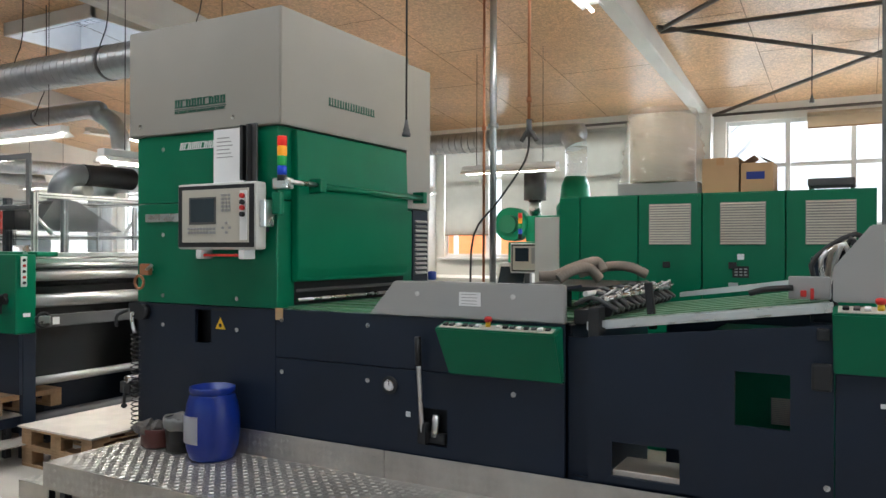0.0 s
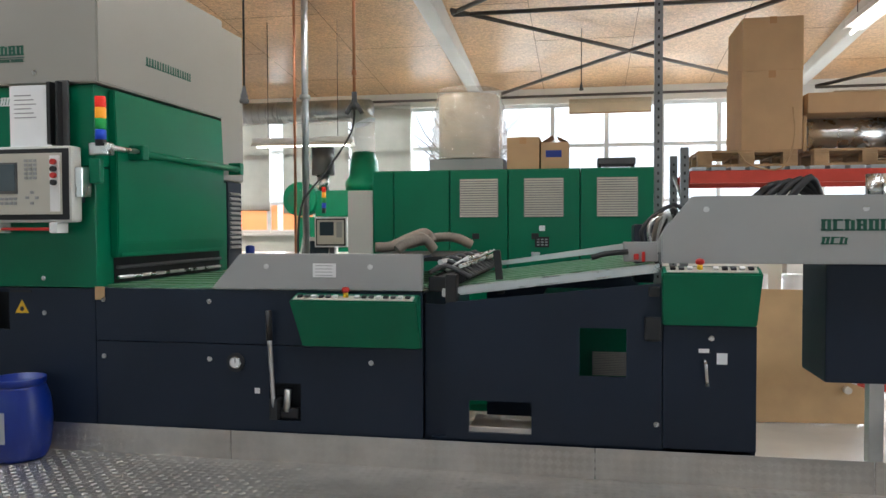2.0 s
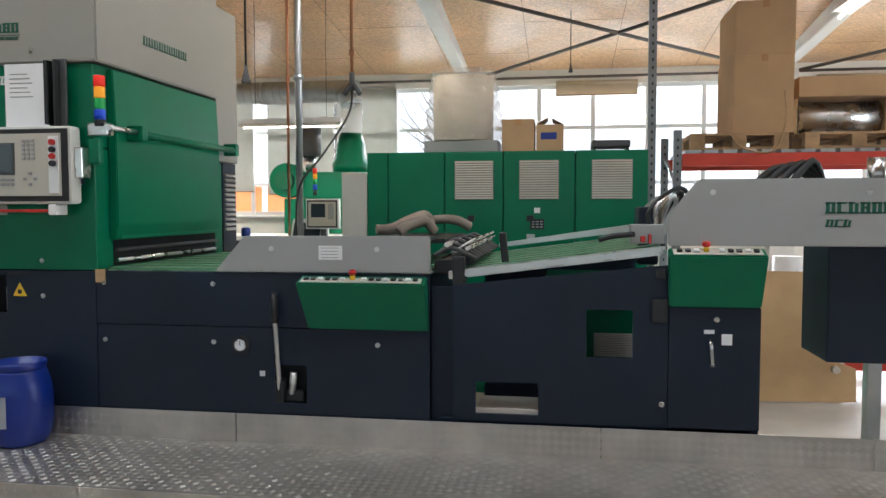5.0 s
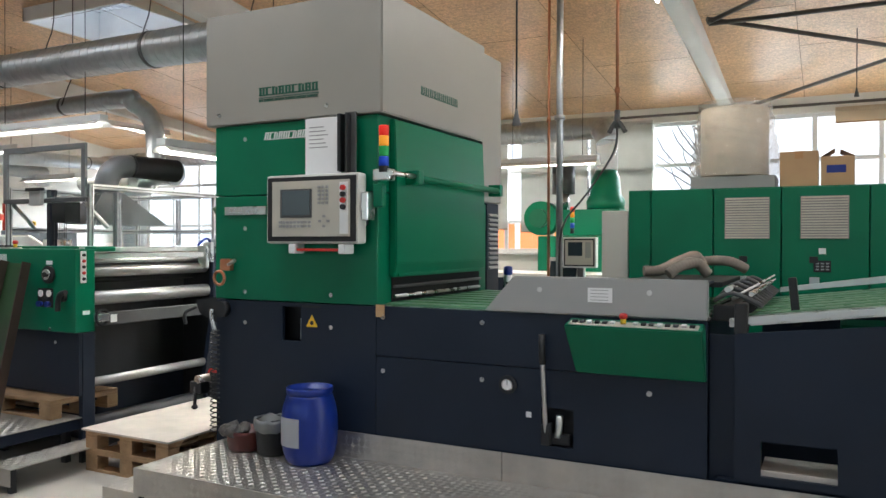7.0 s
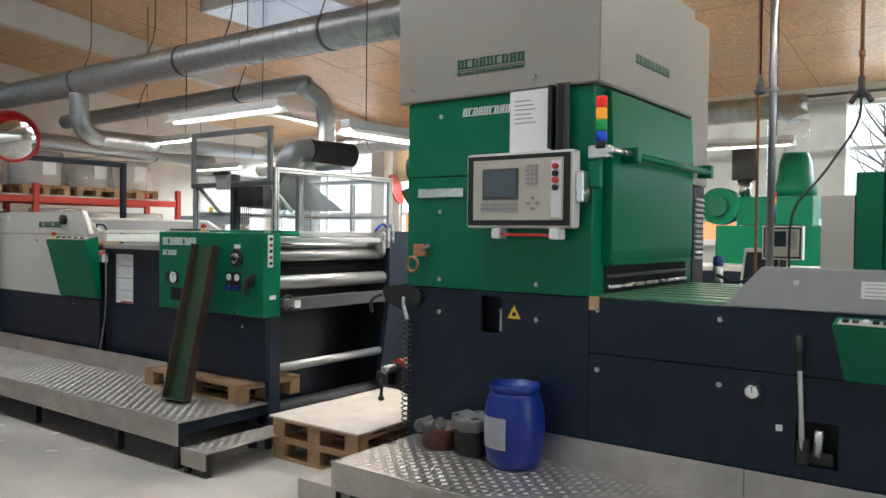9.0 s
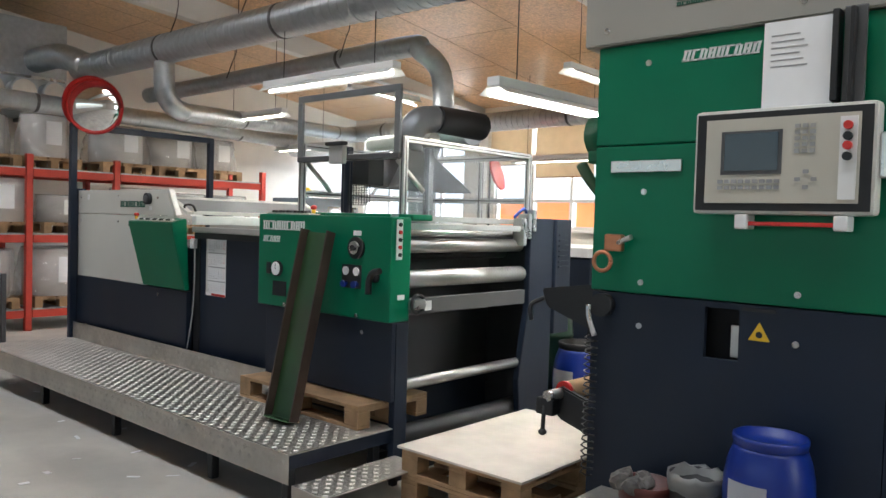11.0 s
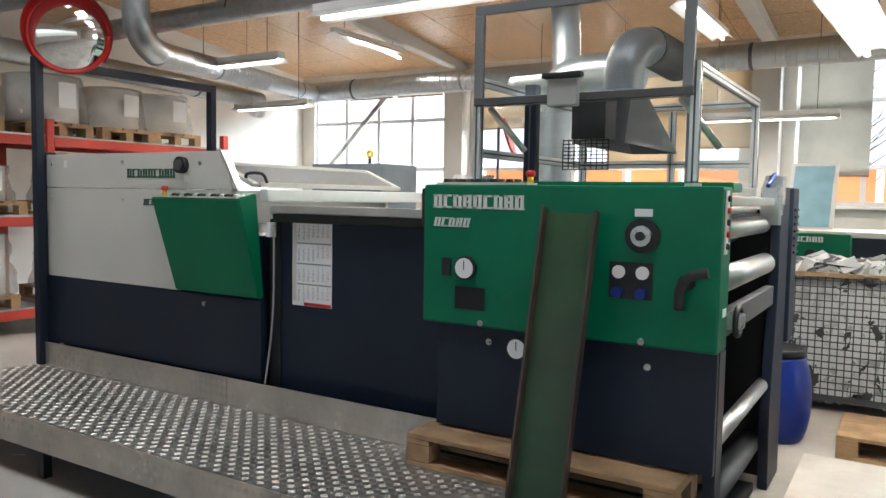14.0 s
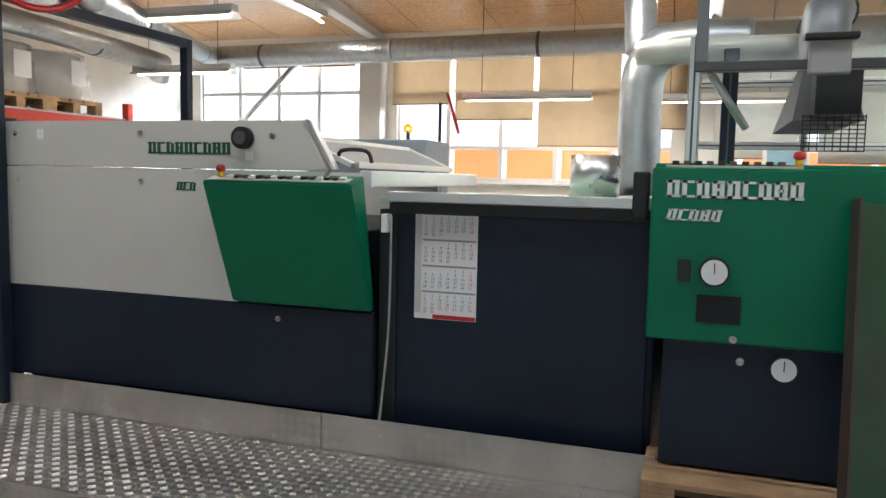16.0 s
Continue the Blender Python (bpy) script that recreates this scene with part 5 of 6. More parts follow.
drum(-3.6, 3.49, 0.333, 0.17, 0.447, "blue plastic drum with a white label on the tread plate")
RAGS = mat("dirty_rag", (0.13, 0.12, 0.11), 0.9, vary=0.4, scale=20)
t = thing("paint_pot", (-4.13, 3.53, 0.333), "low brown metal pot with rags", "pot")
part("pot", lathe([(0.1, 0), (0.115, 0.01), (0.12, 0.1), (0.125, 0.125), (0.115, 0.125), (0.1, 0.05), (0.01, 0.04)], (-4.13, 3.53, 0.333), 26), RUST, t)
for i in range(5):
    random.seed(40 + i)
    b = bmesh.new()
    bmesh.ops.create_icosphere(b, subdivisions=2, radius=0.05)
    for v in b.verts:
        v.co = v.co * (0.8 + 0.5 * noise.noise(v.co * 40 + Vector((i * 3, 0, 0)))) * Vector((1, 1, 0.6)).length / 1.5
        v.co += Vector((-4.17 + 0.06 * math.cos(i * 1.3), 3.48 + 0.06 * math.sin(i * 1.3), 0.46))
    part("rag", b, RAGS, t)
t = thing("waste_bin", (-3.9, 3.52, 0.333), "small black bin with a grey plastic liner", "bin")
part("bucket", lathe([(0.085, 0), (0.1, 0.01), (0.112, 0.2), (0.118, 0.215), (0.108, 0.215), (0.085, 0.03), (0.01, 0.02)], (-3.9, 3.52, 0.333), 26), BLACK, t)
b = lathe([(0.112, 0.15), (0.119, 0.17), (0.122, 0.2), (0.12, 0.225), (0.105, 0.215), (0.1, 0.1)], (-3.9, 3.52, 0.333), 26)
for v in b.verts:
    v.co += Vector((0, 0, 1)) * 0.02 * noise.noise(v.co * 30)
part("liner", b, mat("grey_liner", (0.2, 0.2, 0.19), 0.4), t)

# unwinding arm that reaches out of the tower to the left
ua = thing("unwind_arm", (-4.6, 4.0, 0.5), "dark unwinding arms with a brown cardboard core", "machine arm")
part("lower_arm", prism([(-4.53, 0.42), (-4.86, 0.52), (-4.93, 0.62), (-4.86, 0.70), (-4.53, 0.6)], 3.95, 4.0, "y", 0.01), BLACK, ua)
part("core", cyl((-4.85, 4.0, 0.66), (-4.6, 5.2, 0.72), 0.06, seg=24), CARD, ua)
part("red_ring", cyl((-4.855, 3.985, 0.66), (-4.85, 4.005, 0.66), 0.063, seg=24), RED, ua)
part("chuck", cyl((-4.88, 3.86, 0.655), (-4.855, 3.98, 0.66), 0.03), STEEL, ua)
part("clamp_block", bx(-4.95, -4.84, 3.86, 3.94, 0.55, 0.64, 0.01), BLACK, ua)
part("tension_handle", tube([(-4.9, 3.87, 0.6), (-4.9, 3.86, 0.47)], 0.012, smooth=1), BLACK, ua)
part("handle_ball", lathe([(0.008, 0), (0.022, 0.01), (0.024, 0.022), (0.008, 0.04)], (-4.9, 3.86, 0.44), 14), BLACK, ua)
part("upper_arm", prism([(-4.53, 1.0), (-4.7, 1.02), (-4.98, 1.12), (-5.02, 1.22), (-4.66, 1.27), (-4.65, 1.6), (-4.58, 1.6), (-4.53, 1.3)], 3.98, 4.04, "y", 0.01), BLACK, ua)
part("crank", tube([(-4.99, 3.97, 1.17), (-5.03, 3.9, 1.13), (-5.01, 3.88, 1.05)], 0.013), BLACK, ua)
part("valve", tube([(-4.66, 3.96, 1.75), (-4.72, 3.94, 1.83), (-4.76, 3.93, 1.9)], 0.03, 12), mat("green_valve", (0.05, 0.1, 0.05), 0.4), ua)

# ---- post with gate rail, convex mirror ----
gr = thing("gate_frame", (-10.33, 4.4, 0), "dark steel gate frame beside the feeder", "frame")
part("post", bx(-10.36, -10.30, 3.62, 3.68, 0.0, 2.44, 0.006), DARK, gr)
part("post", bx(-10.36, -10.30, 5.13, 5.19, 0.0, 2.44, 0.006), DARK, gr)
part("top_rail", bx(-10.36, -10.30, 3.681, 5.129, 2.38, 2.44, 0.006), DARK, gr)
mr = thing("convex_mirror", (-10.1, 3.7, 2.4), "round convex safety mirror with a red rim on the post", "mirror")
MM = look((-10.16, 3.78, 2.6), (-6.3, 0.4, 2.2)) @ Matrix.Rotation(math.pi, 4, "Y")
b = lathe([(0.252 * (1 - i / 12) + 0.001, 0.075 * (1 - (1 - i / 12) ** 2)) for i in range(13)], (0, 0, 0), 48)
b.transform(MM)
part("mirror_face", b, MIRROR, mr)
b = tube([(0.258 * math.cos(a * 0.2618), 0.258 * math.sin(a * 0.2618), 0.005) for a in range(25)], 0.013, 8, smooth=2)
b.transform(MM)
part("rim", b, RED, mr)
b = lathe([(0.262, -0.002), (0.262, -0.03), (0.2, -0.07), (0.01, -0.09)], (0, 0, 0), 40)
b.transform(MM)
part("back_shell", b, RED, mr)
b = bmesh.new()
rows_v = [[b.verts.new(((0.264 + 0.02 * q) * math.cos(a), (0.264 + 0.02 * q) * math.sin(a), -0.01 + q * 0.13 * max(0.0, math.sin((k / 24) * math.pi)) ** 0.6)) for k, a in enumerate(np.linspace(radians(-40), radians(220), 25))] for q in (0, 0.5, 1)]
for r0_, r1_ in zip(rows_v, rows_v[1:]):
    for k in range(24):
        b.faces.new((r0_[k], r0_[k + 1], r1_[k + 1], r1_[k])).smooth = True
bmesh.ops.solidify(b, geom=b.faces[:], thickness=0.004)
b.transform(MM)
part("visor", b, RED, mr)
part("bracket", tube([(-10.33, 3.65, 2.43), (-10.3, 3.72, 2.52), (-10.17, 3.8, 2.57)], 0.02), STEEL, mr)

# ---- ducts ----


def duct(name, pts, r, label, seams=0.9, material=GALV):
    t = thing(name, pts[0], label, "duct", "ventilation ducts")
    part("pipe", tube(pts, r, 24, smooth=6), material, t)
    P_ = [Vector(p) for p in pts]
    for a, b_ in zip(P_, P_[1:]):
        L = (b_ - a).length
        k = int(L / seams)
        for i in range(k):
            c_ = a + (b_ - a) * ((i + 0.5) / max(k, 1))
            d = (b_ - a).normalized()
            part("seam", cyl(c_ - d * 0.02, c_ + d * 0.02, r * 1.035, seg=24), DGREY if i % 2 == 0 else material, t)
        # spiral folds
        if L > 1.0:
            g_ = bmesh.new()
            m_ = int(L / 0.11)
            d = (b_ - a).normalized()
            for i in range(m_):
                c_ = a + (b_ - a) * ((i + 0.5) / m_)
                cyl(c_ - d * 0.004, c_ + d * 0.004, r * 1.022, seg=20, bm=g_)
            part("spiral_folds", g_, material, t)["kind"] = "stuff"
    return t


duct("duct", [(-4.25, 5.0, 3.45), (-6, 5.0, 3.48), (-12.8, 5.02, 3.52), (-13.15, 5.0, 3.55), (-13.45, 4.9, 3.66), (-13.8, 4.85, 3.72), (-14.42, 4.82, 3.72)], 0.17, "large galvanised spiral duct under the roof", 1.1)
duct("duct", [(-12.6, 5.6, 3.18), (-9.5, 5.6, 3.19), (-7.75, 5.6, 3.21), (-7.52, 5.6, 3.15), (-7.4, 5.75, 2.95), (-7.36, 5.76, 2.45), (-7.35, 5.76, 2.36)], 0.1, "galvanised duct turning down by an elbow", 1.4)
duct("duct", [(-11.13, 5.02, 3.36), (-11.13, 5.03, 3.05), (-11.16, 5.12, 2.9), (-11.3, 5.35, 2.84), (-11.6, 5.9, 2.87), (-13.85, 10.4, 3.22)], 0.12, "galvanised spiral branch duct under the roof", 1.3)
duct("duct", [(-13.0, 3.6, 2.95), (-13.15, 6.4, 2.92), (-13.33, 8.5, 2.88), (-13.36, 8.68, 2.84), (-13.45, 8.75, 2.7)], 0.12, "galvanised spiral branch duct under the roof", 1.2)
duct("duct", [(-14.1, 10.6, 3.25), (-8.0, 10.6, 3.29), (-3.95, 10.5, 3.3), (-3.7, 10.42, 3.24), (-3.62, 10.4, 3.1)], 0.16, "long galvanised duct along the window wall", 1.9)
duct("duct", [(-7.31, 5.45, 1.46), (-7.32, 5.45, 2.05), (-7.28, 5.45, 2.25), (-7.18, 5.45, 2.34), (-7.0, 5.45, 2.36), (-6.72, 5.42, 2.35)], 0.125, "pale galvanised elbow duct rising from the sheet table", 1.2)
DUCTHANG = [(-5.3, 5.0, 3.6), (-6.6, 5.0, 3.6), (-8.0, 5.0, 3.6), (-9.4, 5.0, 3.6), (-10.8, 5.0, 3.6), (-8.5, 5.6, 3.28), (-10.5, 5.6, 3.28)]
for x, y, z in DUCTHANG:
    t = thing("duct_hanger", (x, y, z), "thin dark hanger loop from the roof to the duct", "hanger", "duct hangers")
    part("wire", tube([(x, y - 0.14, z - 0.1), (x, y - 0.06, z + 0.12), (x, y, z + 0.35), (x, y, roof(y))], 0.006, 5, smooth=2), BLACK, t)


# ---- lamps ----


def striplight(a, b_, label, tubes=1, hang=None):
    a, b_ = Vector(a), Vector(b_)
    d = (b_ - a).normalized()
    w = Vector((-d.y, d.x, 0))
    t = thing("strip_light", (a + b_) / 2, label, "lamp", "fluorescent strip lights")
    own = bmesh.new()
    L = (b_ - a).length
    bx(-L / 2, L / 2, -0.05, 0.05, 0.008, 0.066, 0.006, own)
    rot = Matrix.Translation((a + b_) / 2) @ Matrix.Rotation(math.atan2(d.y, d.x), 4, "Z")
    own.transform(rot)
    part("housing", own, FRAME, t)
    own = bmesh.new()
    prism([(-0.11, -0.04), (-0.05, 0.005), (0.05, 0.005), (0.11, -0.04), (0.05, 0.0), (-0.05, 0.0)], -L / 2, L / 2, "x", 0, own)
    own.transform(rot)
    part("reflector", own, FRAME, t)
    for k in range(tubes):
        o = w * (0.06 * (2 * k - 1) if tubes == 2 else 0)
        part("tube", cyl(a + o + d * 0.05 - Vector((0, 0, 0.03)), b_ + o - d * 0.05 - Vector((0, 0, 0.03)), 0.016, seg=12), TUBE, t)
    l = new("strip_light_glow", bpy.data.lights.new("strip_light_glow", "AREA"))
    l.data.shape, l.data.size, l.data.size_y, l.data.energy, l.data.color = "RECTANGLE", L * 0.9, 0.03, (30 if tubes == 1 else 42), (1, 0.93, 0.8)
    l.matrix_world = Matrix.Translation((0, 0, -0.01 if tubes == 2 else -0.05)) @ rot
    for q in (a + d * L * 0.15, b_ - d * L * 0.15):
        part("chain", cyl((q.x, q.y, q.z + 0.06), (q.x, q.y, roof(q.y)), 0.004, seg=6), BLACK, t)


for a, b_, n_ in (((-8.95, 4.92, 2.83), (-7.15, 4.92, 2.83), 1), ((-5.5, 4.1, 2.4), (-5.42, 5.6, 2.4), 2), ((-10.0, 10.5, 2.6), (-8.3, 10.5, 2.6), 1), ((-7.6, 10.5, 2.55), (-6.0, 10.5, 2.55), 1),
                  ((-2.2, 5.2, 3.95), (-2.2, 6.8, 3.85), 1), ((-11.9, 8.6, 3.75), (-11.9, 10.2, 3.62), 1), ((-6.95, 7.2, 3.2), (-6.95, 8.8, 3.2), 1), ((-4.6, 8.8, 2.65), (-3.3, 8.8, 2.65), 1), ((2.2, 6.9, 3.7), (2.2, 8.4, 3.62), 1),
                  ((-13.6, 8.5, 2.75), (-12.2, 8.5, 2.75), 1), ((-10.9, 6.6, 2.95), (-12.3, 6.6, 2.95), 1)):
    striplight(a, b_, "hanging fluorescent strip light, switched on", n_)

# hanging pipes and pendants
for x, y, z0, r, m_, l_ in ((-2.91, 6.14, 1.2, 0.03, GALV, "thin galvanised pipe from roof to machine"), (-3.03, 6.2, 1.2, 0.012, COPPER, "thin copper pipe from roof to machine"), (-2.17, 5.19, 2.58, 0.012, COPPER, "thin copper pipe drop from the roof")):
    t = thing("pipe_drop", (x, y, roof(y)), l_, "pipe", "pipe drops")
    part("pipe", cyl((x, y, z0), (x, y, roof(y)), r, seg=12), m_, t)
    part("coupling", cyl((x, y, 2.72), (x, y, 2.76), r * 1.6, seg=12), m_, t)
t = thing("air_coupling", (-2.17, 5.19, 2.45), "compressed air coupling with a hanging black hose", "air coupling")
part("manifold", tube([(-2.23, 5.19, 2.44), (-2.17, 5.19, 2.52), (-2.11, 5.19, 2.44)], 0.017), DGREY, t)
part("stem", cyl((-2.17, 5.19, 2.47), (-2.17, 5.19, 2.6), 0.02), DGREY, t)
part("hose", tube([(-2.17, 5.19, 2.5), (-2.19, 5.17, 2.3), (-2.35, 5.05, 2.0), (-2.5, 4.95, 1.75), (-2.5, 4.9, 1.3)], 0.008, 6), BLACK, t)
for x, y, z in ((-2.45, 3.94, 2.33), (1.9, 9.5, 3.1), (-0.55, 9.5, 3.3)):
    t = thing("pendant_weight", (x, y, z), "small dark pendant plug on a cord", "pendant", "pendants")
    part("cord", cyl((x, y, z + 0.1), (x, y, roof(y)), 0.006, seg=6), BLACK, t)
    part("plug", lathe([(0.024, 0), (0.028, 0.015), (0.02, 0.03), (0.022, 0.04), (0.016, 0.055), (0.008, 0.1)], (x, y, z), 14), DGREY, t)

# ---- behind the right-hand line ----
B = 6.3
for x0, x1, vent in ((-2.35, -2.16, 0), (-2.157, -1.66, 0), (-1.657, -1.152, 1), (-1.149, -0.543, 1), (-0.54, 0.06, 1)):
    t = thing("switch_cabinet", ((x0 + x1) / 2, B, 0), "tall green switch cabinet" + (" with a pale vent grille" if vent else " with a plain door"), "cabinet", "row of switch cabinets")
    part("body", bx(x0, x1, B + 0.022, B + 0.6, 0, 2.1, 0.004), GREEN, t)
    d = part("door", bx(x0 + 0.004, x1 - 0.004, B, B + 0.02, 0.06, 2.09, 0.005), GREEN, t)
    if vent:
        v0 = {-1.657: -1.569, -1.149: -1.014, -0.54: -0.405}[x0]
        louvres(v0, v0 + 0.335, 1.688, 2.018, B, 16, CREAMHMI, d)
    if x0 in (-1.657, -1.149):
        part("lock", bx(x0 + 0.2, x0 + 0.26, B - 0.012, B - 0.001, 1.5, 1.55, 0.004), BLACK, d)
        part("lock", bx(x0 + 0.2, x0 + 0.27, B - 0.012, B - 0.001, 1.33, 1.39, 0.004), STEEL, d)
    if x0 == -1.149:
        part("tag", bx(-0.885, -0.835, B - 0.004, B - 0.001, 1.57, 1.615, 0), PAPER, d)
        part("rating_plate", bx(-0.92, -0.8, B - 0.004, B - 0.001, 1.43, 1.52, 0), BLACK, d)
        for i in range(3):
            for j in range(3):
                part("plate_mark", bx(-0.905 + j * 0.035, -0.882 + j * 0.035, B - 0.0055, B - 0.0042, 1.445 + i * 0.023, 1.457 + i * 0.023, 0), INK, d)
t = thing("grey_cabinet", (-2.47, B, 0), "narrow pale grey cabinet beside the green row", "cabinet")
part("body", bx(-2.585, -2.355, B + 0.02, B + 0.5, 0, 1.93, 0.006), CREAM, t)
t = thing("blower_unit", (-3.9, 10.2, 0), "green machine with blower, motor and glass duct", "machine")
part("body", bx(-4.5, -3.2, 10.0, 10.5, 0, 1.75, 0.01), GREEN, t)
part("top_box", bx(-4.25, -3.35, 10.05, 10.5, 1.755, 2.12, 0.01), GREEN, t)
part("fan_housing", cyl((-4.45, 9.95, 2.0), (-4.45, 10.2, 2.0), 0.24, seg=28), GREEN, t)
part("fan_motor", cyl((-4.45, 9.85, 2.0), (-4.45, 9.95, 2.0), 0.13, seg=20), DGREEN, t)
part("motor", cyl((-4.25, 10.4, 2.36), (-4.25, 10.4, 2.76), 0.165, seg=24), DGREY, t)
part("motor_foot", cyl((-4.25, 10.4, 2.12), (-4.25, 10.4, 2.359), 0.09, seg=16), STEEL, t)
part("cyclone", lathe([(0.26, 0), (0.27, 0.12), (0.22, 0.2), (0.2, 0.42), (0.15, 0.55)], (-3.62, 10.35, 2.125), 24), GREEN, t)
part("glass_duct", tube([(-3.62, 10.4, 2.68), (-3.62, 10.4, 3.1)], 0.15, 20, smooth=1), WRAP, t)
t = thing("signal_light", (-2.7, 6.7, 1.95), "small red amber green signal light", "signal light")
for i, m_ in enumerate((BLACK, bpy.data.materials["blue_lens"], bpy.data.materials["green_lens"], bpy.data.materials["amber_lens"], bpy.data.materials["red_lens"])):
    part("lens", cyl((-3.17, 7.35, 1.75 + i * 0.055), (-3.17, 7.35, 1.803 + i * 0.055), 0.022, seg=14), m_, t)
t = thing("control_terminal", (-3.07, 7.3, 1.4), "second cream control terminal with dark screen", "control panel")
part("housing", bx(-3.25, -2.9, 7.28, 7.36, 1.4, 1.71, 0.01), FRAME, t)
part("gasket", bx(-3.235, -2.915, 7.276, 7.279, 1.415, 1.695, 0), BLACK, t)
part("face", bx(-3.22, -2.93, 7.272, 7.275, 1.43, 1.68, 0), CREAMHMI, t)
part("screen", bx(-3.19, -3.04, 7.268, 7.271, 1.52, 1.66, 0), SCREEN, t)
part("keys", bx(-3.01, -2.95, 7.268, 7.271, 1.5, 1.66, 0), GREY, t)
part("post", bx(-3.1, -3.04, 7.3, 7.36, 0, 1.399, 0.004), DGREY, t)
t = thing("workbench", (-3.3, 7.0, 0), "pale cluttered work table with a small glass fronted device", "table")
part("top", bx(-4.6, -3.05, 7.2, 8.0, 1.0, 1.04, 0.006), CREAM, t)
for x in (-4.55, -3.1):
    for y in (7.25, 7.95):
        part("leg", bx(x - 0.025, x + 0.025, y - 0.025, y + 0.025, 0, 0.999, 0.004), DGREY, t)
t = thing("small_device", (-3.3, 7.3, 1.04), "cream desk device with a sloping glass front", "device")
part("body", prism([(7.25, 1.041), (7.6, 1.041), (7.6, 1.5), (7.45, 1.5)], -3.45, -3.1, "x", 0.006), CREAM, t)
part("window", prism([(7.262, 1.1), (7.42, 1.46), (7.415, 1.462), (7.257, 1.102)], -3.42, -3.13, "x", 0), SCREEN, t)
part("base", bx(-3.47, -3.08, 7.15, 7.24, 1.041, 1.16, 0.006), DGREY, t)

# film roll wrapped in stretch film, cartons on the cabinets
t = thing("film_roll", (-1.55, 6.6, 2.11), "upright film roll wrapped in crumpled stretch film", "film roll")
part("base_box", bx(-1.85, -1.2, 6.36, 6.85, 2.101, 2.2, 0.006), GREY, t)
part("roll", lathe([(0.26, 0), (0.27, 0.01), (0.27, 0.56), (0.26, 0.57)], (-1.53, 6.6, 2.205), 36), mat("film_roll_edge", (0.66, 0.58, 0.46), 0.3), t)
b = bmesh.new()
bmesh.ops.create_cone(b, cap_ends=False, segments=60, radius1=0.36, radius2=0.285, depth=0.62)
bmesh.ops.subdivide_edges(b, edges=[e for e in b.edges if abs(e.verts[0].co.z - e.verts[1].co.z) > 0.1], cuts=30)
for v in b.verts:
    k = 1 + 0.06 * noise.noise(Vector((v.co.x * 7, v.co.y * 7, v.co.z * 16))) + 0.02 * math.sin(v.co.z * 75 + 3 * math.atan2(v.co.y, v.co.x)) + 0.03 * noise.noise(Vector((v.co.x * 25, v.co.y * 25, v.co.z * 50))) + 0.25 * max(0, -v.co.z - 0.16)
    v.co.x *= k
    v.co.y *= k
    v.co += Vector((-1.53, 6.6, 2.515))
part("stretch_film", b, WRAP, t)


def carton(x0, x1, y0, y1, z0, z1, label, tape=True, flap=False):
    t = thing("carton", ((x0 + x1) / 2, (y0 + y1) / 2, z0), label, "box", "cardboard cartons")
    part("box", bx(x0, x1, y0, y1, z0, z1, 0.006), CARD, t)
    if tape:
        xc = (x0 + x1) / 2
        part("tape", bx(xc - 0.03, xc + 0.03, y0 - 0.002, y1 + 0.002, z1 - 0.06, z1 + 0.0015, 0.0), TAPE, t)
    if flap:
        part("flap", prism([(x0, z1), (x0 + 0.004, z1), (x0 + 0.1, z1 + 0.06), (x0 + 0.096, z1 + 0.06)], y0, y1, "y", 0), CARD, t)
        part("flap", prism([(x1, z1), (x1 - 0.004, z1), (x1 - 0.1, z1 + 0.05), (x1 - 0.096, z1 + 0.05)], y0, y1, "y", 0), CARD, t)
        part("blue_print", bx(x0 + 0.04, x1 - 0.06, y0 - 0.002, y0 - 0.0005, z0 + 0.1, z0 + 0.16, 0), BLUE, t)
    return t


carton(-1.17, -0.89, 6.4, 6.75, 2.101, 2.38, "brown cardboard carton on the switch cabinets")
carton(-0.875, -0.64, 6.4, 6.75, 2.101, 2.33, "open brown carton with a blue print", False, True)
t = thing("wire_tray", (-0.2, 6.5, 2.1), "low dark tray on the switch cabinets", "tray")
part("tray", bx(-0.4, -0.08, 6.4, 6.7, 2.13, 2.19, 0.01), DGREY, t)
for x in (-0.38, -0.1):
    part("foot", bx(x - 0.01, x + 0.01, 6.41, 6.69, 2.101, 2.129, 0), BLACK, t)

# storage rack to the right
R = 6.75
t = thing("storage_rack", (1.3, R + 0.4, 0), "pallet rack with red beams and perforated grey posts", "rack")
for x, y, h_ in ((0.13, R, 4.2), (0.36, R + 0.05, 2.3), (0.36, R + 0.9, 2.3), (2.36, R + 0.05, 2.3), (2.36, R + 0.9, 2.3)):
    g_ = part("post", bx(x - 0.035, x + 0.035, y - 0.03, y + 0.03, 0, h_, 0.004), HOODG, t)
    b = bmesh.new()
    for i in range(int(h_ / 0.07)):
        bx(x - 0.008, x + 0.008, y - 0.032, y - 0.0302, 0.03 + i * 0.07, 0.055 + i * 0.07, 0, b)
    part("slots", b, BLACK, g_)["kind"] = "stuff"
for y in (R, R + 0.9):
    part("beam", bx(0.4, 2.33, y, y + 0.05, 1.98, 2.09, 0.005), REDSTEEL, t)
    part("beam", bx(0.4, 2.33, y, y + 0.05, 0.2, 0.31, 0.005), REDSTEEL, t)
for i in range(12):
    part("deck_slat", bx(0.42 + i * 0.16, 0.54 + i * 0.16, R, R + 0.95, 2.0905, 2.12, 0.003), GALV, t)
for z in (0.6, 1.2, 1.8):
    part("lattice", tube([(0.36, R + 0.06, z), (0.36, R + 0.89, z + 0.3)], 0.015, 6, smooth=1), GALV, t)
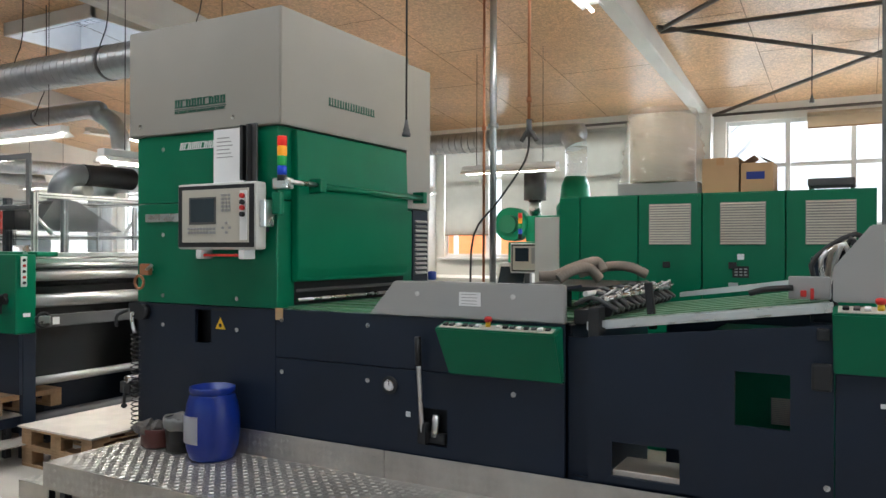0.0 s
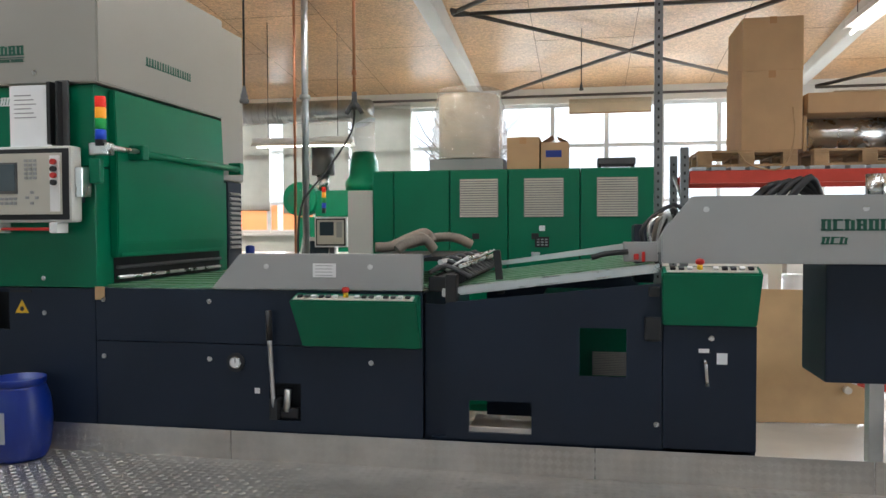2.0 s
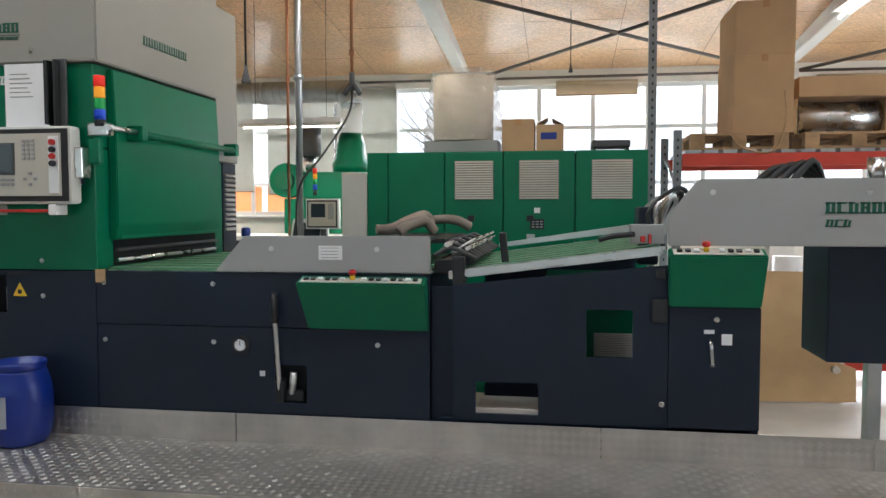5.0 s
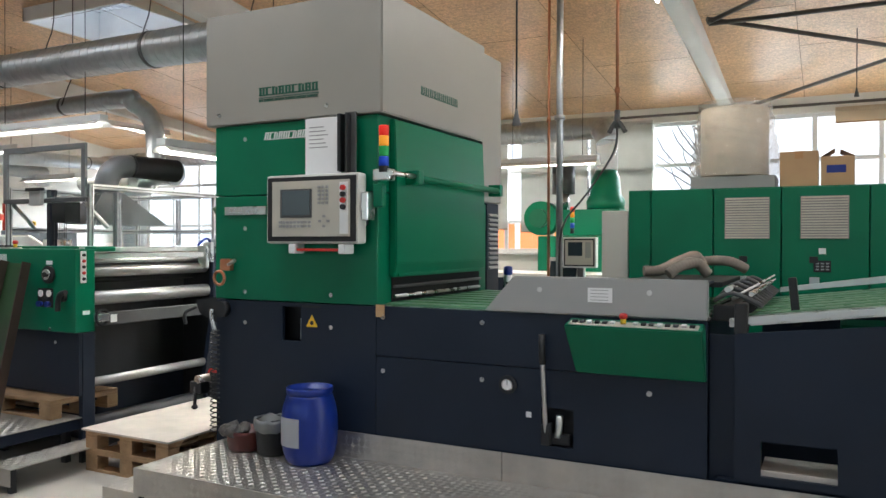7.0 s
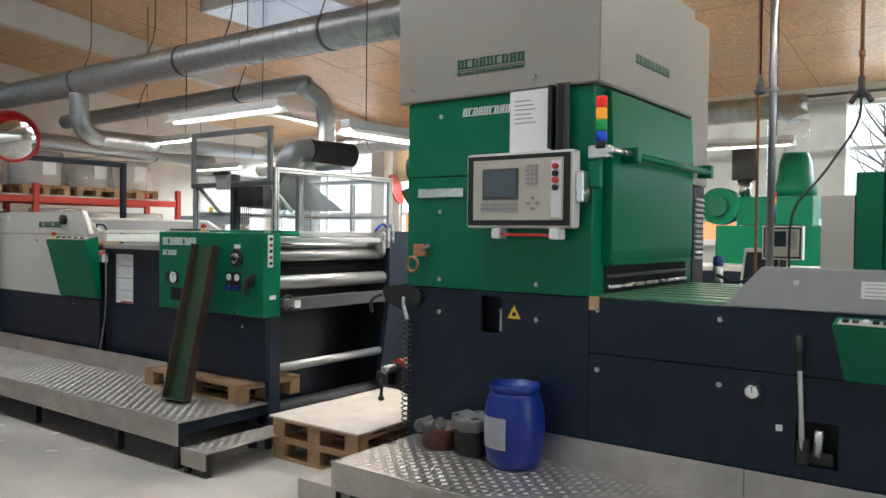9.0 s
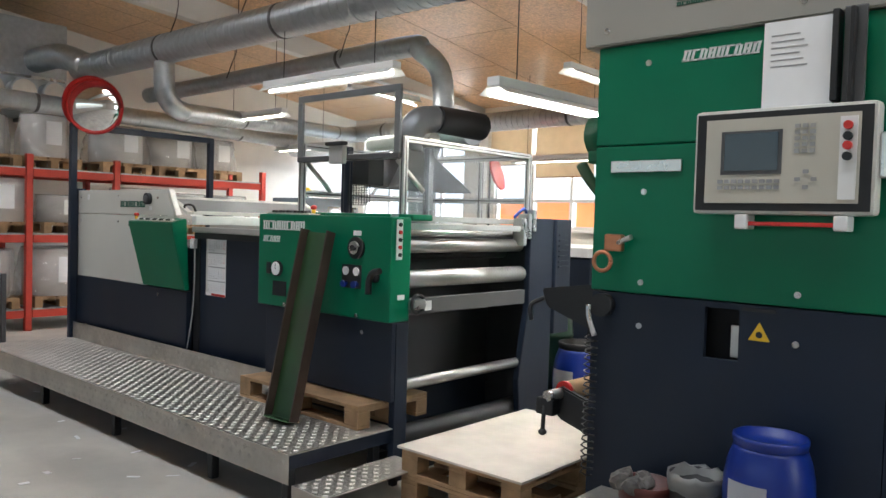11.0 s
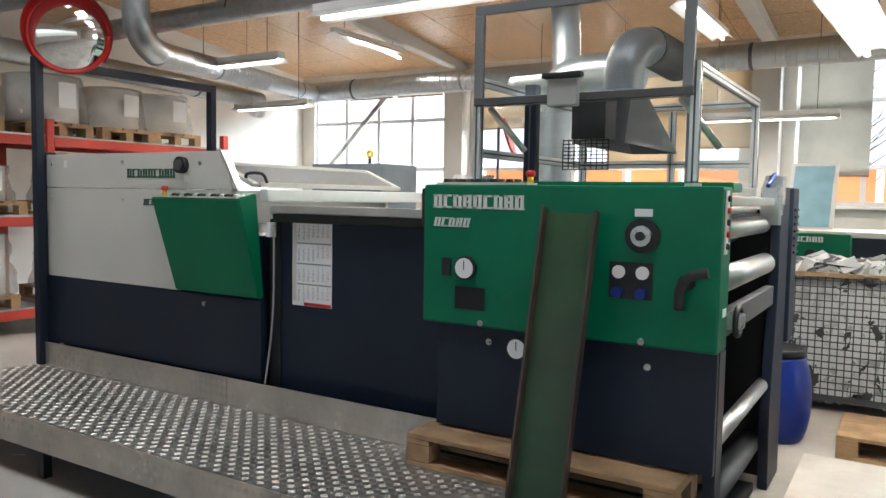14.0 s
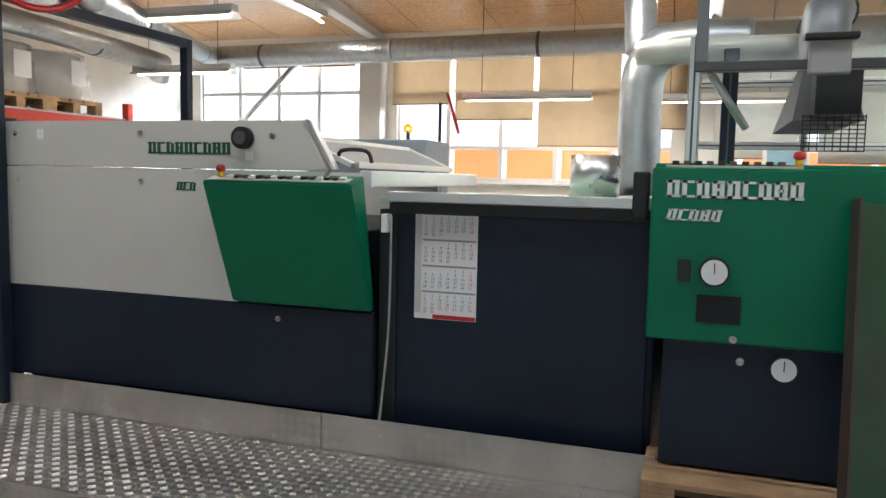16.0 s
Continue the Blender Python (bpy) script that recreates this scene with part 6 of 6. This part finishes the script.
pallet(0.47, R + 0.02, 2.121, 0.82, 0.9, "wooden pallet on the rack")
pallet(1.42, R + 0.02, 2.121, 0.88, 0.9, "wooden pallet on the rack")
carton(0.84, 1.34, R + 0.08, R + 0.8, 2.266, 2.95, "large plain cardboard carton on a pallet")
carton(0.85, 1.35, R + 0.1, R + 0.8, 2.953, 3.42, "large cardboard carton stacked on another")
t = thing("film_roll", (1.8, R + 0.4, 2.27), "film roll lying on its pallet with a card cover", "film roll")
part("roll", cyl((1.45, R + 0.45, 2.42), (2.15, R + 0.45, 2.42), 0.15, seg=28), STEEL, t)
for x in (1.4, 2.16):
    part("end_board", bx(x, x + 0.03, R + 0.28, R + 0.62, 2.266, 2.58, 0.004), PLY, t)
carton(1.4, 2.2, R + 0.15, R + 0.75, 2.583, 2.76, "flat cardboard carton lying on the film roll", False)
t = thing("strap", (1.24, R, 2.2), "loose pale packing strap hanging from the pallet", "strap")
part("band", tube([(1.24, R + 0.0, 2.62), (1.25, R - 0.02, 2.35), (1.15, R - 0.02, 2.1), (0.9, R - 0.02, 2.13), (0.8, R + 0.0, 2.25)], 0.008, 5), WOOD, t)
t = thing("plywood_panel", (1.45, 6.3, 0), "honey coloured plywood board standing on edge", "board")
part("board", prism([(0.42, 0.0), (1.72, 0.03), (1.715, 0.303), (1.45, 0.4), (1.375, 0.5), (1.357, 1.09), (0.42, 1.1)], 6.3, 6.33, "y", 0.003), PLY, t)
part("pin", cyl((1.55, 6.25, 0.3), (1.55, 6.3, 0.3), 0.03, seg=12), BOARD, t)
for i in range(4):
    t = thing("paint_tin", (0.55 + i * 0.35, 6.6, 1.09), "white round container behind the board", "container", "white containers")
    part("can", cyl((0.55 + i * 0.35, 6.6, 0.0), (0.55 + i * 0.35, 6.6, 1.2), 0.12, seg=20), FRAME, t)
t = thing("pallet_stack", (2.75, 6.6, 0), "wooden pallets standing upright wrapped in film", "pallet")
for i in range(3):
    part("upright_frame", bx(2.45 + i * 0.22, 2.5 + i * 0.22, 6.5, 7.3, 0, 1.25, 0.004), WOOD, t)
for i in range(3):
    part("slat", bx(2.46, 3.1, 6.48, 6.499, 0.1 + i * 0.48, 0.19 + i * 0.48, 0.003), WOOD, t)

t = thing("plywood_panel", (2.3, 6.5, 0), "pale plywood sheet standing on end by the rack", "board")
part("board", bx(2.27, 2.32, 6.35, 6.72, 0, 1.22, 0.003), PLY, t)

# ---- storage along the left wall ----
XW = -13.15
rk = thing("pallet_rack", (-13.7, 5.6, 0), "pallet rack with red beams full of wrapped film rolls", "rack")
for y in (1.6, 4.3, 5.45, 7.9):
    for x in (XW - 0.05, XW - 1.0):
        part("post", bx(x - 0.04, x + 0.04, y - 0.04, y + 0.04, 0, 2.3, 0.005), REDSTEEL, rk)
for z in (0.22, 1.2, 2.06):
    for y0, y1 in ((1.65, 4.25), (4.35, 5.4), (5.5, 7.85)):
        for x in (XW - 0.05, XW - 1.0):
            part("beam", bx(x - 0.025, x + 0.025, y0, y1, z - 0.05, z + 0.05, 0.004), REDSTEEL, rk)
        part("deck", bx(XW - 1.02, XW - 0.03, y0, y1, z + 0.0505, z + 0.07, 0.003), GALV, rk)


def wrapped(x, y, z, r, h, label, upright=True):
    t = thing("film_roll", (x, y, z), label, "film roll", "wrapped film rolls on the rack")
    part("roll", cyl((x, y, z), (x, y, z + h), r, seg=26), mat("film", (0.8, 0.79, 0.78), 0.22, 0.1) if "film" not in bpy.data.materials else bpy.data.materials["film"], t)
    b = bmesh.new()
    bmesh.ops.create_cone(b, cap_ends=True, segments=40, radius1=r * 1.3, radius2=r * 1.06, depth=h * 1.04)
    bmesh.ops.subdivide_edges(b, edges=[e for e in b.edges if abs(e.verts[0].co.z - e.verts[1].co.z) > 0.1], cuts=8)
    for v in b.verts:
        k = 1 + 0.12 * noise.noise(Vector((v.co.x * 8 + x * 5, v.co.y * 8 + y * 7, v.co.z * 14)))
        v.co.x *= k
        v.co.y *= k
        v.co += Vector((x, y, z + h * 0.52))
    part("stretch_film", b, WRAP, t)
    part("note", bx(x + r * 1.28, x + r * 1.29, y - 0.1, y + 0.1, z + h * 0.3, z + h * 0.85, 0), PAPER, t)


random.seed(7)
for z, goods in ((2.13, ((2.2, 0.34, 0.5), (3.1, 0.32, 0.5), (3.85, 0.3, 0.5), (4.62, 0.3, 0.56), (5.62, 0.4, 0.5), (6.45, 0.36, 0.46), (7.15, 0.36, 0.46))),
                 (1.27, ((2.1, 0.34, 0.5), (3.0, 0.36, 0.5), (4.0, 0.4, 0.55), (4.85, 0.32, 0.36), (5.95, 0.38, 0.5), (6.7, 0.34, 0.46), (7.45, 0.34, 0.46))),
                 (0.29, ((2.1, 0.34, 0.6), (3.0, 0.36, 0.6), (3.85, 0.38, 0.6), (4.75, 0.4, 0.62), (5.95, 0.38, 0.55), (6.7, 0.34, 0.5), (7.45, 0.34, 0.5)))):
    for y, r_, h_ in goods:
        pallet(XW - 0.95, y - 0.36, z + 0.0015, 0.9, 0.72, "wooden pallet on the rack shelf")
        wrapped(XW - 0.44, y, z + 0.147, r_ * 0.92, h_, "film roll wrapped in stretch film with a paper note")
bxm = thing("duct_box", (-14.9, 3.8, 2.98), "galvanised air distribution box with round sockets", "duct")
part("box", bx(-15.498, -14.4, 2.3, 5.25, 2.98, 4.3, 0.01), GALV, bxm)
for y in (2.6, 4.9):
    part("bracket", bx(-15.5, -14.5, y, y + 0.05, 2.92, 2.979, 0.004), DGREY, bxm)
part("flange", bx(-14.399, -14.385, 2.3, 5.25, 3.46, 3.5, 0.003), STEEL, bxm)
for i in range(6):
    yy = 5.0 - i * 0.42
    so = part("socket", cyl((-14.398, yy, 3.24), (-14.15, yy, 3.24), 0.175, seg=26), GALV, bxm)
    part("cap", cyl((-14.149, yy, 3.24), (-14.14, yy, 3.24), 0.16, seg=26), BOARD, so)


def mesh_cage(x0, x1, y0, y1, h, label, fill):
    t = thing("mesh_cage", ((x0 + x1) / 2, (y0 + y1) / 2, 0), label, "wire cage", "wire mesh cages")
    for x in (x0, x1):
        for y in (y0, y1):
            part("post", bx(x - 0.025, x + 0.025, y - 0.025, y + 0.025, 0, h, 0.004), WOOD if fill else DGREY, t)
    for nm, ax in (("front_mesh", "x"), ("back_mesh", "x"), ("side_mesh", "y"), ("side_mesh", "y")):
        b = bmesh.new()
        if ax == "x":
            y = y0 if nm == "front_mesh" else y1
            for i in range(int((x1 - x0) / 0.05)):
                bx(x0 + i * 0.05, x0 + i * 0.05 + 0.008, y, y + 0.006, 0.12, h, 0, b)
            for i in range(int((h - 0.12) / 0.05) + 1):
                bx(x0, x1, y - 0.006, y, 0.12 + i * 0.05, 0.128 + i * 0.05, 0, b)
        else:
            x = x0 if nm not in [o.name for o in t.children] else x1
            for i in range(int((y1 - y0) / 0.05)):
                bx(x, x + 0.005, y0 + i * 0.05, y0 + i * 0.05 + 0.005, 0.12, h, 0, b)
            for i in range(int((h - 0.12) / 0.05) + 1):
                bx(x - 0.005, x, y0, y1, 0.12 + i * 0.05, 0.125 + i * 0.05, 0, b)
        part(nm, b, DGREY, t)
    part("floor_tray", bx(x0, x1, y0, y1, 0.08, 0.12, 0.005), DGREY, t)
    part("top_rim", bx(x0 - 0.02, x1 + 0.02, y0 - 0.025, y0 + 0.02, h, h + 0.03, 0.005), WOOD if fill else DGREY, t)
    return t


mesh_cage(-6.05, -5.1, 6.85, 7.65, 1.0, "wire mesh cage full of white paper waste", True)
random.seed(11)
t = thing("paper_waste", (-5.6, 7.25, 0.13), "heap of torn white and printed paper strips", "paper waste", kind="stuff")
for q, m_ in enumerate((PAPER, SCRAP, DGREY, PAPER)):
    b = bmesh.new()
    for i in range((300, 120, 50, 160)[q]):
        w_, l_ = random.uniform(0.02, 0.1), random.uniform(0.1, 0.3)
        on = random.random() < 0.6
        p_ = Vector((random.uniform(-6.0, -5.15), 6.9 + (0.0 if on else random.uniform(0, 0.7)), random.uniform(0.15, 1.02) if on else random.uniform(0.95, 1.1)))
        bx(-w_ / 2, w_ / 2, -l_ / 2, l_ / 2, 0, 0.0015, 0, b, Matrix.Translation(p_) @ Euler(((1.57 + random.uniform(-0.12, 0.12), random.uniform(-0.9, 0.9), random.uniform(-0.1, 0.1)) if on else (random.uniform(-0.5, 0.5), random.uniform(-0.4, 0.4), random.uniform(0, 3)))).to_matrix().to_4x4())
    part("scraps", b, m_, t)
part("core_heap", bx(-5.98, -5.17, 6.93, 7.6, 0.13, 0.97, 0.05), PAPER, t)
drum(-5.95, 6.0, 0.0, 0.235, 0.6, "blue drum with a black lid beside the waste cage", True)
t = thing("green_barrel", (-6.0, 5.85, 0), "dark green barrel with a blue bin bag", "barrel")
part("barrel", lathe([(0.22, 0), (0.24, 0.01), (0.24, 0.3), (0.248, 0.31), (0.24, 0.33), (0.24, 0.6), (0.248, 0.61), (0.24, 0.63), (0.23, 0.85)], (-6.38, 6.1, 0), 28), mat("barrel_green", (0.02, 0.06, 0.035), 0.4), t)
part("bin_bag", lathe([(0.25, 0.78), (0.27, 0.85), (0.26, 0.95), (0.15, 0.99), (0.02, 0.97)], (-6.38, 6.1, 0), 20), mat("blue_bag", (0.04, 0.16, 0.4), 0.3), t)
pallet(-5.55, 5.75, 0.0, 0.8, 0.6, "small worn wooden pallet beside the drum")
t = thing("second_laminator", (-5.0, 9.0, 0), "green laminating machine farther back by the windows", "machine")
part("body", bx(-7.2, -2.9, 9.0, 10.0, 0.0, 1.2, 0.01), DARK, t)
part("console", bx(-6.55, -5.72, 8.7, 8.999, 0.88, 1.245, 0.01), GREEN, t)
part("table", bx(-7.2, -2.9, 9.0, 10.0, 1.205, 1.26, 0.006), CREAM, t)
word(-6.4, 8.6995, 1.165, 0.46, 0.05, 9, WMARK, t)
part("button_row", bx(-6.5, -6.1, 8.74, 8.8, 1.246, 1.256, 0.003), CREAMHMI, t)
part("knob", disc((-6.05, 8.7, 1.05), 0.05, 0.03), BLACK, t)
t = thing("laptop", (-6.1, 9.1, 1.27), "pale laptop or display tilted open on the console", "screen")
part("panel", prism([(9.1, 1.27), (9.12, 1.27), (9.52, 1.95), (9.5, 1.95)], -6.35, -5.9, "x", 0.003), FRAME, t)
part("display", prism([(9.105, 1.30), (9.109, 1.30), (9.47, 1.92), (9.466, 1.92)], -6.31, -5.94, "x", 0), mat("display", (0.3, 0.5, 0.6), 0.2), t)
t = thing("back_machine", (-8.6, 7.5, 0), "pale machine behind the feeder, partly hidden", "machine")
part("body", bx(-9.6, -6.6, 7.2, 8.6, 0, 1.25, 0.01), DARK, t)
part("top", bx(-9.6, -6.6, 7.15, 8.6, 1.255, 1.35, 0.006), FRAME, t)
t = thing("film_roll", (-7.47, 4.65, 1.45), "upright shiny film roll on the sheet table", "film roll")
part("roll", cyl((-7.47, 4.65, 1.452), (-7.47, 4.65, 1.67), 0.125, seg=32), STEEL, t)
t = thing("convex_mirror", (-10.0, 10.0, 2.2), "red rimmed mirror seen from its edge on a stand", "mirror")
part("stem", cyl((-10.18, 10.1, 0), (-10.18, 10.1, 2.5), 0.02, seg=10), DGREY, t)
part("disc", cyl((-10.01, 10.05, 2.36), (-9.98, 10.06, 2.37), 0.27, seg=30), RED, t)
mesh_cage(-12.9, -12.0, 2.9, 3.6, 0.85, "low wire cage with waste below the rack", False)
t = thing("wooden_crate", (-12.6, 2.8, 0), "raw wooden frame standing beside the cage", "crate")
for i in range(3):
    part("slat", bx(-12.2 + i * 0.25, -12.12 + i * 0.25, 2.5, 2.53, 0, 0.62, 0.003), WOOD, t)
for z in (0.05, 0.3, 0.54):
    part("rail", bx(-12.25, -11.6, 2.47, 2.499, z, z + 0.08, 0.003), WOOD, t)

# hoses over the sheet head
t = thing("suction_hoses", (-1.5, 4.4, 1.45), "bundle of grey brown suction hoses on the machine", "hose")
for i, q in enumerate((((-1.85, 4.6, 1.475), (-1.76, 4.65, 1.48), (-1.68, 4.8, 1.53), (-1.6, 5.0, 1.565), (-1.55, 5.0, 1.5)), ((-1.68, 4.5, 1.46), (-1.62, 4.55, 1.51), (-1.54, 4.65, 1.53), (-1.48, 4.7, 1.46)), ((-1.75, 5.1, 1.48), (-1.55, 5.1, 1.53), (-1.4, 5.1, 1.53), (-1.3, 5.15, 1.48)))):
    part("hose", tube(q, lambda t_: 0.033 + 0.0025 * math.sin(t_ * 160), 12, smooth=14), HOSE, t)
part("saddle", bx(-1.9, -1.35, 4.3, 5.3, 1.40, 1.43, 0.006), BLACK, t)
part("saddle_post", bx(-1.8, -1.7, 4.7, 4.8, 1.263, 1.399, 0.004), BLACK, t)
t = thing("filter_unit", (-3.05, 5.35, 1.27), "compressed air filter with a blue cap", "air filter")
part("bowl", lathe([(0.03, 0), (0.035, 0.02), (0.035, 0.1), (0.03, 0.12)], (-3.05, 5.3, 1.28), 16), STEEL, t)
part("cap", lathe([(0.03, 0.12), (0.035, 0.13), (0.035, 0.18), (0.02, 0.19)], (-3.05, 5.3, 1.28), 16), BLUE, t)
part("hose", tube([(-3.05, 5.27, 1.34), (-2.9, 5.2, 1.3), (-2.75, 5.3, 1.33), (-2.6, 5.4, 1.28)], 0.01, 6), BLACK, t)

# bare trees outside
random.seed(5)


BARK = mat("grey_bark", (0.06, 0.052, 0.045), 0.9, vary=0.3)


def tree(x, y, h, name_label):
    t = thing("tree", (x, y, -0.25), name_label, "tree", "bare trees outside")
    b = bmesh.new()
    tube([(x, y, -0.25), (x + 0.1, y, h * 0.4), (x, y + 0.1, h)], lambda q: 0.12 * (1 - 0.8 * q), 8, b)
    part("trunk", b, BARK, t)
    b = bmesh.new()
    for i in range(70):
        z = random.uniform(0.2, 0.95) * h
        a = random.uniform(0, 6.28)
        L = random.uniform(0.8, 2.2)
        p_ = Vector((x, y, z))
        q_ = p_ + Vector((math.cos(a) * L * 0.5, math.sin(a) * L * 0.5, L * 0.35))
        e_ = q_ + Vector((math.cos(a + 0.4) * L * 0.5, math.sin(a + 0.4) * L * 0.5, L * 0.5))
        tube([p_, q_, e_], lambda t_: 0.022 * (1 - 0.85 * t_), 5, b, smooth=3)
    part("crown", b, BARK, t)


tree(-3.4, 17, 6.5, "bare branched tree outside the window")
tree(-6.5, 19, 6, "bare branched tree outside the window")

# paper bits lying on the floor by the platform
random.seed(21)
t = thing("floor_litter", (-8.6, 2.5, 0), "torn paper bits on the concrete floor", "litter", kind="stuff")
b = bmesh.new()
for i in range(26):
    p_ = Vector((random.uniform(-10.5, -6.8), random.uniform(1.9, 3.1), 0.003))
    bx(-random.uniform(0.01, 0.05), random.uniform(0.01, 0.05), -0.012, random.uniform(0.0, 0.03), 0, 0.002, 0, b, Matrix.Translation(p_) @ Matrix.Rotation(random.uniform(0, 3), 4, "Z"))
part("scraps", b, PAPER, t)
